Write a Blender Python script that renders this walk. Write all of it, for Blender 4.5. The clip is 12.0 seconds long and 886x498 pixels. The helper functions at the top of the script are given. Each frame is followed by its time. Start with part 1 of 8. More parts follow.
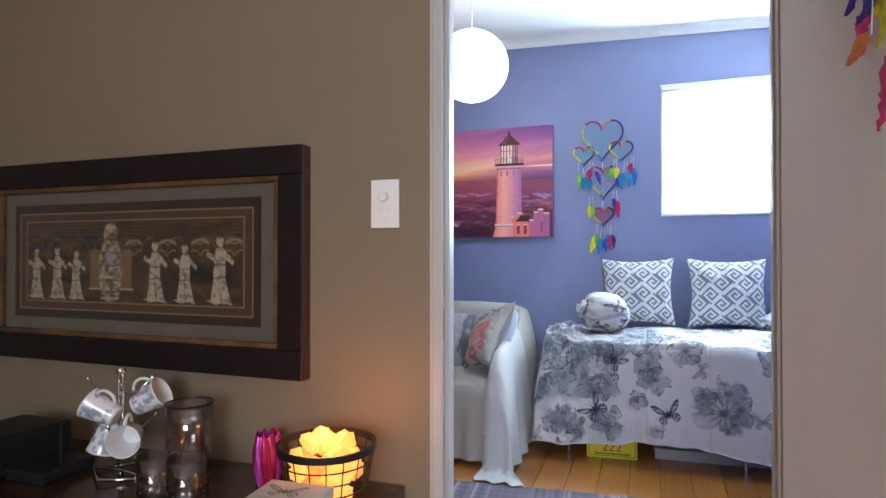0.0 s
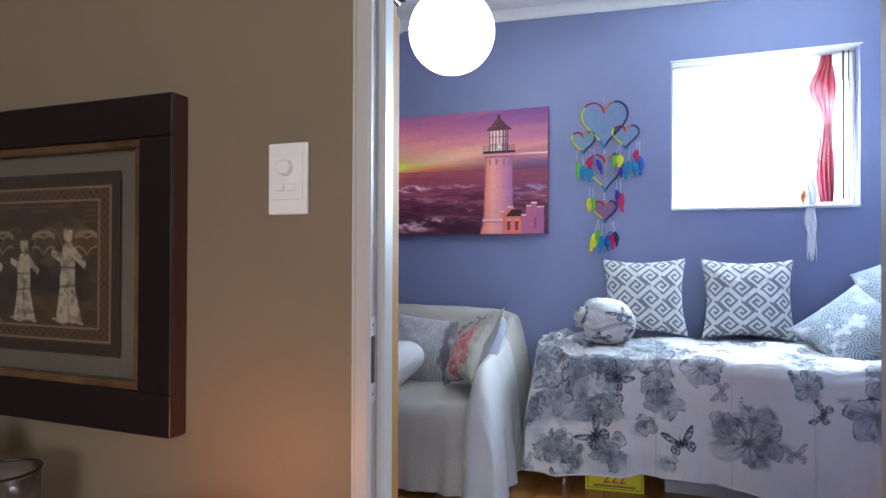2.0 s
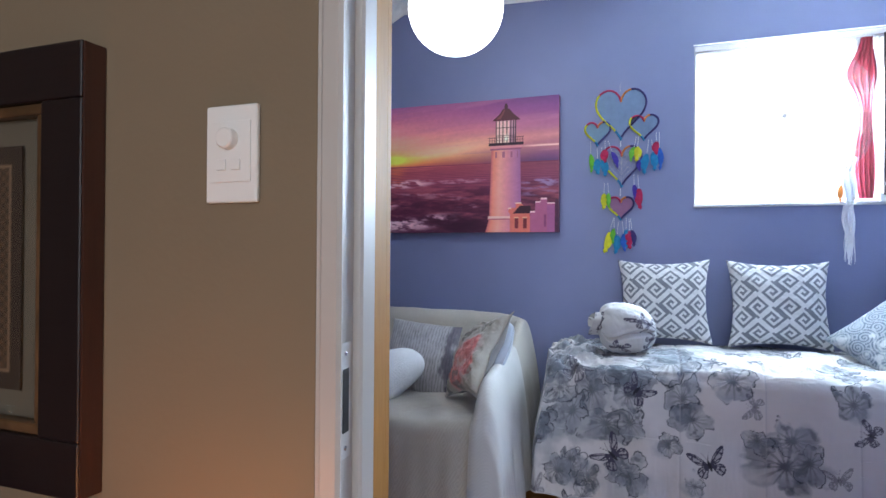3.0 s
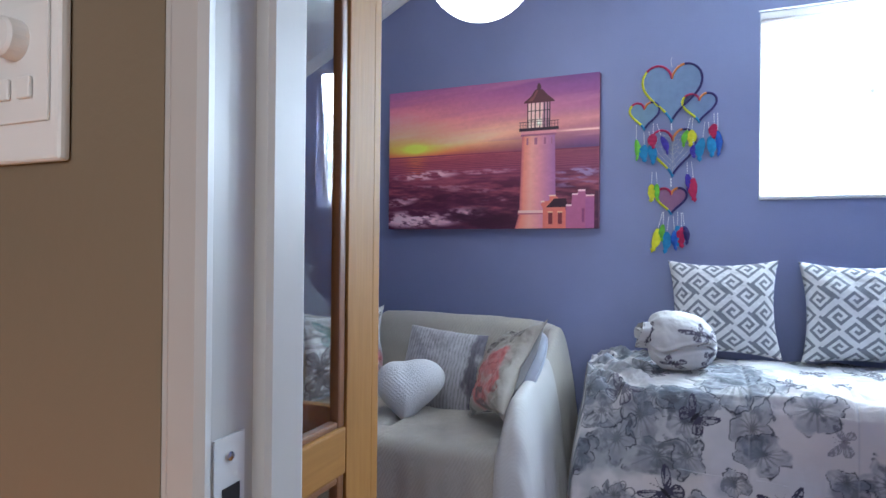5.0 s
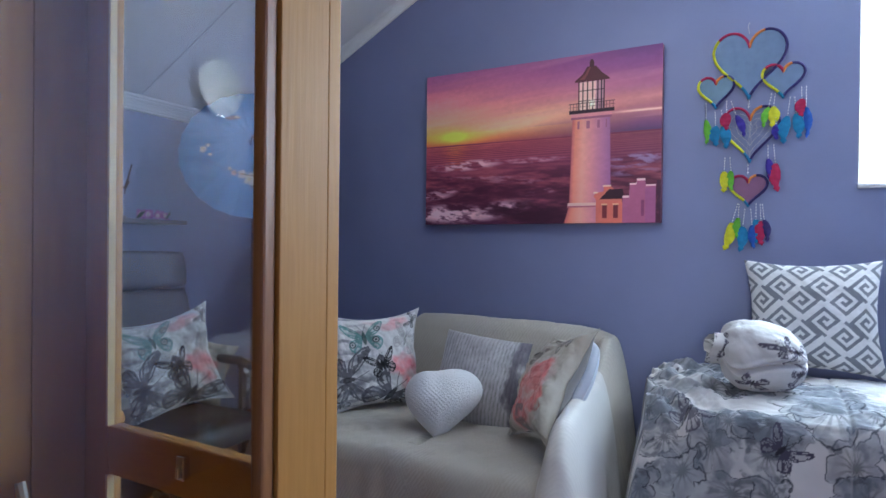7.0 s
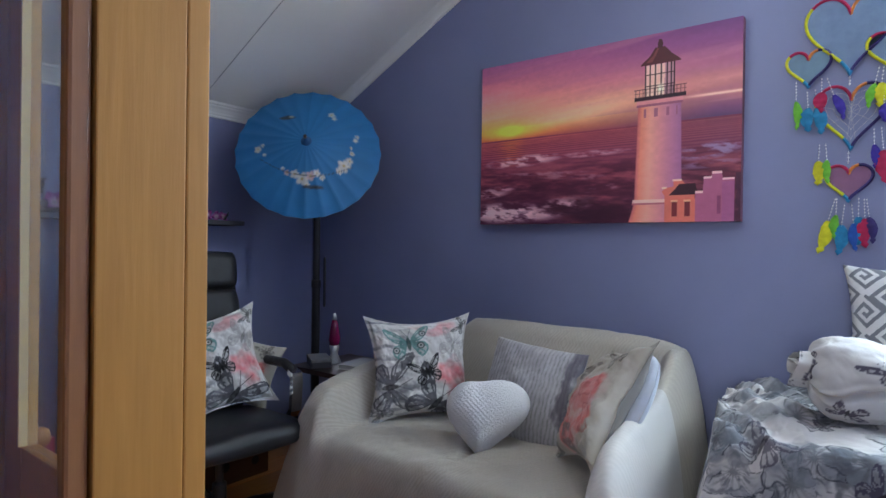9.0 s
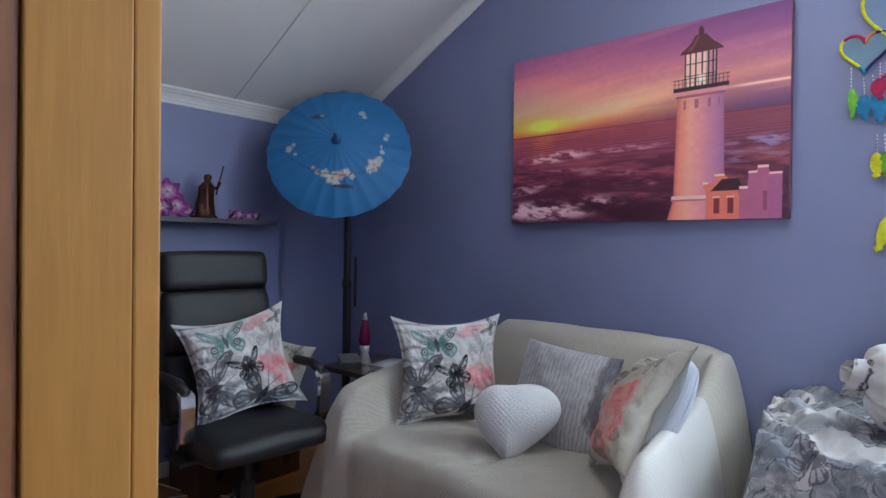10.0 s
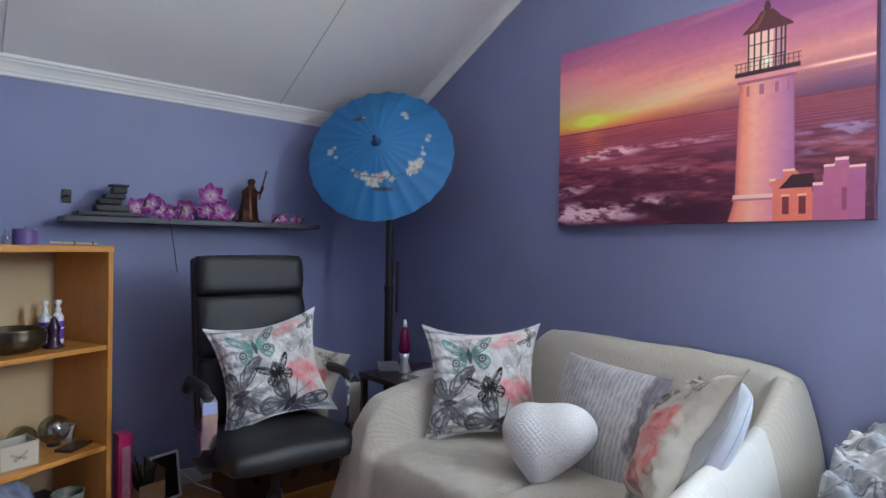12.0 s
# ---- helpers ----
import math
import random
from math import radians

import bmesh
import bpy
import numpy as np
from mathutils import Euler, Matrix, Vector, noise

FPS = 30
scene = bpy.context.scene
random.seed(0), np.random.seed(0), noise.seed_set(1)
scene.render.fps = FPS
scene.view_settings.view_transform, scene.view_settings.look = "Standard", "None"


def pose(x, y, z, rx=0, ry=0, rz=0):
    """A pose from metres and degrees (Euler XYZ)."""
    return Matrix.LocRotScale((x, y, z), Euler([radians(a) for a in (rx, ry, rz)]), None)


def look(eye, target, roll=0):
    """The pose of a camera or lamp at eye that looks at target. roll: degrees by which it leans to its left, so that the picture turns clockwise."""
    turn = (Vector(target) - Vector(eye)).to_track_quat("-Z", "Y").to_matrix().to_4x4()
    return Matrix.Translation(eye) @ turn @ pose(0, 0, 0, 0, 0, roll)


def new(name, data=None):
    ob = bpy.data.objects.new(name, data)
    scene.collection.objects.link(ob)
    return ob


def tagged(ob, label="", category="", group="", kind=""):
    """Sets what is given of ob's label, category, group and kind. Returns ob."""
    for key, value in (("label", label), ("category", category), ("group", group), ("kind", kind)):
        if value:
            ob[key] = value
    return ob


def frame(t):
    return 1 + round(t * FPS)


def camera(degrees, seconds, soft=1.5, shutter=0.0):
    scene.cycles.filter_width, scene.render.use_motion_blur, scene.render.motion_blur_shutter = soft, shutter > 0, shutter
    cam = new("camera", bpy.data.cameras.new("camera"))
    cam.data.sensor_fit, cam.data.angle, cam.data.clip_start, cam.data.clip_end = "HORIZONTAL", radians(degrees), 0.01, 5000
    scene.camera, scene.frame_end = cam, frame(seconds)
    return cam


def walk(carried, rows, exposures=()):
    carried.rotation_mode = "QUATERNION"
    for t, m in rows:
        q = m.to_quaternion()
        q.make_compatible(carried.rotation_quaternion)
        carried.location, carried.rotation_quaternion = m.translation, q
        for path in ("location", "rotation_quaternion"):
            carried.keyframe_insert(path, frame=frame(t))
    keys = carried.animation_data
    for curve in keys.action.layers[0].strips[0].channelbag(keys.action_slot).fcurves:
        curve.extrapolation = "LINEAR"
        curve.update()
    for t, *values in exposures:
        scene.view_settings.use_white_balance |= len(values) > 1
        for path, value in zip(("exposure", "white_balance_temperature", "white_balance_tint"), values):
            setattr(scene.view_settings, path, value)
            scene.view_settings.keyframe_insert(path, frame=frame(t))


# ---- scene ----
cam = camera(75.0, 12.0)
PATH = [
    (0, (0.118, -1.335, 1.173), (-0.554, 0.548, 1.194), 0.00),
    (0.5, (0.11, -1.213, 1.178), (-0.555, 0.673, 1.197), 0.10),
    (1, (0.107, -1.088, 1.182), (-0.555, 0.799, 1.201), 0.10),
    (1.5, (0.098, -0.972, 1.178), (-0.565, 0.915, 1.198), 0.10),
    (2, (0.068, -0.848, 1.176), (-0.601, 1.036, 1.192), 0.20),
    (2.5, (0.028, -0.712, 1.178), (-0.647, 1.171, 1.194), 0.20),
    (3, (-0.015, -0.599, 1.181), (-0.695, 1.282, 1.193), 0.40),
    (5, (-0.106, -0.251, 1.187), (-0.884, 1.591, 1.189), 0.60),
    (5.5, (-0.126, -0.178, 1.188), (-0.94, 1.648, 1.189), 0.70),
    (6, (-0.148, -0.097, 1.181), (-0.998, 1.713, 1.18), 0.80),
    (6.5, (-0.151, -0.028, 1.191), (-1.049, 1.759, 1.182), 0.70),
    (8.5, (-0.1, 0.224, 1.192), (-1.242, 1.866, 1.183), 0.80),
    (9, (-0.085, 0.268, 1.194), (-1.293, 1.862, 1.181), 0.80),
    (9.5, (-0.075, 0.308, 1.194), (-1.342, 1.855, 1.18), 0.70),
    (10, (-0.081, 0.348, 1.195), (-1.4, 1.852, 1.177), 0.70),
    (10.5, (-0.072, 0.401, 1.195), (-1.441, 1.858, 1.175), 0.70),
    (11, (-0.064, 0.472, 1.194), (-1.483, 1.882, 1.176), 0.70),
    (11.5, (-0.059, 0.512, 1.202), (-1.523, 1.875, 1.188), 0.70),
    (12, (-0.039, 0.585, 1.199), (-1.554, 1.889, 1.192), 0.80),
]
walk(cam, [(t, look(eye, target, roll)) for t, eye, target, roll in PATH],
     exposures=[(0, 0.54, 5850, 10), (3, 0.26, 5900, 10), (5.5, 0.23, 5850, 10), (6.5, 0.16, 5850, 10), (8.5, 0.05, 6250, 10), (10, 0.26, 6400, 10), (12, 0.56, 6600, 10)])


# ---- world, sun, large lights ----
SKY = bpy.data.worlds.new("sky")
scene.world = SKY
SKY.use_nodes = True
_n = SKY.node_tree.nodes
_sky = _n.new("ShaderNodeTexSky")
_sky.sky_type = "NISHITA"
_sky.sun_disc = False
_sky.sun_elevation = radians(50)
_sky.sun_rotation = radians(150)
SKY.node_tree.links.new(_sky.outputs[0], _n["Background"].inputs[0])
_n["Background"].inputs[1].default_value = 0.12

sun = new("sun", bpy.data.lights.new("sun", "SUN"))
sun.data.energy = 3.0
sun.data.angle = radians(0.5)
sun.data.color = (1.0, 0.95, 0.88)
sun.matrix_world = look((0.5, -3, 6), (1.2, 1.5, 0))


def area(name, eye, target, w, h, energy, color):
    ob = new(name, bpy.data.lights.new(name, "AREA"))
    ob.data.shape, ob.data.size, ob.data.size_y = "RECTANGLE", w, h
    ob.data.energy, ob.data.color = energy, color
    ob.matrix_world = look(eye, target)
    return ob


YWIN = 2.80
area("window_daylight", (0.66, YWIN, 1.87), (0.66, 0, 1.6), 0.86, 0.8, 118, (0.74, 0.89, 1.0))
# Added lamp out of view that lights the lounge side; its place is assumed.
area("unseen_lounge_daylight", (0.8, -4.12, 1.6), (0.8, 0, 1.4), 1.6, 1.2, 70, (0.97, 0.97, 1.0))


# ---- helpers of the scene ----
def vnoise(x, y, seed=0):
    """Smooth value noise on arrays, about 0 to 1."""
    xi, yi = np.floor(x).astype(np.int64), np.floor(y).astype(np.int64)
    xf, yf = x - xi, y - yi
    xf, yf = xf * xf * (3 - 2 * xf), yf * yf * (3 - 2 * yf)

    def h(a, b):
        v = np.sin(a * 127.1 + b * 311.7 + seed * 74.7) * 43758.5453
        return v - np.floor(v)
    a, b, c, d = h(xi, yi), h(xi + 1, yi), h(xi, yi + 1), h(xi + 1, yi + 1)
    return (a * (1 - xf) + b * xf) * (1 - yf) + (c * (1 - xf) + d * xf) * yf


def fbm(x, y, seed=0, octaves=4):
    t, s, k = 0, 0.5, 1.0
    for o in range(octaves):
        t = t + s * vnoise(x * k, y * k, seed + o)
        s, k = s / 2, k * 2
    return t


def mixc(base, color, mask):
    return base * (1 - mask[..., None]) + np.array(color) * mask[..., None]


def soft(d, w):
    """1 where d is below 0, fading over w."""
    return np.clip(0.5 - d / w, 0, 1)


def inside(x, y, pts):
    """Mask of a polygon."""
    m = np.zeros(x.shape, bool)
    for (x0, y0), (x1, y1) in zip(pts, pts[1:] + pts[:1]):
        if y0 != y1:
            m ^= ((y0 > y) != (y1 > y)) & (x < (x1 - x0) * (y - y0) / (y1 - y0) + x0)
    return m.astype(float)


def material(name, color, rough=0.6, metal=0.0, scale=0.0, amount=0.0, bump=0.0, bump_scale=60.0, attr=False, coat=0.0, emit=None, power=0.0,
             transmission=0.0, ior=1.45, stretch=(1, 1, 1), second=None, sheen=0.0):
    m = bpy.data.materials.new(name)
    m.use_nodes = True
    n, l = m.node_tree.nodes, m.node_tree.links
    b = n["Principled BSDF"]
    b.inputs["Base Color"].default_value = (*color, 1)
    b.inputs["Roughness"].default_value = rough
    b.inputs["Metallic"].default_value = metal
    b.inputs["Coat Weight"].default_value = coat
    b.inputs["Transmission Weight"].default_value = transmission
    b.inputs["IOR"].default_value = ior
    b.inputs["Sheen Weight"].default_value = sheen
    if emit:
        b.inputs["Emission Color"].default_value = (*emit, 1)
        b.inputs["Emission Strength"].default_value = power
    tc = n.new("ShaderNodeTexCoord")
    mp = n.new("ShaderNodeMapping")
    mp.inputs["Scale"].default_value = stretch
    l.new(tc.outputs["Object"], mp.inputs[0])
    source = None
    if attr:
        a = n.new("ShaderNodeAttribute")
        a.attribute_name = "tint"
        source = a.outputs["Color"]
    if amount:
        t = n.new("ShaderNodeTexNoise")
        t.inputs["Scale"].default_value = scale
        t.inputs["Detail"].default_value = 6
        l.new(mp.outputs[0], t.inputs["Vector"])
        r = n.new("ShaderNodeMapRange")
        r.inputs["From Min"].default_value, r.inputs["From Max"].default_value = 0.3, 0.7
        r.inputs["To Min"].default_value, r.inputs["To Max"].default_value = 0.0, 1.0
        l.new(t.outputs[0], r.inputs[0])
        mx = n.new("ShaderNodeMix")
        mx.data_type = "RGBA"
        mx.blend_type = "MIX"
        l.new(r.outputs[0], mx.inputs["Factor"])
        if source:
            mx.blend_type = "MULTIPLY"
            l.new(source, mx.inputs[6])
            mx.inputs[7].default_value = (1 - amount, 1 - amount, 1 - amount, 1)
        else:
            mx.inputs[6].default_value = (*color, 1)
            c2 = second or tuple(c * (1 - amount) for c in color)
            mx.inputs[7].default_value = (*c2, 1)
        source = mx.outputs[2]
    if source:
        l.new(source, b.inputs["Base Color"])
    if bump:
        t = n.new("ShaderNodeTexNoise")
        t.inputs["Scale"].default_value = bump_scale
        t.inputs["Detail"].default_value = 5
        l.new(mp.outputs[0], t.inputs["Vector"])
        bp = n.new("ShaderNodeBump")
        bp.inputs["Strength"].default_value = bump
        bp.inputs["Distance"].default_value = 0.01
        l.new(t.outputs[0], bp.inputs["Height"])
        l.new(bp.outputs[0], b.inputs["Normal"])
    return m


def wood(name, light, dark, rough=0.35, axis=2, scale=6.0, coat=0.2, vary=0.0):
    """Wood with grain along an axis of the object."""
    m = bpy.data.materials.new(name)
    m.use_nodes = True
    n, l = m.node_tree.nodes, m.node_tree.links
    b = n["Principled BSDF"]
    b.inputs["Roughness"].default_value = rough
    b.inputs["Coat Weight"].default_value = coat
    b.inputs["Coat Roughness"].default_value = 0.15
    tc, mp = n.new("ShaderNodeTexCoord"), n.new("ShaderNodeMapping")
    s = [scale * 2.2] * 3
    s[axis] = scale * 0.16
    mp.inputs["Scale"].default_value = s
    l.new(tc.outputs["Object"], mp.inputs[0])
    info = n.new("ShaderNodeObjectInfo")
    add = n.new("ShaderNodeVectorMath")
    mul = n.new("ShaderNodeMath")
    mul.operation, mul.inputs[1].default_value = "MULTIPLY", 17.0
    l.new(info.outputs["Random"], mul.inputs[0])
    l.new(mp.outputs[0], add.inputs[0])
    l.new(mul.outputs[0], add.inputs[1])
    t = n.new("ShaderNodeTexNoise")
    t.inputs["Scale"].default_value, t.inputs["Detail"].default_value, t.inputs["Distortion"].default_value = 1.0, 3, 1.4
    l.new(add.outputs[0], t.inputs["Vector"])
    w = n.new("ShaderNodeMath")
    w.operation, w.inputs[1].default_value = "MULTIPLY", 30.0
    l.new(t.outputs[0], w.inputs[0])
    sn = n.new("ShaderNodeMath")
    sn.operation = "SINE"
    l.new(w.outputs[0], sn.inputs[0])
    f = n.new("ShaderNodeTexNoise")
    f.inputs["Scale"].default_value, f.inputs["Detail"].default_value = 9.0, 4
    l.new(add.outputs[0], f.inputs["Vector"])
    mr = n.new("ShaderNodeMapRange")
    mr.inputs["From Min"].default_value, mr.inputs["From Max"].default_value = -1.0, 1.0
    mr.inputs["To Min"].default_value, mr.inputs["To Max"].default_value = 0.0, 0.15
    l.new(sn.outputs[0], mr.inputs[0])
    ad = n.new("ShaderNodeMath")
    ad.operation = "MULTIPLY_ADD"
    ad.inputs[1].default_value = 0.7
    l.new(f.outputs[0], ad.inputs[0])
    l.new(mr.outputs[0], ad.inputs[2])
    mx = n.new("ShaderNodeMix")
    mx.data_type = "RGBA"
    mx.inputs[6].default_value, mx.inputs[7].default_value = (*light, 1), (*dark, 1)
    l.new(ad.outputs[0], mx.inputs["Factor"])
    out = mx.outputs[2]
    if vary:
        hs = n.new("ShaderNodeHueSaturation")
        vr = n.new("ShaderNodeMapRange")
        vr.inputs["To Min"].default_value, vr.inputs["To Max"].default_value = 1 - vary, 1 + vary
        l.new(info.outputs["Random"], vr.inputs[0])
        l.new(vr.outputs[0], hs.inputs["Value"])
        l.new(out, hs.inputs["Color"])
        out = hs.outputs[0]
    l.new(out, b.inputs["Base Color"])
    bp = n.new("ShaderNodeBump")
    bp.inputs["Strength"].default_value, bp.inputs["Distance"].default_value = 0.12, 0.004
    l.new(ad.outputs[0], bp.inputs["Height"])
    l.new(bp.outputs[0], b.inputs["Normal"])
    return m


def clear(name, color=(1, 1, 1), rough=0.0, tint=0.0):
    """Thin window glass: mostly clear, with a mirror's share by Fresnel."""
    m = bpy.data.materials.new(name)
    m.use_nodes = True
    n, l = m.node_tree.nodes, m.node_tree.links
    n.remove(n["Principled BSDF"])
    out = n["Material Output"]
    tr, gl, mx, lw = n.new("ShaderNodeBsdfTransparent"), n.new("ShaderNodeBsdfGlossy"), n.new("ShaderNodeMixShader"), n.new("ShaderNodeLayerWeight")
    tr.inputs[0].default_value = (*color, 1)
    gl.inputs["Roughness"].default_value = rough
    lw.inputs["Blend"].default_value = 0.5
    pw = n.new("ShaderNodeMath")
    pw.operation, pw.inputs[1].default_value = "POWER", 5.0
    l.new(lw.outputs["Facing"], pw.inputs[0])
    ml = n.new("ShaderNodeMath")
    ml.operation = "MULTIPLY_ADD"
    ml.inputs[1].default_value, ml.inputs[2].default_value = 0.94, 0.045 + tint
    l.new(pw.outputs[0], ml.inputs[0])
    l.new(ml.outputs[0], mx.inputs[0])
    l.new(tr.outputs[0], mx.inputs[1])
    l.new(gl.outputs[0], mx.inputs[2])
    l.new(mx.outputs[0], out.inputs[0])
    return m


def link(name, me, mat, parent=None, label="", smooth=False):
    if mat and not me.materials:
        me.materials.append(mat)
    if smooth:
        me.shade_smooth()
    ob = new(name, me)
    if parent:
        ob.parent = parent
    if label:
        ob["label"] = label
    return ob


def part(name, bm, mat, parent=None, label="", smooth=False):
    me = bpy.data.meshes.new(name)
    bm.normal_update()
    bm.to_mesh(me)
    bm.free()
    return link(name, me, mat, parent, label, smooth)


def thing(name, label, category, group="", at=(0, 0, 0), rz=0.0):
    e = new(name)
    e.matrix_world = pose(*at, 0, 0, rz)
    e.empty_display_size = 0.1
    return tagged(e, label, category, group)


def box(bm, lo, hi, bevel=0.0, seg=2):
    c = [(a + b) / 2 for a, b in zip(lo, hi)]
    s = [abs(b - a) for a, b in zip(lo, hi)]
    r = bmesh.ops.create_cube(bm, size=1, matrix=Matrix.Translation(c) @ Matrix.Diagonal((*s, 1)))
    if bevel:
        es = list({e for v in r["verts"] for e in v.link_edges})
        bmesh.ops.bevel(bm, geom=es, offset=min(bevel, min(s) * 0.45), segments=seg, affect="EDGES", profile=0.6)
    return bm


def boxes(*rows, bevel=0.0, seg=2):
    bm = bmesh.new()
    for lo, hi in rows:
        box(bm, lo, hi, bevel, seg)
    return bm


def lathe(bm, profile, n=32, m=Matrix.Identity(4), close=False):
    """Turns (r, z) pairs round z."""
    rings = []
    for r, z in profile:
        rings.append([bm.verts.new(m @ Vector((r * math.cos(2 * math.pi * i / n), r * math.sin(2 * math.pi * i / n), z))) for i in range(n)])
    for a, b in zip(rings, rings[1:]):
        for i in range(n):
            bm.faces.new((a[i], a[(i + 1) % n], b[(i + 1) % n], b[i]))
    if profile[0][0] > 1e-5:
        bm.faces.new(rings[0][::-1])
    if profile[-1][0] > 1e-5:
        bm.faces.new(rings[-1])
    bmesh.ops.remove_doubles(bm, verts=bm.verts, dist=1e-6)
    return bm


def lathed(profile, n=32, m=Matrix.Identity(4)):
    return lathe(bmesh.new(), profile, n, m)


def tube(bm, pts, r=0.003, n=8, cyclic=False):
    """A round bar along points."""
    pts = [Vector(p) for p in pts]
    rings = []
    k = len(pts)
    side = None
    for i, p in enumerate(pts):
        a = pts[(i - 1) % k] if (i or cyclic) else p
        b = pts[(i + 1) % k] if (i < k - 1 or cyclic) else p
        d = (b - a).normalized()
        if side is None:
            side = d.orthogonal().normalized()
        side = (side - d * side.dot(d)).normalized()
        up = d.cross(side)
        rr = r(i / (k - 1)) if callable(r) else r
        rings.append([bm.verts.new(p + rr * (math.cos(2 * math.pi * j / n) * side + math.sin(2 * math.pi * j / n) * up)) for j in range(n)])
    pairs = list(zip(rings, rings[1:])) + ([(rings[-1], rings[0])] if cyclic else [])
    for a, b in pairs:
        for j in range(n):
            bm.faces.new((a[j], a[(j + 1) % n], b[(j + 1) % n], b[j]))
    if not cyclic:
        bm.faces.new(rings[0][::-1])
        bm.faces.new(rings[-1])
    return bm


def prism(bm, pts, axis, lo, hi):
    """A polygon of 2D points, drawn out along an axis (0, 1 or 2)."""
    def at(p, h):
        v = list(p)
        v.insert(axis, h)
        return v
    a = [bm.verts.new(at(p, lo)) for p in pts]
    b = [bm.verts.new(at(p, hi)) for p in pts]
    bm.faces.new(a)
    bm.faces.new(b[::-1])
    for i in range(len(pts)):
        j = (i + 1) % len(pts)
        bm.faces.new((a[j], a[i], b[i], b[j]))
    bmesh.ops.recalc_face_normals(bm, faces=bm.faces)
    return bm


def grid_mesh(name, X, Y, Z, C=None, back=None):
    """A mesh from arrays of places (rows by columns), with colours."""
    r, c = X.shape
    co = np.stack([X, Y, Z], -1).reshape(-1, 3)
    i = np.arange(r * c).reshape(r, c)
    q = np.stack([i[:-1, :-1], i[:-1, 1:], i[1:, 1:], i[1:, :-1]], -1).reshape(-1, 4)
    me = bpy.data.meshes.new(name)
    me.vertices.add(len(co))
    me.vertices.foreach_set("co", co.ravel())
    me.loops.add(q.size)
    me.loops.foreach_set("vertex_index", q.ravel().astype(np.int32))
    me.polygons.add(len(q))
    me.polygons.foreach_set("loop_start", np.arange(0, q.size, 4, dtype=np.int32))
    me.update(calc_edges=True)
    if C is not None:
        a = me.color_attributes.new("tint", "FLOAT_COLOR", "POINT")
        a.data.foreach_set("color", np.concatenate([C.reshape(-1, 3), np.ones((r * c, 1))], 1).ravel())
    return me


# ---- materials ----
TAN = material("tan_wall_paint", (0.220, 0.170, 0.110), 0.55, scale=3, amount=0.08, bump=0.05, bump_scale=90)
PURPLE = material("purple_wall_paint", (0.216, 0.238, 0.394), 0.5, scale=2.5, amount=0.10, bump=0.05, bump_scale=80)
CEIL = material("ceiling_paint", (0.86, 0.86, 0.80), 0.6, scale=2, amount=0.06, bump=0.03, bump_scale=40)
WHITE = material("white_gloss_paint", (0.60, 0.60, 0.59), 0.38, scale=5, amount=0.06, coat=0.08, bump=0.02, bump_scale=30)
# Gloss white darkened in colour to hold down the light on the jambs.
DIMWHITE = material("dimmed_gloss_paint", (0.50, 0.48, 0.45), 0.42, scale=4, amount=0.10, bump=0.06, bump_scale=14)
PLASTIC = material("white_plastic", (0.78, 0.77, 0.74), 0.3)
PLANK = wood("floorboard", (0.52, 0.22, 0.05), (0.30, 0.10, 0.02), 0.3, axis=0, scale=5, coat=0.5, vary=0.25)
HONEY = wood("honey_wood", (0.43, 0.205, 0.045), (0.27, 0.115, 0.024), 0.58, axis=2, scale=6, coat=0.0)
HONEYX = wood("honey_wood_rail", (0.43, 0.205, 0.045), (0.27, 0.115, 0.024), 0.58, axis=0, scale=6, coat=0.0)
HONEYY = wood("honey_wood_side_rail", (0.43, 0.205, 0.045), (0.27, 0.115, 0.024), 0.58, axis=1, scale=6, coat=0.0)
for _m in (HONEY, HONEYX, HONEYY):
    _m.node_tree.nodes["Principled BSDF"].inputs["Specular IOR Level"].default_value = 0.3
BROWN = wood("brown_bead", (0.27, 0.115, 0.040), (0.17, 0.065, 0.024), 0.4, axis=2, scale=8)
PINE = wood("pine", (0.62, 0.28, 0.062), (0.42, 0.165, 0.030), 0.4, axis=2, scale=5)
PINEX = wood("pine_shelf", (0.64, 0.30, 0.068), (0.44, 0.175, 0.032), 0.4, axis=0, scale=5)
BOARD = material("pale_hardboard", (0.60, 0.45, 0.26), 0.6, scale=3, amount=0.15)
DARKWOOD = wood("dark_wood", (0.045, 0.014, 0.008), (0.02, 0.007, 0.005), 0.3, axis=0, scale=6, coat=0.4)
BLACK = material("black_metal", (0.012, 0.012, 0.014), 0.4, scale=30, amount=0.3)
CHROME = material("chrome", (0.75, 0.75, 0.77), 0.12, 1.0)
LEATHER = material("black_leather", (0.012, 0.012, 0.015), 0.36, scale=40, amount=0.3, bump=0.25, bump_scale=260)
GLASS = clear("cabinet_glass", (0.95, 0.965, 0.96), tint=0.03)
CLOTHPAINT = material("printed_cotton", (1, 1, 1), 0.85, attr=True, bump=0.1, bump_scale=500, scale=9, amount=0.08, sheen=0.1)
CANVAS = material("printed_canvas", (1, 1, 1), 0.5, attr=True, bump=0.08, bump_scale=700)

# ---- the building ----
XL, XR, YF, TH = -3.05, 1.55, 2.76, 0.12
X0, X1, TOP = -0.393, 0.398, 2.06


def eave(x):
    """Height of the lower edge of the cornice along the gable."""
    return min(1.885 + 0.52 * (x - XL), 2.668 - 0.036 * (x + 0.9))


XK = -1.50
WX0, WX1, WZ0, WZ1 = 0.195, 1.125, 1.447, 2.292


def structure(name, bm, mat):
    return tagged(part(name, bm, mat), kind="structure")


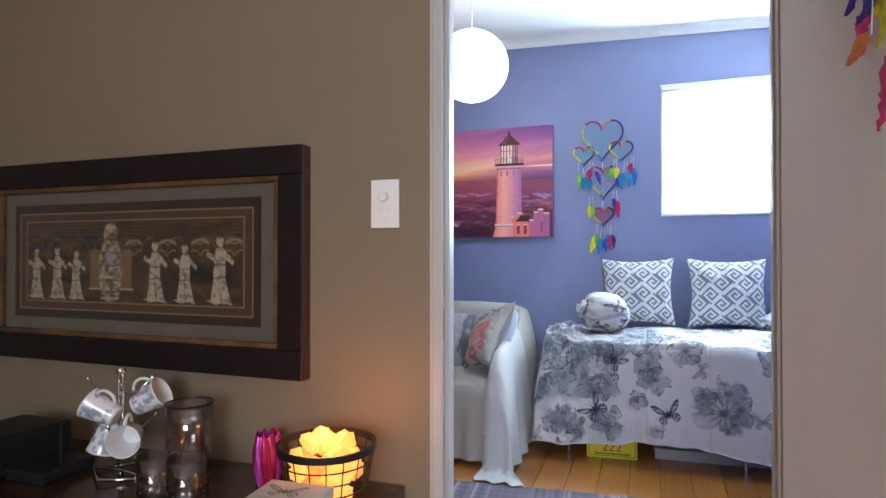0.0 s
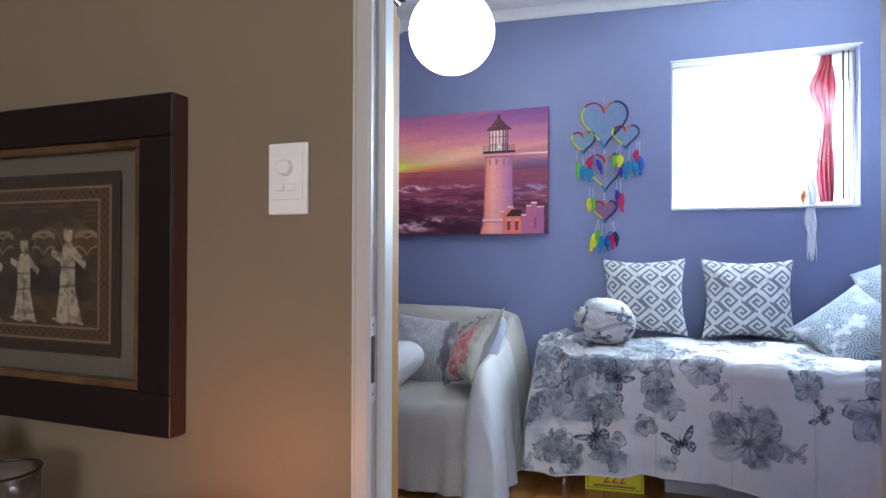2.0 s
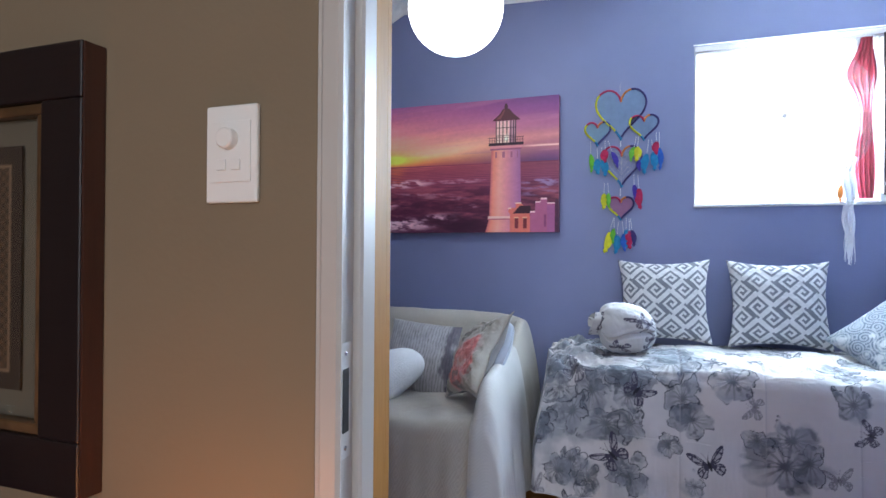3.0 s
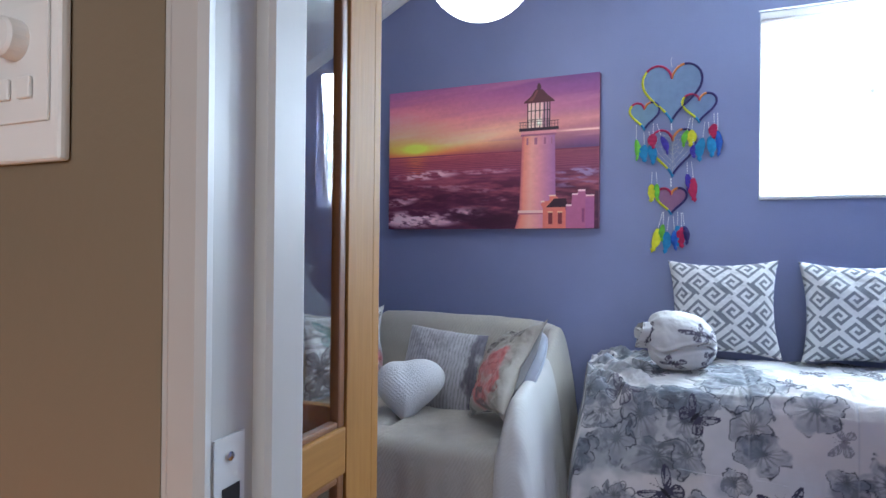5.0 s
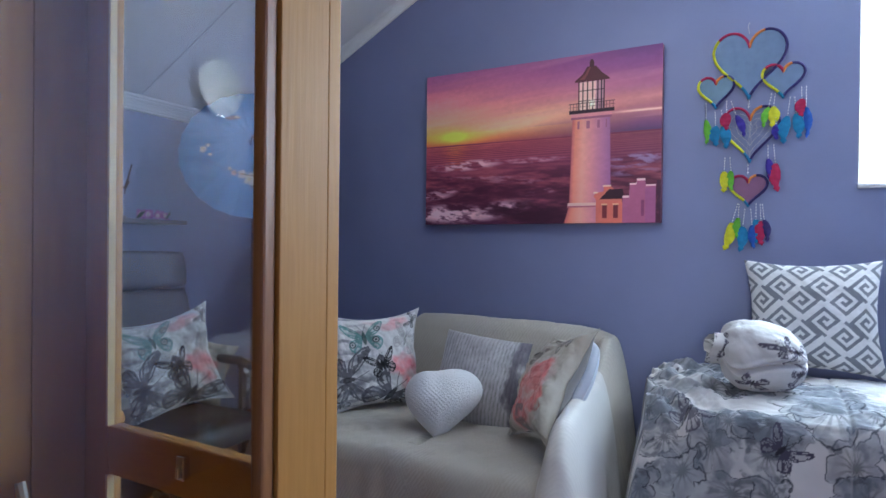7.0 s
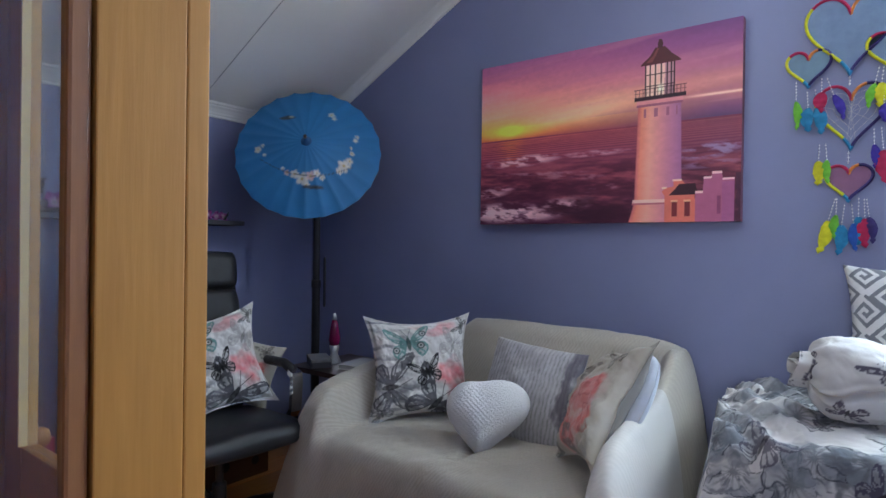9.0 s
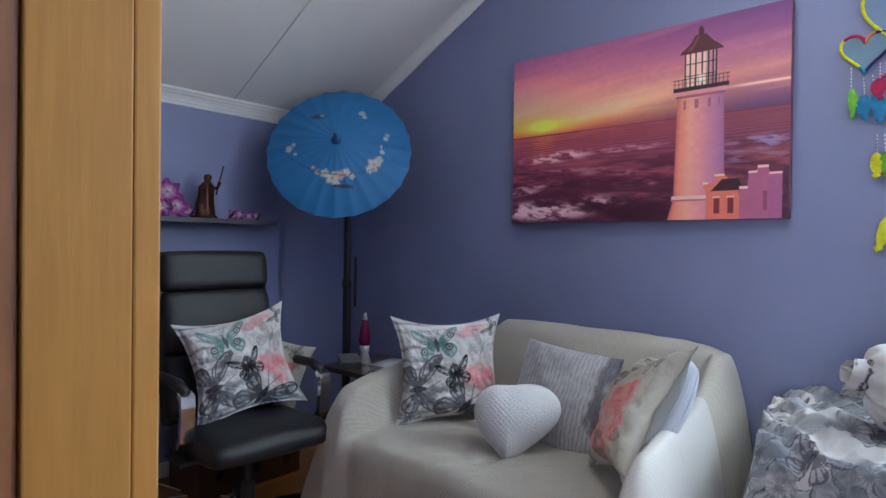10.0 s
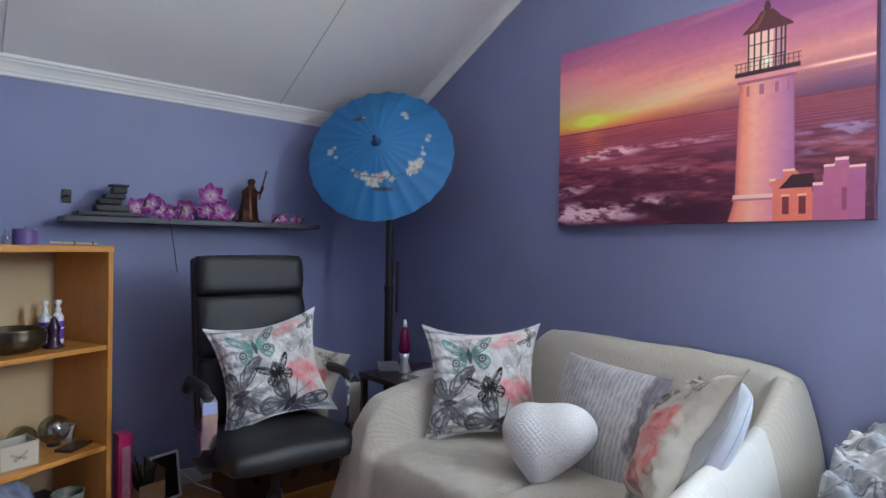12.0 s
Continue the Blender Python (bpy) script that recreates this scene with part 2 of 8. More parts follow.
structure("wall_doorway_lounge_face", boxes(((-3.4, 0, -0.12), (X0, 0.06, 2.8)), ((X1, 0, -0.12), (2.3, 0.06, 2.8)), ((X0, 0, TOP), (X1, 0.06, 2.8))), TAN)
structure("wall_doorway_bedroom_face", boxes(((XL - TH, 0.06, -0.12), (X0, 0.12, 2.8)), ((X1, 0.06, -0.12), (XR + TH, 0.12, 2.8)), ((X0, 0.06, TOP), (X1, 0.12, 2.8))), PURPLE)
structure("wall_gable", boxes(((XL - TH, YF, -0.12), (WX0, YF + 0.15, 2.9)), ((WX1, YF, -0.12), (XR + TH, YF + 0.15, 2.9)), ((WX0, YF, -0.12), (WX1, YF + 0.15, WZ0)), ((WX0, YF, WZ1), (WX1, YF + 0.15, 2.9))), PURPLE)
structure("wall_shelf_side", boxes(((XL - TH, 0.12, -0.12), (XL, YF, 2.4))), PURPLE)
structure("wall_bed_side", boxes(((XR, 0.12, -0.12), (XR + TH, YF, 2.9))), PURPLE)
structure("lounge_walls", boxes(((-3.5, -4.2, 0), (-3.4, 0, 2.8)), ((2.2, -4.2, 0), (2.3, 0, 2.8)), ((-3.4, -4.2, 0), (0.0, -4.1, 2.8)), ((1.6, -4.2, 0), (2.2, -4.1, 2.8)), ((0.0, -4.2, 0), (1.6, -4.1, 1.0)), ((0.0, -4.2, 2.2), (1.6, -4.1, 2.8))), TAN)
structure("lounge_ceiling", boxes(((-3.5, -4.2, 2.7), (2.3, 0.0, 2.8))), CEIL)
structure("lounge_floor", boxes(((-3.5, -4.2, -0.1), (2.3, 0.0, 0.0))), PLANK)


def ceiling():
    bm = bmesh.new()
    d = 0.052
    prism(bm, [(XL - TH, eave(XL) + d - 0.52 * TH), (XK, eave(XK) + d), (XR + TH, eave(XR) + d), (XR + TH, 3.1), (XL - TH, 3.1)], 1, 0.12, YF + 0.15)
    ob = structure("ceiling", bm, CEIL)
    bm = bmesh.new()
    for y in (0.75, 1.95):
        z0, z1 = eave(XL) + d, eave(XK) + d
        prism(bm, [(XL, z0 - 0.001), (XK, z1 - 0.001), (XK, z1 - 0.004), (XL, z0 - 0.004)], 1, y - 0.0015, y + 0.0015)
    structure("ceiling_joint", bm, material("joint_filler", (0.50, 0.50, 0.48), 0.8))
    return ob


def sweep(bm, prof, p0, p1, out, up):
    p0, p1, out, up = map(Vector, (p0, p1, out, up))
    a = [bm.verts.new(p0 + out * u + up * v) for u, v in prof]
    b = [bm.verts.new(p1 + out * u + up * v) for u, v in prof]
    bm.faces.new(a)
    bm.faces.new(b[::-1])
    for i in range(len(prof)):
        j = (i + 1) % len(prof)
        bm.faces.new((a[j], a[i], b[i], b[j]))
    bmesh.ops.recalc_face_normals(bm, faces=bm.faces)


COVE = [(0, 0), (0.008, 0.0), (0.010, 0.010), (0.014, 0.012), (0.019, 0.021), (0.030, 0.032), (0.041, 0.038), (0.044, 0.043), (0.052, 0.044), (0.055, 0.055), (0, 0.057)]
ceiling()
bm = bmesh.new()
sweep(bm, COVE, (XL, 0.12, eave(XL)), (XL, YF, eave(XL)), (1, 0, 0.45), (0, 0, 1))
structure("cornice_eave", bm, CEIL)
bm = bmesh.new()
sweep(bm, COVE, (XL, YF, eave(XL)), (XK, YF, eave(XK)), (0, -1, 0), (-0.38, 0, 0.92))
sweep(bm, COVE, (XK - 0.02, YF, eave(XK)), (XR, YF, eave(XR)), (0, -1, 0), (0, 0, 1))
structure("cornice_gable", bm, CEIL)

base = structure("floor", boxes(((XL, 0.0, -0.12), (XR, YF, -0.022))), DARKWOOD)
PLANKY = wood("floorboard_long", (0.55, 0.235, 0.05), (0.32, 0.11, 0.02), 0.3, axis=1, scale=5, coat=0.5, vary=0.25)


def door_frame():
    """White painted frame with a rebate, a stop and the strike plate."""
    f = structure("door_1", boxes(((X0, -0.008, TOP - 0.03), (X1, 0.118, TOP + 0.02)), bevel=0.003), WHITE)
    prof = [(X0 + 0.006, -0.001), (X0 + 0.009, -0.003), (X0 + 0.030, -0.004), (X0 + 0.035, 0.0), (X0 + 0.033, 0.006), (X0 + 0.026, 0.010), (X0 + 0.0215, 0.018), (X0 + 0.020, 0.032), (X0 + 0.0185, 0.058), (X0 + 0.027, 0.060), (X0 + 0.030, 0.064), (X0 + 0.029, 0.098), (X0 + 0.018, 0.112), (X0 + 0.012, 0.122), (X0 - 0.01, 0.127), (X0 - 0.01, 0.001), (X0 + 0.006, 0.001)]
    for side, name in ((1, "strike_jamb"), (-1, "hinge_jamb")):
        bm = bmesh.new()
        prism(bm, [(x, y) if side == 1 else (X1 + X0 - x, y) for x, y in prof], 2, 0, TOP - 0.03)
        j = part(name, bm, DIMWHITE, f, "white gloss painted door jamb")
        if side == 1:
            def slope(y):
                return X0 + 0.0212 - 0.055 * (y - 0.018)
            bm = bmesh.new()
            prism(bm, [(slope(0.020) - 0.001, 0.020), (slope(0.020) + 0.0014, 0.020), (slope(0.048) + 0.0014, 0.048), (slope(0.048) - 0.001, 0.048)], 2, 0.925, 1.068)
            part("strike_plate", bm, WHITE, j, "painted-over steel strike plate")
            # Black patch set just proud, painting the shade inside the latch opening.
            bm = bmesh.new()
            prism(bm, [(slope(0.027) + 0.001, 0.027), (slope(0.027) + 0.0020, 0.027), (slope(0.043) + 0.0020, 0.043), (slope(0.043) + 0.001, 0.043)], 2, 0.957, 1.036)
            part("latch_patch", bm, BLACK, j, "black patch for the shade in the latch opening")
            for z in (0.938, 1.055):
                part("screw", lathed([(0.003, 0), (0.003, 0.001), (0, 0.0012)], 12, pose(slope(0.034) + 0.0014, 0.034, z, 0, 90, 0)), CHROME, j, "small steel screw")
    return f


door_frame()


def open_door():
    t = thing("hall_door", "white painted flush door standing open into the lounge", "door", at=(X1 - 0.012, -0.018, 0), rz=-78)
    part("leaf", boxes(((0, -0.02, 0.012), (0.76, 0.02, TOP - 0.04)), bevel=0.003), material("matt_door_paint", (0.70, 0.69, 0.67), 0.8, scale=4, amount=0.06, bump=0.04, bump_scale=60), t)
    for z in (0.25, 1.75):
        bm = bmesh.new()
        lathe(bm, [(0.007, z), (0.007, z + 0.09)], 12, pose(-0.004, 0.02, 0))
        part("hinge", bm, CHROME, t)
    bm = bmesh.new()
    tube(bm, [(0.70, -0.02, 1.0), (0.70, -0.065, 1.0), (0.60, -0.068, 1.0)], 0.009, 10)
    part("handle", bm, CHROME, t, "chrome lever handle")
    return t


open_door()


def window():
    y = YF + 0.10
    f = structure("window_1", boxes(((WX0, y - 0.02, WZ0), (WX0 + 0.014, y + 0.02, WZ1)), ((WX1 - 0.014, y - 0.02, WZ0), (WX1, y + 0.02, WZ1)),
                                    ((WX0 + 0.014, y - 0.02, WZ0), (WX1 - 0.014, y + 0.02, WZ0 + 0.014)), ((WX0 + 0.014, y - 0.02, WZ1 - 0.014), (WX1 - 0.014, y + 0.02, WZ1)), bevel=0.002), WHITE)
    part("mullion", boxes(((0.955, y - 0.012, WZ0 + 0.015), (0.975, y + 0.012, WZ1 - 0.015)), bevel=0.002), WHITE, f)
    g = part("pane", boxes(((WX0 + 0.015, y - 0.002, WZ0 + 0.015), (0.954, y + 0.002, WZ1 - 0.015))), GLASS, f)
    g.visible_shadow = False
    g = part("pane", boxes(((0.976, y - 0.002, WZ0 + 0.015), (WX1 - 0.015, y + 0.002, WZ1 - 0.015))), GLASS, f)
    g.visible_shadow = False
    # White lining added over the purple wall edge to stand for the window's glare.
    part("white_lining", boxes(((WX0 + 0.0005, YF + 0.001, WZ0 + 0.0005), (WX0 + 0.004, y - 0.021, WZ1 - 0.0005)), ((WX0 + 0.0045, YF + 0.001, WZ1 - 0.004), (WX1 - 0.0005, y - 0.021, WZ1 - 0.0005))), WHITE, f)
    part("window_sill", boxes(((WX0 - 0.0, YF - 0.012, WZ0 - 0.018), (WX1, y - 0.021, WZ0 - 0.001)), bevel=0.003), WHITE, f)


window()
# Unseen window added around the lounge lamp, place and size assumed.
f = structure("window_2", boxes(((0.0, -4.18, 1.0), (0.04, -4.14, 2.2)), ((1.56, -4.18, 1.0), (1.6, -4.14, 2.2)), ((0.04, -4.18, 1.0), (1.56, -4.14, 1.04)), ((0.04, -4.18, 2.16), (1.56, -4.14, 2.2)), ((0.78, -4.18, 1.04), (0.82, -4.14, 2.16))), WHITE)
GLOW = material("bright_overcast_sky", (0, 0, 0), 1.0, emit=(0.93, 0.96, 1.0), power=3.2)
tagged(part("backdrop", boxes(((-6, 7.0, -1), (8, 7.05, 7))), GLOW), kind="structure")
GROUND = material("paving", (0.30, 0.28, 0.25), 0.9, scale=2, amount=0.3)
tagged(part("ground", boxes(((-40, -40, -0.3), (40, 40, -0.13))), GROUND), kind="structure")


# ---- paintings by numbers ----
def sunset(nu=620, nv=400):
    """The printed seascape: sky, sea, surf and the lighthouse."""
    u, v = np.meshgrid(np.linspace(0, 1, nu), np.linspace(0, 1, nv))
    HZ = 0.525
    n1 = 0.8 * (fbm(u * 2.2 - v * 1.5, v * 7 - u * 0.9, 3) - 0.5)
    n2 = 0.45 * (fbm(u * 1.6 - v * 1, v * 15 - u * 1.8, 11) - 0.5)

    def ink(r, g, b):
        return np.array((r, g, b)) / 255.0

    def ramp(t, rows):
        k = np.array([r[0] for r in rows])
        return np.stack([np.interp(t, k, [r[1][c] / 255.0 for r in rows]) for c in range(3)], -1)
    # sky: two ramps, over the sun and far from it
    t = np.clip((v - HZ) / (1 - HZ) + 0.10 * n1 + 0.05 * n2, 0, 1)
    near = ramp(t, [(0, (205, 92, 66)), (0.06, (228, 122, 62)), (0.16, (238, 160, 84)), (0.30, (226, 150, 118)), (0.55, (206, 122, 122)), (0.8, (178, 98, 120)), (1, (150, 84, 120))])
    far = ramp(t, [(0, (84, 54, 92)), (0.10, (112, 68, 100)), (0.24, (166, 98, 104)), (0.42, (180, 112, 112)), (0.60, (158, 88, 116)), (0.8, (124, 66, 112)), (1, (98, 54, 104))])
    k = np.clip((u - 0.12) / 0.8, 0, 1)
    C = near * (1 - k[..., None]) + far * k[..., None]
    band = np.exp(-((v - 0.575 - 0.135 * u - 0.02 * n1) / (0.030 + 0.05 * u)) ** 2) * np.clip(u * 3, 0, 1) * np.clip((0.80 - u) * 3, 0, 1)
    C = mixc(C, ink(240, 190, 142), 0.75 * band)
    C = mixc(C, ink(250, 205, 176), 0.85 * np.exp(-((v - 0.640) / 0.007) ** 2) * np.clip((u - 0.78) * 8, 0, 1))
    C = mixc(C, ink(232, 150, 150), 0.45 * np.clip(n2 * 5, 0, 1) * (v > 0.6))
    C = mixc(C, ink(120, 66, 122), 0.40 * np.clip(-n2 * 5, 0, 1) * (v > 0.6))
    C = mixc(C, ink(244, 190, 70), 0.9 * np.exp(-(((u - 0.145) / 0.13) ** 2 + ((v - 0.575) / 0.040) ** 2)))
    C = mixc(C, ink(252, 226, 78), np.exp(-(((u - 0.145) / 0.045) ** 2 + ((v - 0.578) / 0.030) ** 2)))
    # sea: swell lines towards the horizon, broken water in front
    sea = v < HZ
    d = np.clip((HZ - v) / HZ, 0, 1)
    S = ramp(d, [(0, (178, 84, 84)), (0.10, (160, 74, 82)), (0.25, (140, 66, 84)), (0.45, (112, 50, 66)), (0.7, (88, 40, 58)), (1, (78, 38, 62))])
    S = S * (1 - 0.28 * np.clip((u - 0.30) * 1.6, 0, 1)[..., None] * np.clip(1 - d * 2, 0, 1)[..., None] * np.array((1, 0.9, 0.4)))
    yy = np.log(0.03 + d) * 9
    line = np.sin(yy * 5.5 + 3.5 * fbm(u * 4, yy * 1.2, 8))
    S = mixc(S, ink(88, 34, 62), 0.55 * np.clip(line * 1.6, 0, 1) * np.clip(1.25 - d * 1.8, 0, 1) * (0.5 + fbm(u * 9, v * 30, 6)))
    w = 0.6 * fbm(u * 7 + v * 8, v * 26 + u * 3, 5) + 0.4 * fbm(u * 22, v * 70, 15) - 0.5
    S = mixc(S, ink(158, 82, 90), np.clip(w * 4, 0, 0.6) * np.clip(d * 4 - 0.6, 0, 1))
    S = mixc(S, ink(66, 26, 48), np.clip(-w * 5, 0, 0.7) * np.clip(d * 4 - 0.8, 0, 1))
    S = mixc(S, ink(240, 120, 60), 0.75 * np.exp(-((u - 0.145) / 0.05) ** 2) * np.clip(1.1 - d * 3.2, 0, 1) * np.clip(0.6 - line, 0, 1))
    for cx, cy, rx, ry, kk, sl in ((0.20, 0.385, 0.17, 0.035, 0.95, 0.06), (0.50, 0.395, 0.14, 0.020, 0.55, 0.02), (0.07, 0.20, 0.10, 0.035, 0.8, 0.22), (0.12, 0.07, 0.20, 0.065, 1.0, 0.0), (0.34, 0.085, 0.16, 0.06, 0.85, 0.25), (0.42, 0.27, 0.16, 0.02, 0.35, -0.1),
                                   (0.91, 0.36, 0.12, 0.045, 0.9, 0.15), (0.90, 0.29, 0.10, 0.02, 0.6, 0.1), (0.56, 0.20, 0.10, 0.018, 0.4, 0.2), (0.28, 0.30, 0.22, 0.012, 0.35, -0.04)):
        e = ((u - cx) / rx) ** 2 + ((v - cy - sl * (u - cx)) / ry) ** 2
        f = 0.55 * fbm(u * 34 + v * 22, v * 60, int(cx * 100)) + 0.45 * fbm(u * 12, v * 26, int(cy * 100) + 3)
        S = mixc(S, ink(140, 116, 150) if cx > 0.8 else ink(206, 164, 172), kk * np.clip(1.25 - e, 0, 1) * np.clip((f - 0.40) * 7, 0, 1))
    rock = np.clip(1.2 - ((u - 0.48) / 0.20) ** 2 - ((v - 0.07 + 0.1 * (u - 0.48)) / 0.09) ** 2, 0, 1) * np.clip((fbm(u * 11, v * 22, 40) - 0.30) * 5, 0, 1)
    S = mixc(S, ink(52, 22, 38), 0.85 * rock)
    S = mixc(S, ink(62, 26, 46), 0.7 * np.clip(1.1 - ((u - 0.30) / 0.26) ** 2 - ((v - 0.215) / 0.045) ** 2, 0, 1) * np.clip((fbm(u * 14, v * 30, 41) - 0.32) * 5, 0, 1))
    C = np.where(sea[..., None], S, C)
    # the lighthouse, lit from the sea side, a shadowed side inland
    a, b = np.interp(v, [0, 0.06, 0.11, 0.62], [0.636, 0.648, 0.656, 0.666]), np.interp(v, [0, 0.06, 0.11, 0.62], [0.832, 0.826, 0.818, 0.812])
    tower = soft(a - u, 0.004) * soft(u - b, 0.004) * (v < 0.635)
    q = np.clip((u - a) / (b - a), 0, 1)
    T = ramp(q, [(0, (206, 104, 104)), (0.10, (238, 142, 120)), (0.30, (240, 160, 144)), (0.55, (226, 142, 150)), (0.8, (196, 122, 154)), (1, (166, 104, 148))]) * (0.88 + 0.04 * fbm(u * 30, v * 50, 9))[..., None]
    T = T * (1 - 0.10 * np.clip((v - 0.3) * 2, 0, 1))[..., None]
    C = C * (1 - tower[..., None]) + T * tower[..., None]
    ring = (u > a - 0.006) & (u < b + 0.006)
    for z0, z1, c in ((0.105, 0.122, (246, 172, 160)), (0.094, 0.105, (170, 92, 104)), (0.630, 0.650, (196, 122, 128)), (0.618, 0.630, (132, 74, 96))):
        C = mixc(C, ink(*c), 0.9 * ring * ((v >= z0) & (v < z1)))
    for ux, ww in ((0.690, 0.004), (0.728, 0.006), (0.768, 0.005), (0.798, 0.003)):
        C = mixc(C, ink(134, 76, 100), 0.8 * ((np.abs(u - ux) < ww) & (v > 0.560) & (v < 0.605)))
    C = mixc(C, ink(42, 22, 34), soft(np.abs(v - 0.662) - 0.010, 0.006) * ((u > 0.652) & (u < 0.828)))
    C = mixc(C, ink(226, 190, 168), 0.75 * inside(u, v, [(0.688, 0.672), (0.690, 0.835), (0.788, 0.835), (0.790, 0.672)]))
    C = mixc(C, ink(150, 96, 116), 0.7 * inside(u, v, [(0.755, 0.672), (0.757, 0.835), (0.788, 0.835), (0.790, 0.672)]))
    for ux in (0.690, 0.706, 0.724, 0.744, 0.764, 0.778, 0.788):
        C = mixc(C, ink(38, 22, 32), soft(np.abs(u - ux) - 0.0022, 0.002) * ((v > 0.67) & (v < 0.845)))
    for vy in (0.725, 0.785):
        C = mixc(C, ink(52, 30, 40), soft(np.abs(v - vy) - 0.0022, 0.003) * ((u > 0.688) & (u < 0.79)))
    C = mixc(C, ink(255, 236, 206), np.exp(-(((u - 0.742) / 0.010) ** 2 + ((v - 0.705) / 0.022) ** 2)))
    side = (u > 0.650) & (u < 0.830)
    C = mixc(C, ink(52, 30, 42), (soft(np.abs(v - 0.712) - 0.002, 0.002) + soft(np.abs(v - 0.692) - 0.001, 0.002)) * side)
    C = mixc(C, ink(52, 30, 42), 0.85 * soft(np.abs(np.mod(u - 0.650, 0.0128) - 0.0064) - 0.0009, 0.0015) * side * ((v > 0.665) & (v < 0.713)))
    C = mixc(C, ink(74, 34, 40), inside(u, v, [(0.672, 0.838), (0.676, 0.850), (0.705, 0.885), (0.722, 0.925), (0.756, 0.925), (0.778, 0.885), (0.806, 0.850), (0.810, 0.838)]))
    C = mixc(C, ink(118, 60, 62), 0.7 * inside(u, v, [(0.690, 0.850), (0.715, 0.885), (0.728, 0.920), (0.736, 0.920), (0.724, 0.880), (0.712, 0.850)]))
    C = mixc(C, ink(66, 32, 40), inside(u, v, [(0.732, 0.92), (0.730, 0.945), (0.735, 0.965), (0.744, 0.965), (0.749, 0.945), (0.747, 0.92)]))
    # the low house with its stepped gables
    C = mixc(C, ink(200, 104, 90), inside(u, v, [(0.762, 0), (0.762, 0.135), (0.752, 0.160), (0.764, 0.178), (0.790, 0.184), (0.790, 0.212), (0.815, 0.220), (0.86, 0.15), (0.865, 0)]))
    C = mixc(C, ink(56, 28, 40), inside(u, v, [(0.775, 0.138), (0.812, 0.198), (0.862, 0.196), (0.870, 0.140)]))
    gable = [(0.862, 0), (0.862, 0.150), (0.886, 0.155), (0.888, 0.222), (0.912, 0.226), (0.914, 0.245), (0.944, 0.247), (0.946, 0.212), (0.982, 0.206), (0.982, 0)]
    C = mixc(C, ink(160, 86, 116), inside(u, v, gable))
    C = mixc(C, ink(148, 82, 124), 0.7 * inside(u, v, [(0.945, 0), (0.945, 0.20), (0.982, 0.20), (0.982, 0)]))
    for p, q2 in zip(gable[1:-1], gable[2:-1]):
        if abs(p[1] - q2[1]) < 0.02:
            C = mixc(C, ink(248, 186, 186), 0.9 * ((u > p[0]) & (u < q2[0]) & (np.abs(v - p[1]) < 0.006)))
    for p0, p1, z in ((0.752, 0.768, 0.178), (0.788, 0.818, 0.217)):
        C = mixc(C, ink(250, 184, 160), 0.9 * ((u > p0) & (u < p1) & (np.abs(v - z) < 0.005)))
    for wx in (0.786, 0.828):
        C = mixc(C, ink(112, 44, 52), 1.0 * ((u > wx) & (u < wx + 0.017) & (v > 0.03) & (v < 0.105)))
        C = mixc(C, ink(250, 168, 130), 0.8 * ((u > wx - 0.003) & (u < wx + 0.020) & (v > 0.105) & (v < 0.113)))
    C = mixc(C, ink(120, 58, 92), 0.8 * ((u > 0.930) & (u < 0.941) & (v > 0.04) & (v < 0.13)))
    C = mixc(C, ink(66, 34, 56), 0.8 * ((u > 0.984) & (v < 0.24) & (fbm(u * 40, v * 20, 4) > 0.35)))
    C = C * (0.96 + 0.08 * fbm(u * 60, v * 60, 77))[..., None]
    # Left lightened, right darkened in the print to offset the uneven window light.
    C = np.clip(C, 0, 1) ** 2.2 / (np.array((0.74, 0.71, 0.74)) * (0.80 + 0.25 * u)[..., None])
    return u, v, np.clip(C, 0, 0.92)


def canvas_print():
    x0, x1, z0, z1, y = -1.702, -0.514, 1.302, 2.086, 2.712
    t = thing("canvas_print", "sunset seascape canvas with a pink lighthouse, hung on the purple wall", "wall art", at=((x0 + x1) / 2, YF - 0.002, z0))
    u, v, C = sunset()
    w, h = x1 - x0, z1 - z0
    X = (u - 0.5) * w
    Z = v * h
    me = grid_mesh("print_face", X, X * 0 - 0.046, Z, C)
    link("print_face", me, CANVAS, t, "printed sunset, sea and lighthouse")
    part("stretcher", boxes(((-w / 2, -0.0455, 0), (w / 2, 0.0, h)), bevel=0.002), material("canvas_edge", (0.22, 0.07, 0.12), 0.6, scale=9, amount=0.4), t, "wine-coloured wrapped canvas edge")


canvas_print()


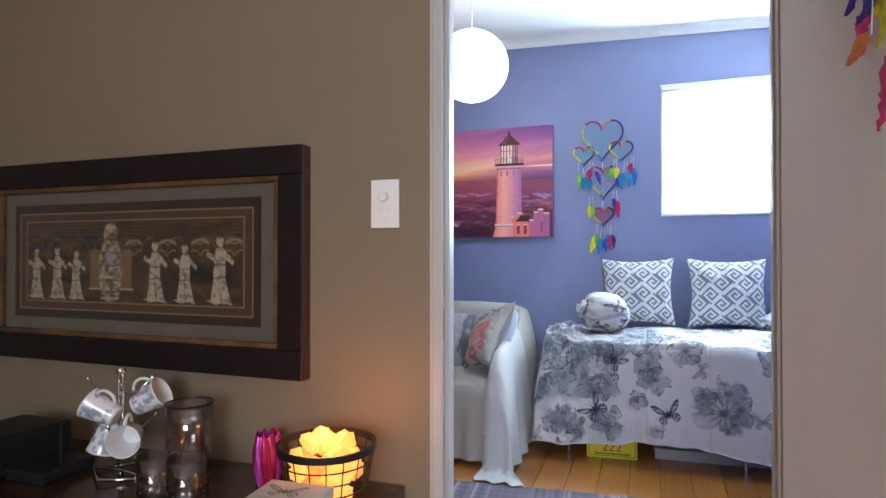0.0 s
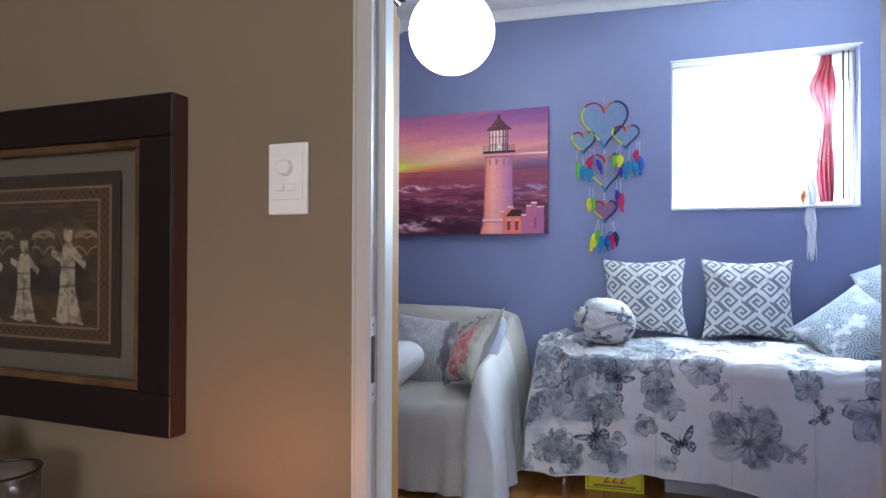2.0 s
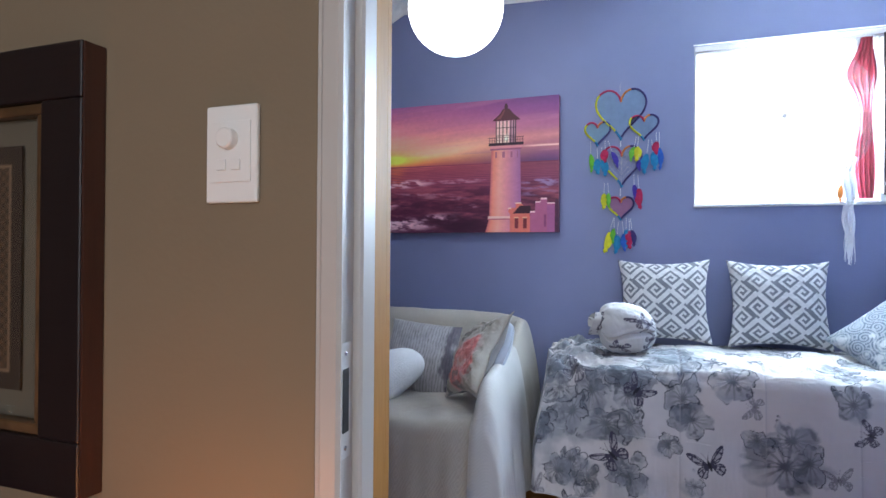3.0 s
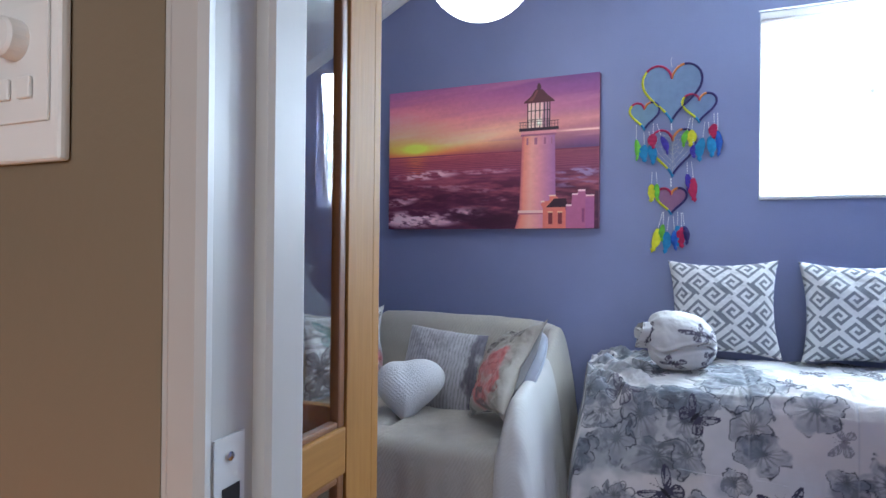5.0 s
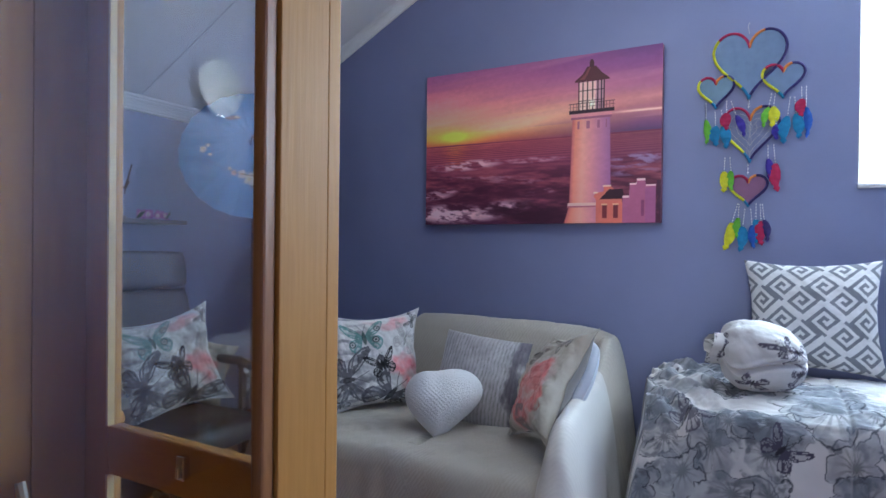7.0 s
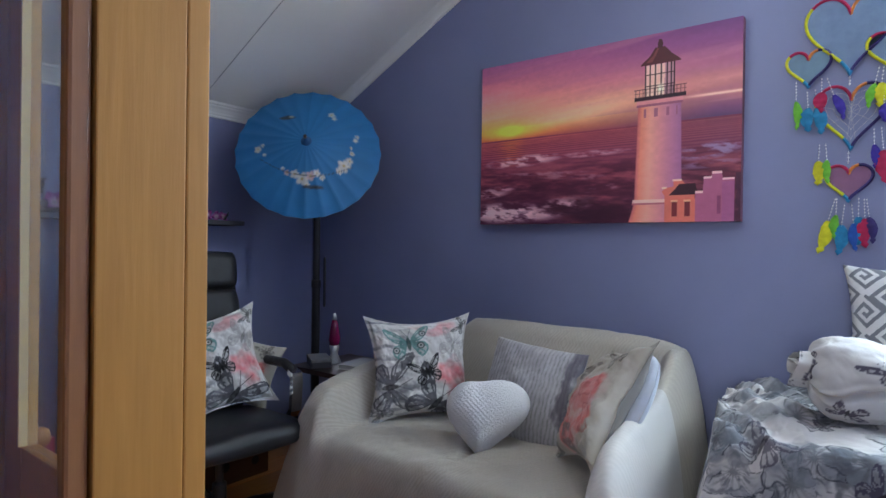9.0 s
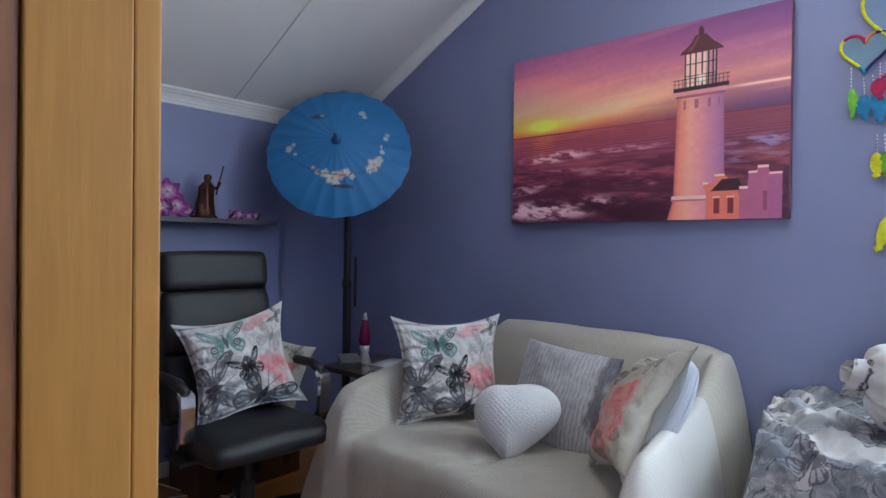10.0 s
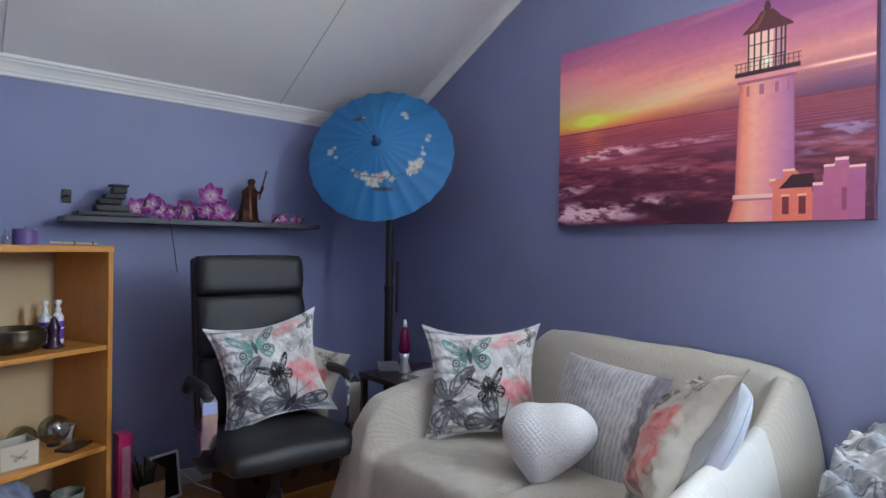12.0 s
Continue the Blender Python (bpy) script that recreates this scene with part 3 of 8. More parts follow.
# ---- soft things ----
def pillow(name, label, w, h, t, m, painter, mat=None, group="", puff=0.4, n=56, pinch=0.12, flange=0.0, creases=0.0, seed=1, category="cushion", backing=None):
    """A stuffed cushion: two puffed faces that meet in a seam. Its face looks along +z of the pose m."""
    a = np.linspace(-1, 1, n)
    a = np.sign(a) * (1 - (1 - np.abs(a)) ** 1.15)
    u, v = np.meshgrid(a, a)
    X = u * w / 2 * (1 - pinch * (1 - v ** 2) * np.abs(u) ** 3)
    Y = v * h / 2 * (1 - pinch * (1 - u ** 2) * np.abs(v) ** 3)
    uu, vv = np.clip(np.abs(u) / (1 - flange), 0, 1), np.clip(np.abs(v) / (1 - flange), 0, 1)
    H = t / 2 * np.power(np.clip((1 - uu ** 2) * (1 - vv ** 2), 0, 1), puff)
    wr = creases * (fbm(u * 2.5 + 9, v * 2.5, seed) - 0.5) * (H > 0)
    e = thing(name, label, category, group)
    e.matrix_world = m
    C = painter((u + 1) / 2, (v + 1) / 2)
    r = np.random.RandomState(seed)
    bend = creases * 0.7 * (fbm(u * 1.3 + seed, v * 1.3 + 5, seed + 7) - 0.5)
    front = grid_mesh(name, X, Y, H + wr + bend + 0.0008, C)
    link("front_cover", front, mat or CLOTHPAINT, e, smooth=True)
    back = grid_mesh(name, X[:, ::-1], Y[:, ::-1], (-H * 0.8 + bend - 0.0008)[:, ::-1], (C * 0 + (C.mean((0, 1)) if backing is None else np.array(backing)))[:, ::-1])
    link("back_cover", back, mat or CLOTHPAINT, e, smooth=True)
    return e


def stand(x, y, z, yaw, lean, roll=0):
    """A pose for a cushion standing on its lower edge: its face looks along -y, turned by yaw, leaning back by lean."""
    return pose(x, y, z, 0, 0, yaw) @ pose(0, 0, 0, 90 - lean, 0, 0) @ pose(0, 0, 0, 0, 0, roll)


def greek(u, v):
    """Grey and white interlocked key pattern, set on its corner."""
    rows = ("11111111", "10000001", "10111101", "10100101", "10110101", "10000101", "11111101", "00000001")
    T = np.array([[int(c) for c in r] for r in rows])
    k = 27.0
    a, b = (u + v) * k, (u - v + 3) * k
    ia, ib = np.floor(a).astype(int), np.floor(b).astype(int)
    ta, tb = ia // 8, ib // 8
    p, q = np.mod(ia, 8), np.mod(ib, 8)
    odd = np.mod(ta + tb, 2) == 1
    g = np.where(odd, T[7 - p, 7 - q], T[p, q]).astype(float)
    C = np.ones(u.shape + (3,)) * np.array((0.66, 0.65, 0.64))
    return mixc(C, (0.19, 0.195, 0.215), 1 - g)


FORE = [(0.03, 0.04), (0.30, 0.42), (0.62, 0.72), (0.92, 0.90), (1.06, 0.86), (1.04, 0.66), (0.86, 0.36), (0.62, 0.10), (0.40, 0.0), (0.04, -0.02)]
HIND = [(0.04, 0.0), (0.40, -0.02), (0.66, -0.06), (0.80, -0.26), (0.76, -0.50), (0.62, -0.66), (0.44, -0.74), (0.30, -0.62), (0.16, -0.34)]


def butterfly(C, u, v, cx, cy, s, rot, col, k=0.9):
    """Stamps one butterfly: dark veined wings with pale cells."""
    near = (np.abs(u - cx) < 1.5 * s) & (np.abs(v - cy) < 1.5 * s)
    if not near.any():
        return C
    un, vn = u[near], v[near]
    c, sn = math.cos(rot), math.sin(rot)
    x, y = ((un - cx) * c + (vn - cy) * sn) / s, (-(un - cx) * sn + (vn - cy) * c) / s
    ax = np.abs(x)
    D = C[near]
    pale = D * 0.75 + 0.25 * np.array((0.62, 0.62, 0.60))
    for pts, ox, oy in ((HIND, 0.42, -0.34), (FORE, 0.58, 0.40)):
        wing = inside(ax, y, pts)
        core = inside((ax - ox) / 0.80 + ox, (y - oy) / 0.78 + oy, pts)
        th = np.arctan2(y - 0.02, ax)
        vein = np.abs(np.sin(th * 9 + (0.6 if oy < 0 else 0))) > 0.45
        dots = (vnoise(ax * 9 + cx * 31, y * 9 + cy * 17, 3) > 0.30)
        cells = core * vein * dots * (np.hypot(ax, y) > 0.40)
        D = mixc(D, col, wing * k)
        D = D * (1 - (cells * 0.62)[:, None]) + pale * (cells * 0.62)[:, None]
    body = soft(np.hypot(x * 8, (y + 0.05) * 2.2) - 0.75, 0.2)
    feel = soft(np.abs(ax - 0.45 * np.clip(y - 0.28, 0, 1)) - 0.012, 0.02) * (y > 0.28) * (y < 0.75)
    D = mixc(D, tuple(q * 0.3 for q in col), np.clip(body + feel, 0, 1) * k)
    C[near] = D
    return C


def flower(C, u, v, cx, cy, s, col, k=0.7, n=5, seed=0):
    """A watercolour bloom: washed petals, a dark rayed heart and broken ink outlines."""
    near = (np.abs(u - cx) < 1.5 * s) & (np.abs(v - cy) < 1.5 * s)
    if not near.any():
        return C
    x, y = (u[near] - cx) / s, (v[near] - cy) / s
    x = x * (1 + 0.3 * math.sin(seed))
    r, th = np.hypot(x, y), np.arctan2(y, x) + seed
    warp = fbm(x * 1.6 + seed, y * 1.6, seed) - 0.5
    R = 0.62 + 0.26 * np.abs(np.cos(th * n / 2 + 1.6 * warp)) ** 0.6 + 1.0 * warp
    wash = np.clip((fbm(x * 2.2, y * 2.2, seed + 5) - 0.22) * 2.6, 0, 1)
    D = C[near]
    D = mixc(D, col, soft(r - R, 0.16) * (0.30 + 0.70 * wash) * k * np.clip(0.45 + 0.5 * r / R, 0, 1))
    rays = np.clip(np.cos(th * n * 2.6 + 2 * warp) * 1.5, 0, 1) * soft(r - R * 0.62, 0.35)
    D = mixc(D, tuple(q * 0.35 for q in col), np.clip(rays * 0.6 + soft(r - 0.16, 0.18), 0, 1) * k)
    fold = soft(np.abs(np.cos(th * n / 2)) * r - 0.03, 0.05) * (r > 0.25) * (r < R * 0.95)
    D = mixc(D, tuple(q * 0.6 for q in col), 0.5 * fold)
    D = mixc(D, tuple(q * 0.5 for q in col), 0.7 * np.clip((fbm(x * 3 + seed, y * 3, seed + 21) - 0.52) * 9, 0, 1) * soft(r - R, 0.2))
    ln = soft(np.abs(r - R * 1.02) - 0.028, 0.025) * np.clip((vnoise(x * 1.6 + 3, y * 1.6, seed + 9) - 0.40) * 10, 0, 1)
    hook = soft(np.abs(np.hypot(x - 0.5, y - 0.5) - 0.18) - 0.022, 0.02) * (x + y > 0.9) * (seed % 3 < 1)
    D = mixc(D, (0.025, 0.03, 0.045), np.clip(ln + hook, 0, 1) * 0.9)
    C[near] = D
    return C


def meadow(u, v):
    """White cotton with dark and coloured butterflies, grey bars on one side and pink blooms."""
    C = np.ones(u.shape + (3,)) * np.array((0.66, 0.65, 0.62))
    n = fbm(u * 6, v * 6, 2)
    bars = soft(np.abs(np.mod(v * 11 + 1.4 * (n - 0.5), 1) - 0.5) - 0.20, 0.14) * np.clip((0.50 - u) * 3.5, 0, 1) * np.clip((fbm(u * 5, v * 9, 12) - 0.22) * 4, 0, 1)
    C = mixc(C, (0.20, 0.20, 0.22), bars * 0.85)
    du, dv = 0.34 * (fbm(u * 5, v * 5, 41) - 0.5), 0.34 * (fbm(u * 5, v * 5, 43) - 0.5)
    wash = np.clip(0.35 + 1.2 * fbm(u * 11, v * 11, 47), 0, 1)
    C = mixc(C, (0.72, 0.24, 0.25), wash * soft(np.hypot((u + du - 0.80) / 0.17, (v + dv - 0.40) / 0.15) - 0.8, 0.6))
    C = mixc(C, (0.72, 0.32, 0.32), 0.8 * wash * soft(np.hypot((u + du - 0.66) / 0.24, (v + dv - 0.88) / 0.08) - 0.8, 0.6))
    C = mixc(C, (0.24, 0.30, 0.34), 0.6 * soft(np.hypot((u - 0.74) / 0.22, (v - 0.10) / 0.10) - 0.8 + 0.8 * (fbm(u * 6, v * 6, 14) - 0.5), 0.5))
    C = butterfly(C, u, v, 0.38, 0.73, 0.20, 0.15, (0.11, 0.27, 0.25), 0.9)
    for ex, ey in ((0.27, 0.66), (0.48, 0.70), (0.50, 0.82)):
        C = mixc(C, (0.62, 0.62, 0.58), soft(np.hypot(u - ex, v - ey) - 0.030, 0.01))
        C = mixc(C, (0.03, 0.05, 0.05), soft(np.abs(np.hypot(u - ex, v - ey) - 0.026) - 0.006, 0.008))
        C = mixc(C, (0.03, 0.05, 0.05), soft(np.hypot(u - ex, v - ey) - 0.011, 0.008))
    C = butterfly(C, u, v, 0.80, 0.68, 0.17, -0.5, (0.34, 0.33, 0.31), 0.6)
    C = butterfly(C, u, v, 0.90, 0.88, 0.10, 1.1, (0.08, 0.08, 0.08), 0.85)
    C = butterfly(C, u, v, 0.20, 0.34, 0.27, -1.5, (0.09, 0.085, 0.10), 0.9)
    C = butterfly(C, u, v, 0.60, 0.16, 0.30, -0.65, (0.085, 0.085, 0.10), 0.95)
    C = butterfly(C, u, v, 0.12, 0.10, 0.13, 0.4, (0.12, 0.12, 0.14), 0.85)
    C = butterfly(C, u, v, 0.53, 0.46, 0.145, 0.30, (0.012, 0.012, 0.015), 1.0)
    return mixc(C, (0.15, 0.15, 0.17), 0.7 * np.clip((fbm(u * 9, v * 9, 61) - 0.56) * 9, 0, 1) * (v < 0.5) * (u < 0.5))


def quilt_paint(u, v):
    """Cream cotton with grey watercolour blooms, ink outlines and butterflies; u along the bed, v from hem to wall, in metres."""
    C = np.ones(u.shape + (3,)) * np.array((0.62, 0.60, 0.58))
    C = mixc(C, (0.42, 0.43, 0.46), 0.40 * np.clip((fbm(u * 3, v * 3, 21) - 0.45) * 4, 0, 1))
    C = mixc(C, (0.62, 0.54, 0.49), 0.6 * np.clip((fbm(u * 2 + 5, v * 2, 25) - 0.42) * 4, 0, 1))
    C = mixc(C, (0.27, 0.29, 0.31), 0.75 * np.clip(1.5 - u * 2.2, 0, 1) * np.clip((fbm(u * 7, v * 7, 22) - 0.40) * 5, 0, 1))
    r = random.Random(5)
    blooms = [(0.746, 0.619, 0.07), (0.69, 0.45, 0.085), (0.881, 0.522, 0.055), (0.722, 0.364, 0.06), (0.634, 0.244, 0.055), (1.298, 0.484, 0.06), (1.069, 0.214, 0.1), (1.091, 0.321, 0.06), (1.148, 0.238, 0.07), (0.23, 0.362, 0.075), (0.379, 0.305, 0.065), (0.239, 0.114, 0.07), (0.483, 0.105, 0.07), (0.364, 0.52, 0.06), (0.164, 0.444, 0.05), (0.106, 0.275, 0.06), (0.736, 0.086, 0.05), (0.965, 0.305, 0.05), (1.318, 0.624, 0.05)]
    blooms += [(r.uniform(0, 0.50), r.uniform(0, 0.60), r.uniform(0.05, 0.075)) for _ in range(16)]
    blooms += [(r.uniform(0, 0.75), r.uniform(0.60, 1.3), r.uniform(0.06, 0.10)) for _ in range(24)] + [(r.uniform(0.75, 2.1), r.uniform(0.62, 1.3), r.uniform(0.06, 0.10)) for _ in range(12)] + [(r.uniform(1.35, 2.1), r.uniform(0, 0.55), r.uniform(0.06, 0.09)) for _ in range(6)]
    for i, (x, y, s) in enumerate(blooms):
        C = flower(C, u, v, x, y, s * r.uniform(1.2, 1.6), r.choice(((0.11, 0.13, 0.16), (0.15, 0.17, 0.20), (0.20, 0.22, 0.25))), 0.78, 5, i * 1.7)
        du, dv = 0.06 * (fbm(u * 14, v * 14, i) - 0.5), 0.06 * (fbm(u * 14, v * 14, i + 50) - 0.5)
        C = mixc(C, (0.24, 0.26, 0.29), 0.5 * soft(np.hypot(u + du - x - 0.6 * s * math.cos(i), v + dv - y - 0.6 * s * math.sin(i)) - 0.5 * s, 0.5 * s))
    for x, y, s, rot, k in [(0.508, 0.461, 0.062, -0.75, 1), (0.792, 0.189, 0.07, 0.35, 1), (0.959, 0.426, 0.045, 1.4, 0.6), (0.408, 0.18, 0.075, 0.9, 1), (0.236, 0.538, 0.075, -0.6, 0.8), (1.19, 0.62, 0.06, -0.8, 0.35), (1.351, 0.365, 0.05, 1.3, 0.9), (0.086, 0.018, 0.05, 0.4, 0.6), (1.246, 0.188, 0.05, 0.2, 0.6)]:
        C = butterfly(C, u, v, x, y, s, rot, (0.05, 0.045, 0.075), k)
    for i in range(14):
        C = butterfly(C, u, v, r.uniform(0, 1.2), r.uniform(0.6, 1.2), r.uniform(0.04, 0.06), r.uniform(-1.6, 1.6), (0.05, 0.045, 0.07), 0.9)
    return C


THROW = material("cream_woven_throw", (1, 1, 1), 0.95, attr=True, bump=0.3, bump_scale=300, sheen=0.2)


def weave(s, x):
    """Cream herringbone squares, in metres."""
    k = 0.072
    a, b = np.floor(s / k), np.floor(x / k)
    d = np.where(np.mod(a + b, 2) < 1, s + x, s - x)
    g = np.clip(0.5 + 0.8 * np.sin(d * 2 * math.pi / 0.0145), 0, 1)
    return 0.35 + 0.65 * g * np.clip(fbm(s * 4, x * 4, 19) * 1.6, 0.25, 1)


def sofa():
    t = thing("sofa", "two-seat sofa covered with a cream herringbone throw, against the purple wall", "sofa", at=(0, 0, 0))
    xa, xb = -2.03, -0.612
    x = np.concatenate([xa + 0.12 * (1 - np.cos(np.linspace(0, math.pi / 2, 26))), np.linspace(xa + 0.125, xb - 0.125, 210), xb - 0.12 * (1 - np.cos(np.linspace(math.pi / 2, 0, 26)))])
    # a column of the seat and one of an arm, (y, z)
    seat = [(2.73, 0.10), (2.725, 0.55), (2.71, 0.78), (2.66, 0.835), (2.60, 0.845), (2.55, 0.81), (2.50, 0.70), (2.46, 0.56), (2.43, 0.47), (2.37, 0.447), (2.2, 0.455), (2.0, 0.452), (1.86, 0.450), (1.80, 0.438), (1.778, 0.40), (1.772, 0.33), (1.768, 0.15), (1.765, 0.03)]
    arm = [(2.73, 0.10), (2.725, 0.50), (2.71, 0.76), (2.66, 0.835), (2.60, 0.842), (2.55, 0.825), (2.49, 0.785), (2.43, 0.735), (2.35, 0.685), (2.26, 0.645), (2.12, 0.635), (2.00, 0.62), (1.86, 0.592), (1.79, 0.53), (1.755, 0.42), (1.745, 0.20), (1.74, 0.03)]
    ns = 300
    s = np.linspace(0, 1, ns)

    def curve(pts):
        p = np.array(pts)
        d = np.concatenate([[0], np.cumsum(np.hypot(*np.diff(p, axis=0).T))])
        d /= d[-1]
        k = np.linspace(0, 1, len(p))
        kk = np.interp(s, d, k)
        # smooth by averaging
        q = np.stack([np.interp(s, d, p[:, i]) for i in (0, 1)], -1)
        ker = np.hanning(11)
        ker /= ker.sum()
        for i in (0, 1):
            q[:, i] = np.convolve(np.pad(q[:, i], 5, mode="edge"), ker, "valid")
        return q
    A, B = curve(seat), curve(arm)
    wl = np.clip(1 - (x - xa - 0.17) / 0.07, 0, 1)
    wr = np.clip(1 - (xb - 0.095 - x) / 0.06, 0, 1)
    w = np.maximum(wl, wr)
    w = w * w * (3 - 2 * w)
    Y = A[:, 0][:, None] * (1 - w) + B[:, 0][:, None] * w
    Z = A[:, 1][:, None] * (1 - w) + B[:, 1][:, None] * w
    # rounded arms, sides that fall to the floor
    e = np.minimum(x - xa, (xb - x) * 1.6)
    D = np.sqrt(np.clip(1 - (1 - np.clip(e / 0.12, 0, 1)) ** 2, 0, 1))
    lift = 0.03 * np.sin(np.clip(e / 0.21, 0, 1) * math.pi) * (w > 0)
    sd = s[:, None]
    upper = np.clip((Z - 0.46) / 0.1, 0, 1)
    Z = Z + lift[None] * (sd > 0.4) * upper
    back = sd < 0.36
    # the back rest bows down to both ends
    u = (x - xa) / (xb - xa)
    bow = 0.05 * (1 - (2 * np.abs(u - 0.5)) ** 2.6) - 0.038
    Z = Z + bow[None] * np.clip(1 - np.abs(sd - 0.28) / 0.16, 0, 1)
    fall = np.clip((-1.64 - x) / 0.16, 0, 1) ** 1.5 * 0.75 + 0.22 * np.clip((x + 0.80) / 0.16, 0, 1) ** 2
    Z = Z - (fall[None] * np.clip(Z - 0.63, 0, 1)) * (sd < 0.55)
    Z = 0.02 + (Z - 0.02) * (0.0 + D[None])
    X = x[None] + 0 * Y
    # outward flare of the sides at the floor
    side = np.clip(1 - D[None], 0, 1)
    X = X + np.where(x < -1.26, -1, 1)[None] * 0.035 * side * (1 + 0.5 * np.sin(Y * 34) * side)
    # folds
    hang = np.clip((0.42 - Z) / 0.4, 0, 1) * (sd > 0.6)
    fold = np.sin(X * 38 + 2.2 * np.sin(X * 9)) * 0.5 + np.sin(X * 71 + 1.0) * 0.25
    Y = Y + hang * fold * 0.022 - hang * 0.03
    crease = (fbm(X * 6, Y * 6 + Z * 5, 31) - 0.5) * (0.030 - 0.022 * np.clip((Z - 0.6) / 0.15, 0, 1)) + (fbm(X * 19, Y * 14 + Z * 9, 33) - 0.5) * 0.008
    Z = Z + crease * (Z > 0.2)
    gap = np.exp(-((X + 1.262) / 0.018) ** 2) * ((sd > 0.52) & (sd < 0.78))
    Z = Z - 0.025 * gap
    L = sd * 3.1
    g = weave(L + 0 * X, X)
    shade = 0.74 + 0.26 * g
    C = np.array((0.50, 0.46, 0.385)) * shade[..., None] * (0.94 + 0.12 * fbm(X * 3, L * 3, 8))[..., None]
    me = grid_mesh("throw", X[::-1], Y[::-1], Z[::-1], C[::-1])
    link("throw", me, THROW, t, "cream herringbone throw with soft folds", smooth=True)
    part("frame", boxes(((xa + 0.06, 1.92, 0.06), (xb - 0.06, 2.68, 0.40)), ((xa + 0.08, 2.52, 0.40), (xb - 0.08, 2.66, 0.72)), bevel=0.02), THROW_BASE, t)
    for lx in (xa + 0.12, xb - 0.12):
        for ly in (1.98, 2.64):
            part("leg", lathed([(0.022, 0.0), (0.028, 0.07)], 12, pose(lx, ly, 0)), DARKWOOD, t)
    # a second length of throw laid over the arm, its fringe on the floor
    i0, j0 = int(np.searchsorted(x, xb - 0.14)), int(ns * 0.49)
    gx, gy, gz = [q[j0:, i0:] for q in (X, Y, Z)]
    tx = np.stack([np.gradient(q, axis=1) for q in (gx, gy, gz)], -1)
    ty = np.stack([np.gradient(q, axis=0) for q in (gx, gy, gz)], -1)
    nn = np.cross(tx, ty)
    nn = nn / np.maximum(np.linalg.norm(nn, axis=-1), 1e-9)[..., None]
    nn = nn * np.where(nn[..., 2:] * 1.0 - nn[..., 1:2] < 0, -1, 1)
    V, U = np.meshgrid(np.linspace(0, 1, gx.shape[0]), np.linspace(0, 1, gx.shape[1]), indexing="ij")
    off = 0.009 * np.clip(V * 14 - 0.4, -0.2, 1) * np.clip(U * 9, -0.2, 1)
    q = np.stack([gx, gy, gz], -1) + nn * off[..., None]
    k = np.linspace(0, 1, 24)[1:]
    tail = q[-1][None] + np.stack([0.10 * k[:, None] * U[-1][None], -0.17 * k[:, None] - 0.02 * np.sin(U[-1] * 19)[None] * k[:, None], 0 * k[:, None] + 0 * U[-1][None]], -1)
    tail[..., 2] = 0.012 + 0.006 * np.sin(U[-1] * 26)[None] * (1 - k[:, None]) + 0.004 * k[:, None]
    q = np.concatenate([q, tail], 0)
    q[..., 2] = np.maximum(q[..., 2], 0.008)
    C = np.array((0.58, 0.565, 0.53)) * (0.86 + 0.14 * weave(np.linspace(0, 1.35, q.shape[0])[:, None] + 0 * q[..., 0], q[..., 0]))[..., None]
    link("throw_end", grid_mesh("throw_end", q[:, ::-1, 0], q[:, ::-1, 1], q[:, ::-1, 2], C[:, ::-1]), THROW, t, "cream throw end hanging over the arm", smooth=True)
    return t


THROW_BASE = material("sofa_upholstery", (0.40, 0.36, 0.30), 0.9, scale=30, amount=0.2)
sofa()


def satin(u, v):
    """Silver grey with crease shade painted in as streaks, and a darker plum side."""
    C = np.ones(u.shape + (3,)) * np.array((0.36, 0.345, 0.35))
    ln = np.abs(np.sin((u * 25 + 1.1 * fbm(u * 5, v * 5, 6) + 0.5 * fbm(u * 12, v * 22, 26)) * math.pi)) ** 0.6 * (0.5 + 0.8 * fbm(u * 40, v * 9, 16))
    C = C * (0.50 + 0.70 * ln)[..., None]
    C = mixc(C, (0.055, 0.04, 0.065), np.clip((u - 0.87 + 0.30 * (fbm(u * 9, v * 6, 9) - 0.5)) * 16, 0, 0.9) * (0.6 + 0.4 * ln))
    return C


def plainc(c):
    return lambda u, v: np.ones(u.shape + (3,)) * np.array(c) * (0.92 + 0.12 * fbm(u * 12, v * 12, 4))[..., None]


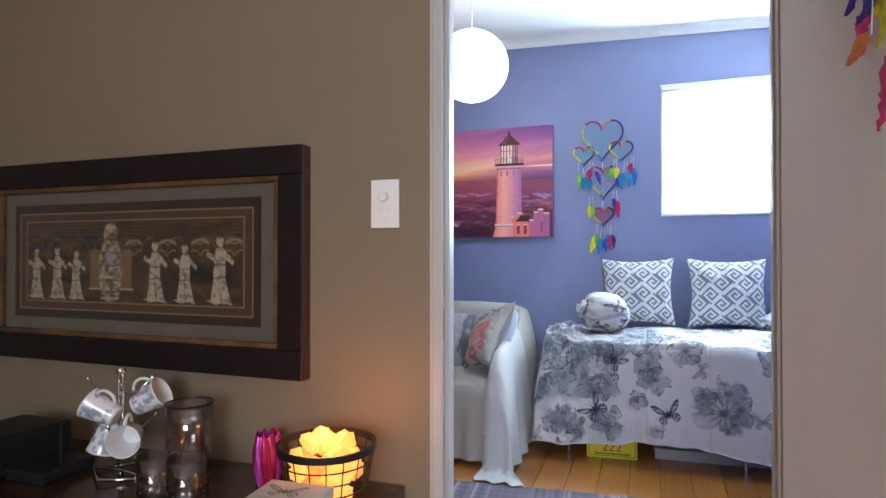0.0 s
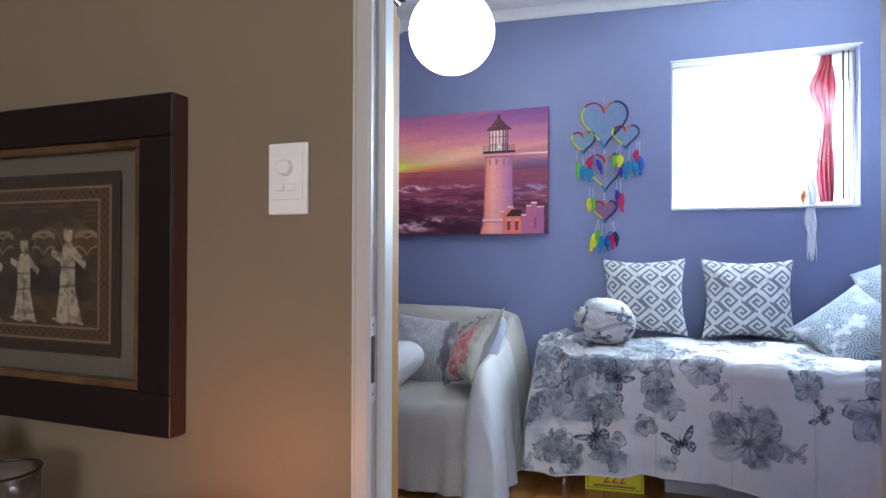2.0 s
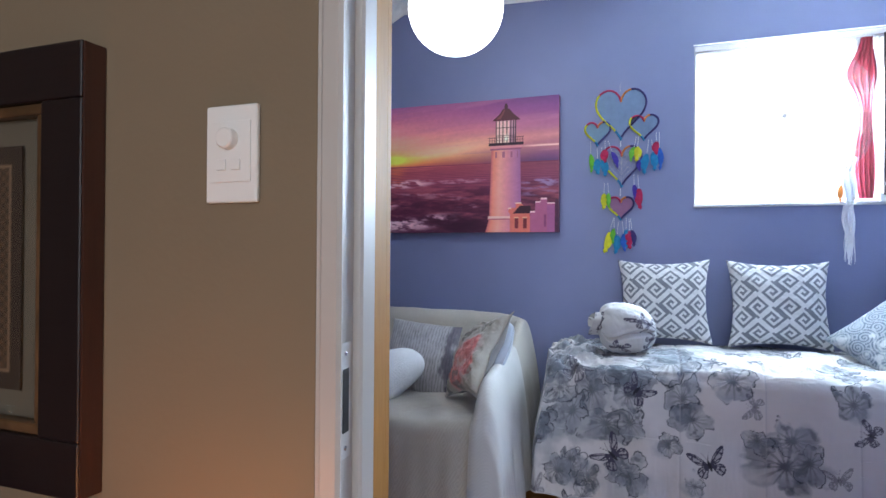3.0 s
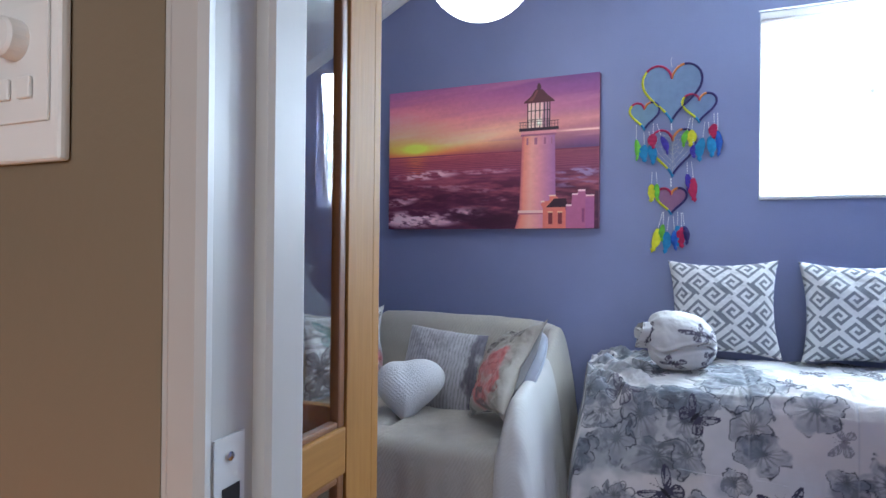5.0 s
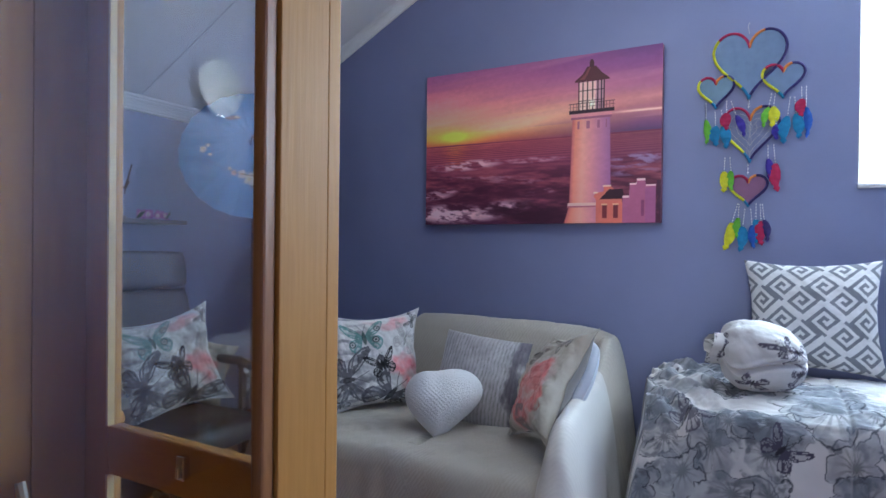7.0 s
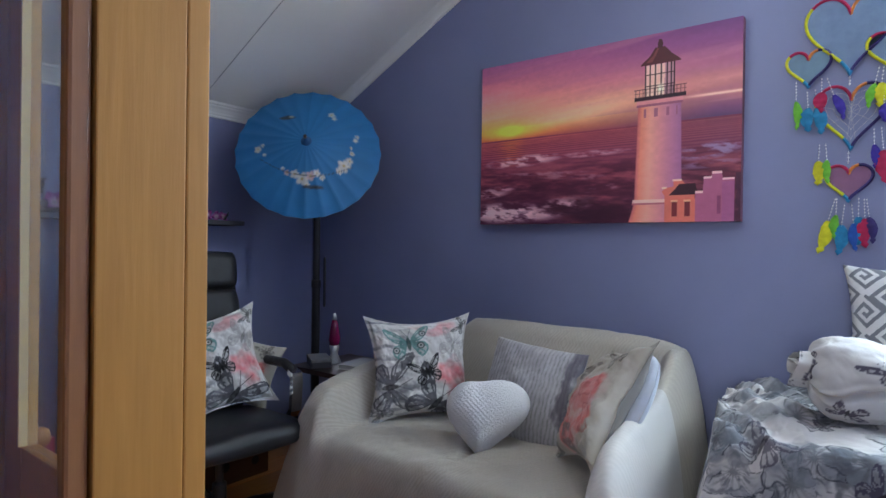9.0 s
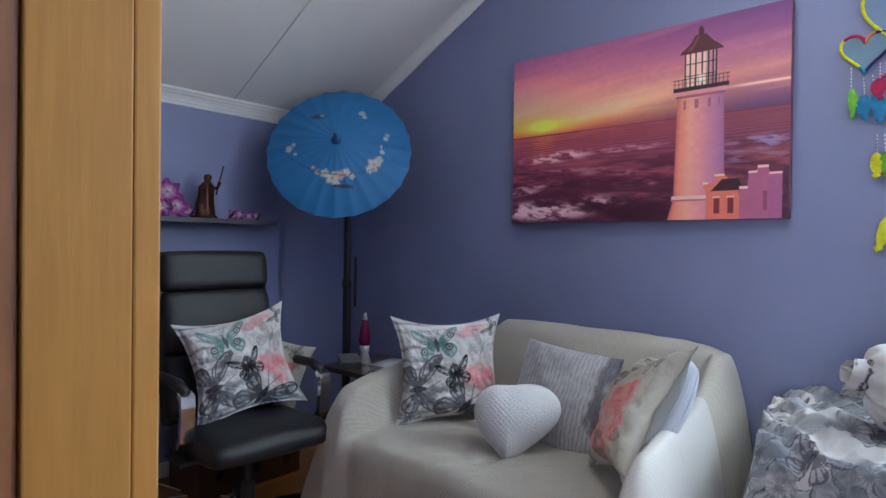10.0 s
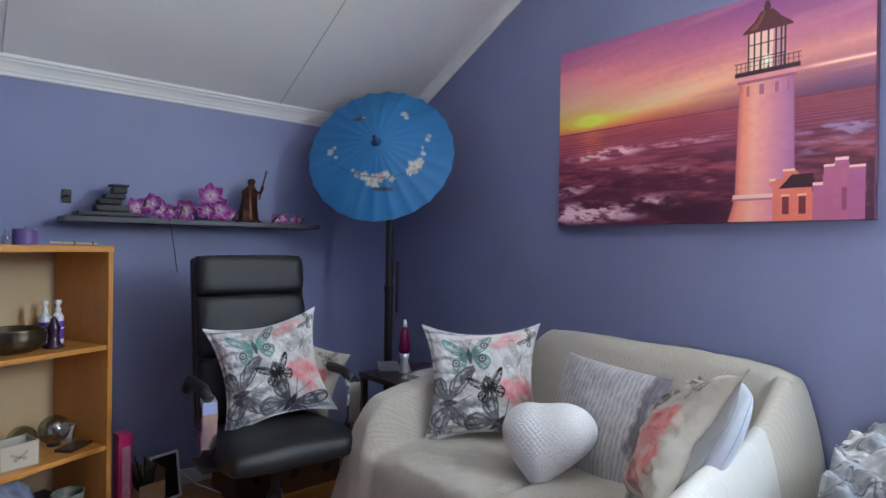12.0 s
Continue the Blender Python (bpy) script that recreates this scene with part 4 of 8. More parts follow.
def taupe(u, v):
    """Taupe cotton with pink blooms and a few butterflies."""
    C = np.ones(u.shape + (3,)) * np.array((0.42, 0.39, 0.33))
    w1, w2 = fbm(u * 7, v * 7, 8) - 0.5, fbm(u * 7 + 4, v * 7, 9) - 0.5
    C = mixc(C, (0.66, 0.40, 0.37), 0.85 * soft(np.hypot((u + 0.3 * w1 - 0.50) / 0.36, (v + 0.3 * w2 - 0.32) / 0.36) - 0.8, 0.3))
    for cx, cy, r in ((0.62, 0.50, 0.13), (0.38, 0.42, 0.12), (0.74, 0.30, 0.12), (0.50, 0.20, 0.14), (0.24, 0.24, 0.11)):
        C = mixc(C, (0.62, 0.17, 0.16), 0.9 * np.clip(0.2 + 1.3 * fbm(u * 16, v * 16, 12), 0, 1) * soft(np.hypot(u + 0.18 * w1 - cx, v + 0.18 * w2 - cy) - r, 0.03))
        C = mixc(C, (0.36, 0.08, 0.08), 0.6 * soft(np.abs(np.hypot(u + 0.2 * w2 - cx, v + 0.2 * w1 - cy) - r * 0.6) - 0.008, 0.01))
    C = butterfly(C, u, v, 0.72, 0.84, 0.15, 0.5, (0.14, 0.13, 0.11), 0.9)
    C = butterfly(C, u, v, 0.34, 0.72, 0.15, -0.5, (0.17, 0.15, 0.13), 0.85)
    C = mixc(C, (0.16, 0.155, 0.15), 0.75 * np.clip((fbm(u * 6, v * 6, 66) - 0.56) * 12, 0, 1) * (v < 0.25))
    return C


SATIN = material("crinkled_satin", (1, 1, 1), 0.5, attr=True, bump=0.35, bump_scale=36, stretch=(5, 1, 1), sheen=0.3)
FLUFF = material("white_knitted_fleece", (1, 1, 1), 0.95, attr=True, bump=0.5, bump_scale=150, sheen=0.3)
PALEBLUE = material("pale_blue_satin", (1, 1, 1), 0.45, attr=True, bump=0.05, sheen=0.3)

pillow("butterfly_cushion", "white cushion with dark and teal butterflies on the cream sofa", 0.49, 0.47, 0.15, stand(-1.675, 2.215, 0.660, 52, 13, 1), meadow, flange=0.08, creases=0.06, pinch=0.20, n=190, seed=2)
pillow("satin_cushion", "crinkled silver-grey satin cushion with a plum edge, on the cream sofa", 0.40, 0.40, 0.15, stand(-1.195, 2.32, 0.607, 5, 24, -5), satin, SATIN, pinch=0.05, creases=0.02, n=90, seed=3)
pillow("floral_cushion", "taupe cushion with pink flowers, leaning on the sofa arm", 0.38, 0.46, 0.17, stand(-0.812, 2.12, 0.672, -55, 31, 17), taupe, flange=0.09, creases=0.06, pinch=0.20, n=140, seed=4, backing=(0.20, 0.19, 0.18))
pillow("blue_cushion", "plain pale blue satin cushion behind the floral one", 0.27, 0.29, 0.15, stand(-0.775, 2.19, 0.672, -52, 31, 14), plainc((0.44, 0.48, 0.55)), PALEBLUE, pinch=-0.30, puff=0.5, n=60, seed=5)


def heart_cushion():
    t = thing("heart_cushion", "white fleecy heart-shaped cushion on the cream sofa", "cushion")
    t.matrix_world = stand(-1.268, 2.085, 0.560, 26, 26, 3)
    n, k = 120, 34
    th = np.linspace(0, 2 * math.pi, n)
    rr = np.linspace(0, 1, k)
    T, R = np.meshgrid(th, rr)
    hx = 16 * np.sin(T) ** 3 / 17
    dT = np.minimum(T, 2 * math.pi - T)
    hy = (13 * np.cos(T) - 5 * np.cos(2 * T) - 2 * np.cos(3 * T) - np.cos(4 * T) + 2.3 + 3.6 * np.exp(-(dT / 0.50) ** 2)) / 15.5
    hx, hy = 0.64 * hx + 0.33 * np.sin(T), 0.56 * hy + 0.39 * np.cos(T) + 0.03 * np.sin(T)
    X, Y = hx * R * 0.170, hy * R * 0.160
    X = X * np.where(X > 0, 1.14, 0.86) + 0.05 * np.minimum(Y, 0)
    H = 0.082 * np.power(np.clip(1 - R ** 2.2, 0, 1), 0.55) * (1 - 0.25 * np.exp(-((hx * R) / 0.22) ** 2) * np.clip(hy * R * 1.2, 0, 1))
    C = np.ones(X.shape + (3,)) * np.array((0.66, 0.66, 0.66))
    H = H + 0.0014 * np.sin(X * 330) * np.sin(Y * 330) * (R < 0.96)
    link("front_cover", grid_mesh("heart", X, Y, H, C), FLUFF, t, smooth=True)
    link("back_cover", grid_mesh("heart", X[:, ::-1], Y[:, ::-1], -H[:, ::-1], C), FLUFF, t, smooth=True)


heart_cushion()


# ---- the daybed ----
def daybed():
    t = thing("daybed", "narrow daybed on thin metal legs, pushed against the purple wall", "bed")
    part("mattress", boxes(((-0.34, 2.05, 0.36), (1.50, 2.72, 0.66)), bevel=0.05, seg=4), PALEC, t)
    part("base", boxes(((-0.34, 2.06, 0.26), (1.50, 2.70, 0.36)), bevel=0.01), THROW_BASE, t)
    for x in (-0.33, 0.60, 1.40):
        for y in (2.12, 2.66):
            bm = bmesh.new()
            lathe(bm, [(0.013, 0.0), (0.013, 0.02), (0.010, 0.022), (0.010, 0.27)], 14, pose(x, y, 0))
            part("leg", bm, CHROME, t, "thin grey metal leg")
    return t


PALEC = material("mattress_ticking", (0.55, 0.54, 0.52), 0.9, scale=12, amount=0.1)
daybed()


def quilt():
    e = thing("quilt", "white quilt with grey flowers and butterflies, spread over the daybed", "bedding")
    xs = np.concatenate([np.linspace(-0.58, -0.30, 150), np.linspace(-0.30, 1.50, 620)[1:]])
    p = np.array([(2.735, 0.60), (2.73, 0.70), (2.66, 0.712), (2.35, 0.716), (2.12, 0.712), (2.055, 0.69), (2.03, 0.64), (2.02, 0.50), (2.01, 0.30), (2.00, 0.125)])
    d = np.concatenate([[0], np.cumsum(np.hypot(*np.diff(p, axis=0).T))])
    n = 430
    s = np.linspace(0, 1, n)
    q = np.stack([np.interp(s, d / d[-1], p[:, i]) for i in (0, 1)], -1)
    ker = np.hanning(21)
    ker /= ker.sum()
    for i in (0, 1):
        q[:, i] = np.convolve(np.pad(q[:, i], 10, mode="edge"), ker, "valid")
    X, S = np.meshgrid(xs, s)
    Y, Z = q[:, 0][:, None] + 0 * X, q[:, 1][:, None] + 0 * X
    # hangs down at its free end
    end = np.clip((-0.49 - X) / 0.09, 0, 1)
    drop = end ** 1.3
    top = np.clip((Z - 0.10) / 0.6, 0, 1)
    Z = 0.10 + (Z - 0.10) * (1 - 0.92 * drop)
    X2 = X + 0.055 * end + 0.02 * end * np.sin(Y * 22) * np.clip((0.66 - Z) / 0.5, 0, 1)
    X2 = X2 + 0.05 * np.clip((2.35 - Y) / 0.35, 0, 1) * np.clip((Z - 0.3) / 0.35, 0, 1) * np.clip((-0.2 - X) / 0.3, 0, 1)
    X2 = X2 - 0.02 * np.sin(np.clip((Y - 2.0) / 0.7, 0, 1) * 3) * end
    hang = np.clip((0.60 - Z) / 0.5, 0, 1)
    Y2 = Y + hang * (0.014 * np.sin(X * 17 + 1.4 * np.sin(X * 5)) + 0.008 * np.sin(X * 41)) + 0.03 * end * hang
    Z2 = Z + (fbm(X * 6, S * 11, 3) - 0.5) * 0.055 * (top > 0.5) * np.clip(top, 0, 1) + (fbm(X * 14, S * 18, 5) - 0.5) * 0.012
    ruck = np.clip((-0.18 - X) / 0.2, 0, 1) * np.clip(top * 2 - 1, 0, 1)
    Z2 = Z2 + ruck * (0.06 * (fbm(X * 16 + 3, Y * 12, 51) - 0.45) + 0.012 * np.sin(X * 60 + Y * 34 + 5 * fbm(X * 6, Y * 6, 52)))
    for sx in (0.10, 0.42, 0.74, 1.06, 1.38):
        Z2 = Z2 - 0.006 * np.exp(-((X - sx) / 0.008) ** 2) * (top > 0.4)
        Y2 = Y2 + 0.006 * np.exp(-((X - sx) / 0.008) ** 2) * hang
    Z2 = Z2 + 0.025 * np.sin(X * 5.5 + 0.5) * (S > 0.9) * (S - 0.9) * 10
    Z2 = Z2 - 0.02 * np.clip((-0.34 - X) / 0.14, 0, 1) * np.clip((Z - 0.4) / 0.2, 0, 1)
    X2 = X2 - 0.015 * np.clip((-0.25 - X) / 0.25, 0, 1)
    wk = (fbm(X * 9 + 4 * fbm(X * 3, S * 3, 71), S * 30, 73) - 0.5)
    Z2 = Z2 + 0.016 * wk * (top > 0.5)
    Y2 = Y2 + 0.016 * (fbm(X * 26, S * 9, 74) - 0.5) * hang
    C = quilt_paint(X + 0.58, (1 - S) * 1.33)
    for sx in (0.10, 0.42, 0.74, 1.06, 1.38):
        C = mixc(C, (0.35, 0.35, 0.36), 0.5 * np.exp(-((X - sx) / 0.0025) ** 2))
    link("cover", grid_mesh("quilt", X2[::-1], Y2[::-1], Z2[::-1], C[::-1]), CLOTHPAINT, e, smooth=True)
    j = -1
    part("hem", tube(bmesh.new(), [(float(a), float(b), float(c)) for a, b, c in zip(X2[j, ::8], Y2[j, ::8], Z2[j, ::8])], 0.0035, 6), PALEC, e, "pale stitched hem", smooth=True)
    return e


quilt()
pillow("diamond_cushion", "grey and white diamond-patterned cushion standing on the daybed", 0.46, 0.44, 0.14, stand(0.045, 2.655, 0.935, 0, 11, 1), greek, pinch=0.12, creases=0.02, group="diamond cushions", n=230, seed=6)
pillow("diamond_cushion", "grey and white diamond-patterned cushion standing on the daybed", 0.46, 0.44, 0.14, stand(0.575, 2.655, 0.935, 1, 11, 0), greek, pinch=0.12, creases=0.02, group="diamond cushions", n=230, seed=7)


def paisley(u, v):
    """Grey-white cotton with fine slate-blue swirls."""
    C = np.ones(u.shape + (3,)) * np.array((0.33, 0.35, 0.38))
    x, y = u * 5.5, v * 5.5
    ix, iy = np.floor(x), np.floor(y)
    jx, jy = 0.5 + 0.25 * np.sin(ix * 7.3 + iy * 3.1), 0.5 + 0.25 * np.cos(ix * 2.7 + iy * 9.1)
    px, py = x - ix - jx, y - iy - jy
    r, a = np.hypot(px, py), np.arctan2(py, px)
    swirl = np.sin(r * 34 + a * (1.0 + 0 * r) + 2.2 * fbm(x * 1.5, y * 1.5, 15))
    C = mixc(C, (0.075, 0.105, 0.15), np.clip(swirl * 2.2, 0, 1) * 0.85 * np.clip((fbm(x * 1.1, y * 1.1, 7) - 0.28) * 5, 0, 1))
    return mixc(C, (0.60, 0.60, 0.60), np.clip((fbm(x * 1.2, y * 1.2, 27) - 0.60) * 8, 0, 0.8))


pillow("paisley_cushion", "pale blue and white paisley cushion at the end of the daybed", 0.40, 0.40, 0.16, stand(0.99, 2.40, 0.815, -30, 40, 52), paisley, group="paisley cushions", n=120, seed=8)
pillow("paisley_cushion", "pale blue and white paisley cushion at the end of the daybed", 0.48, 0.46, 0.15, stand(1.26, 2.44, 1.00, -45, 24, 30), paisley, group="paisley cushions", n=100, seed=9)


def blanket_roll():
    """A folded and rolled blanket: three fat folds with a curled end."""
    t = thing("folded_blanket", "white blanket with dark butterflies, rolled up on the daybed", "blanket", at=(-0.138, 2.28, 0.715), rz=10)
    t.scale = (0.86, 0.88, 1.0)

    def paint(u, v, k):
        C = np.ones(u.shape + (3,)) * np.array((0.53, 0.52, 0.51))
        r = random.Random(k)
        for i in range(11):
            C = butterfly(C, u * 2.2, v * 1.1, r.uniform(0, 2.2), r.uniform(0, 1.1), 0.13, r.uniform(-2, 2), (0.05, 0.04, 0.07), 0.95)
        return C
    th, ph = np.meshgrid(np.linspace(0, 2 * math.pi, 180), np.linspace(0, math.pi, 130))
    side = 0.5 + 0.5 * np.cos(ph)
    seam = np.exp(-(((th - math.pi - 0.12 + 0.35 * (1 - side) * np.sin(ph * 2)) / 0.075) ** 2)) * np.clip((1.05 - side) * 5, 0, 1) * np.clip(np.sin(ph) * 3, 0, 1)
    wr = 1 + 0.16 * (fbm(th * 1.5 + ph * 2, ph * 1.5 - th, 3) - 0.5) * np.sin(ph) - 0.27 * seam
    pull = np.exp(-((ph - 2.55) / 0.5) ** 2)
    wr = wr - 0.05 * np.exp(-((np.mod(th + 0.5 * ph, 6.283) - 1.4) / 0.10) ** 2) * np.sin(ph) - 0.04 * np.exp(-((np.mod(th - 0.35 * ph, 6.283) - 2.5) / 0.08) ** 2) * np.sin(ph)
    wr = wr + 0.035 * pull * np.sin(th * 9 + 3 * ph) + 0.005 * np.sin(th * 17 + 6 * fbm(ph * 3, th, 8))
    cs = lambda a, p: np.sign(np.cos(a)) * np.abs(np.cos(a)) ** p
    sn = lambda a, p: np.sign(np.sin(a)) * np.abs(np.sin(a)) ** p
    X = 0.018 + 0.150 * cs(ph, 0.85) * wr
    Y = 0.125 * sn(ph, 0.72) * cs(th, 0.9) * wr
    Z = 0.110 + 0.118 * sn(ph, 0.72) * sn(th, 0.9) * wr - 0.025 * np.cos(ph) * np.clip(np.sin(th), 0, 1)
    Z = np.maximum(Z, 0.0)
    link("roll", grid_mesh("roll", X, Y, Z, paint(th / 6.3, ph / 3.2, 2)), CLOTHPAINT, t, "fat white roll with a long fold", smooth=True)
    # curled hem on one end
    a = np.linspace(0, 4.2 * math.pi, 160)
    U, V = np.meshgrid(a, np.linspace(-1, 1, 20))
    rr = (0.014 + 0.0046 * U) * (1 + 0.14 * np.sin(U * 2.3) + 0.06 * np.sin(U * 7))
    X = -0.120 + 0.035 * V + 0 * U - 0.016 * np.sin(U * 1.3)
    Y = rr * np.cos(U)
    Z = 0.140 + rr * np.sin(U) * 0.9
    X = X + 0.02 * V
    link("curled_hem", grid_mesh("curled_hem", X, Y, Z, paint(U / 13, V * 0.5 + 0.5, 9)), CLOTHPAINT, t, "curled white and grey blanket edge", smooth=True)


blanket_roll()
YELLOW = material("yellow_card", (0.72, 0.62, 0.02), 0.5, scale=20, amount=0.05)
RED = material("red_print", (0.5, 0.05, 0.03), 0.5)


def text(name, body, size, m, mat, parent=None, align="CENTER"):
    c = bpy.data.curves.new(name, "FONT")
    c.body, c.size, c.extrude, c.align_x = body, size, 0.0006, align
    ob = new(name, c)
    dg = bpy.context.evaluated_depsgraph_get()
    me = bpy.data.meshes.new_from_object(ob.evaluated_get(dg))
    bpy.data.objects.remove(ob)
    me.materials.clear()
    o = link(name, me, mat, parent)
    o.matrix_basis = m
    return o


def yellow_box():
    t = thing("yellow_box", "yellow cardboard box with red figures under the daybed", "box", at=(-0.088, 2.14, 0), rz=6)
    part("carton", boxes(((-0.14, 0, 0), (0.14, 0.30, 0.135)), bevel=0.003), YELLOW, t)
    text("figures", "222", 0.075, pose(0, -0.002, 0.042, 90, 0, 0), RED, t)
    part("printed_line", boxes(((-0.10, -0.0015, 0.022), (0.10, -0.0002, 0.031))), material("dark_print", (0.2, 0.16, 0.02), 0.6), t)
    part("printed_frame", boxes(((-0.13, -0.0015, 0.012), (0.13, -0.0002, 0.016)), ((-0.13, -0.0015, 0.016), (-0.126, -0.0002, 0.12)), ((0.126, -0.0015, 0.016), (0.13, -0.0002, 0.12))), material("dark_print_frame", (0.25, 0.2, 0.02), 0.6), t)


yellow_box()
t = thing("storage_carton", "flat white storage carton under the daybed", "box", at=(0.52, 2.36, 0), rz=3)
part("carton", boxes(((-0.38, -0.12, 0), (0.24, 0.25, 0.06)), bevel=0.004), PALEC, t)
t = thing("suitcase", "black case stored under the daybed", "case", at=(0.92, 2.30, 0))
part("shell", boxes(((-0.12, -0.12, 0.0), (0.30, 0.3, 0.12)), bevel=0.015), BLACK, t)
part("clasp", boxes(((0.05, -0.125, 0.05), (0.09, -0.121, 0.075))), CHROME, t)


# ---- the glazed cabinet ----
def cabinet():
    x0, x1, y0, y1, h = -1.01, -0.549, 0.155, 0.524, 1.80
    t = thing("display_cabinet", "honey-coloured wooden display cabinet with glass door and sides, beside the doorway", "cabinet")
    part("back_panel", boxes(((x0 + 0.02, y0, 0.08), (x1 - 0.02, y0 + 0.012, h))), HONEY, t)
    part("plinth", boxes(((x0 + 0.005, y0, 0), (x1 - 0.005, y1 - 0.008, 0.085)), bevel=0.003), HONEYX, t)
    part("top_board", boxes(((x0, y0, h), (x1, y1, h + 0.022)), bevel=0.003), HONEYX, t)
    bm = bmesh.new()
    for k, (o, z0, z1) in enumerate(((0.008, h + 0.022, h + 0.036), (0.02, h + 0.036, h + 0.052), (0.032, h + 0.052, h + 0.064))):
        box(bm, (x0 - o, y0, z0), (x1 + o, y1 + o, z1), 0.004)
    part("crown_moulding", bm, DARKWOOD, t, "darker stepped crown moulding")
    for x, name in ((x1, "glazed_side"), (x0, "panelled_side")):
        a, b = (x - 0.022, x) if x == x1 else (x, x + 0.022)
        s = part(name, boxes(((a, y1 - 0.071, 0.085), (b, y1 - 0.001, h)), ((a, y0, 0.085), (b, y0 + 0.045, h)), bevel=0.0015), HONEY, t)
        if x == x1:
            for z0, z1 in ((0.868, 0.935), (0.085, 0.16), (h - 0.07, h)):
                part("side_rail", boxes(((a, y0 + 0.046, z0), (b, y1 - 0.072, z1)), bevel=0.004), HONEYY, s)
            for z0, z1 in ((0.935, h - 0.07), (0.16, 0.868)):
                bm = boxes(((a + 0.004, y1 - 0.089, z0), (b - 0.003, y1 - 0.0725, z1)), ((a + 0.004, y0 + 0.0455, z0), (b - 0.003, y0 + 0.056, z1)),
                           ((a + 0.004, y0 + 0.056, z0 + 0.0005), (b - 0.003, y1 - 0.0892, z0 + 0.010)), ((a + 0.004, y0 + 0.056, z1 - 0.010), (b - 0.003, y1 - 0.0892, z1 - 0.0005)), bevel=0.003)
                part("glazing_bead", bm, BROWN, s, "darker moulded glazing bead")
                part("side_pane", boxes(((a + 0.009, y0 + 0.055, z0 + 0.009), (a + 0.012, y1 - 0.082, z1 - 0.009))), GLASS, s)
        else:
            part("side_board", boxes(((a, y0 + 0.046, 0.085), (b, y1 - 0.072, h)), bevel=0.001), HONEY, s)
    d = part("door", boxes(((x0 + 0.003, y1 + 0.0005, 0.09), (x0 + 0.073, y1 + 0.020, h - 0.004)), ((x1 - 0.073, y1 - 0.0005, 0.09), (x1 - 0.0005, y1 + 0.020, h - 0.004)), bevel=0.002), HONEY, t)
    for z0, z1 in ((0.868, 0.935), (0.09, 0.165), (h - 0.074, h - 0.004)):
        part("door_rail", boxes(((x0 + 0.0735, y1 + 0.0005, z0), (x1 - 0.0735, y1 + 0.020, z1)), bevel=0.003), HONEYX, d)
    for z0, z1 in ((0.935, h - 0.074), (0.165, 0.868)):
        part("door_pane", boxes(((x0 + 0.074, y1 + 0.007, z0 + 0.0005), (x1 - 0.074, y1 + 0.010, z1 - 0.0005))), GLASS, d)
    part("pane_edge", boxes(((x0 + 0.0736, y1 - 0.003, 0.936), (x0 + 0.0776, y1 + 0.0066, h - 0.075)), ((x0 + 0.0736, y1 - 0.003, 0.17), (x0 + 0.0776, y1 + 0.0066, 0.867))), PALEEDGE, d, "pale glazing strip")
    bm = lathed([(0.0, 0.024), (0.010, 0.023), (0.014, 0.016), (0.011, 0.008), (0.006, 0.004), (0.007, 0.0)], 20, pose(x0 + 0.035, y1 + 0.0205, 0.93, -90, 0, 0))
    part("knob", bm, HONEY, d, "turned wooden knob", smooth=True)
    bm = boxes(((-0.78, y1 - 0.010, 0.895), (-0.765, y1 - 0.0, 0.925)), ((-0.776, y1 - 0.014, 0.898), (-0.769, y1 - 0.010, 0.912)), bevel=0.002)
    part("catch", bm, CHROME, t, "small metal door catch")
    part("shelf", boxes(((x0 + 0.023, y0 + 0.013, 0.52), (x1 - 0.023, y1 - 0.03, 0.536))), HONEYX, t)
    return t


PALEEDGE = material("pale_bare_wood", (0.62, 0.47, 0.24), 0.5)
cabinet()


# ---- the lamp ----
def globe():
    t = thing("paper_lantern", "round white paper lantern hanging from the ceiling, lit", "lamp", at=(-0.80, 1.71, 2.215))
    n, k = 64, 90
    th, ph = np.meshgrid(np.linspace(0, 2 * math.pi, n), np.linspace(0.12, math.pi - 0.16, k))
    r = 0.200 * (1 + 0.006 * np.cos(ph * 46))
    me = grid_mesh("shade", r * np.sin(ph) * np.cos(th), r * np.sin(ph) * np.sin(th), 0.97 * r * np.cos(ph))
    link("shade", me, LANTERN, t, "ribbed white paper shade", smooth=True)
    part("cord", tube(bmesh.new(), [(0, 0, 0.0), (0, 0, 0.30), (0, 0, eave(-0.80) + 0.06 - 2.215)], 0.003, 8), PLASTIC, t)
    part("bulb", lathed([(0.0, -0.05), (0.02, -0.045), (0.03, -0.02), (0.02, 0.01), (0.013, 0.03), (0.013, 0.06)], 20), LANTERN, t, smooth=True)
    part("ceiling_rose", lathed([(0.04, 0.0), (0.035, -0.02), (0.01, -0.03)], 24, pose(0, 0, eave(-0.80) + 0.072 - 2.215)), PLASTIC, t)
    part("wire_rim", tube(bmesh.new(), [(0.026 * math.cos(a), 0.026 * math.sin(a), 0.195) for a in np.linspace(0, 2 * math.pi, 25)[:-1]], 0.0015, 6, True), BLACK, t)


LANTERN = material("glowing_paper", (0.85, 0.84, 0.8), 0.8, emit=(1.0, 0.98, 0.95), power=5.0)
globe()


# ---- lounge side of the doorway ----
def paint_mat(name, c, **k):
    return material(name, c, k.pop("rough", 0.5), **k)


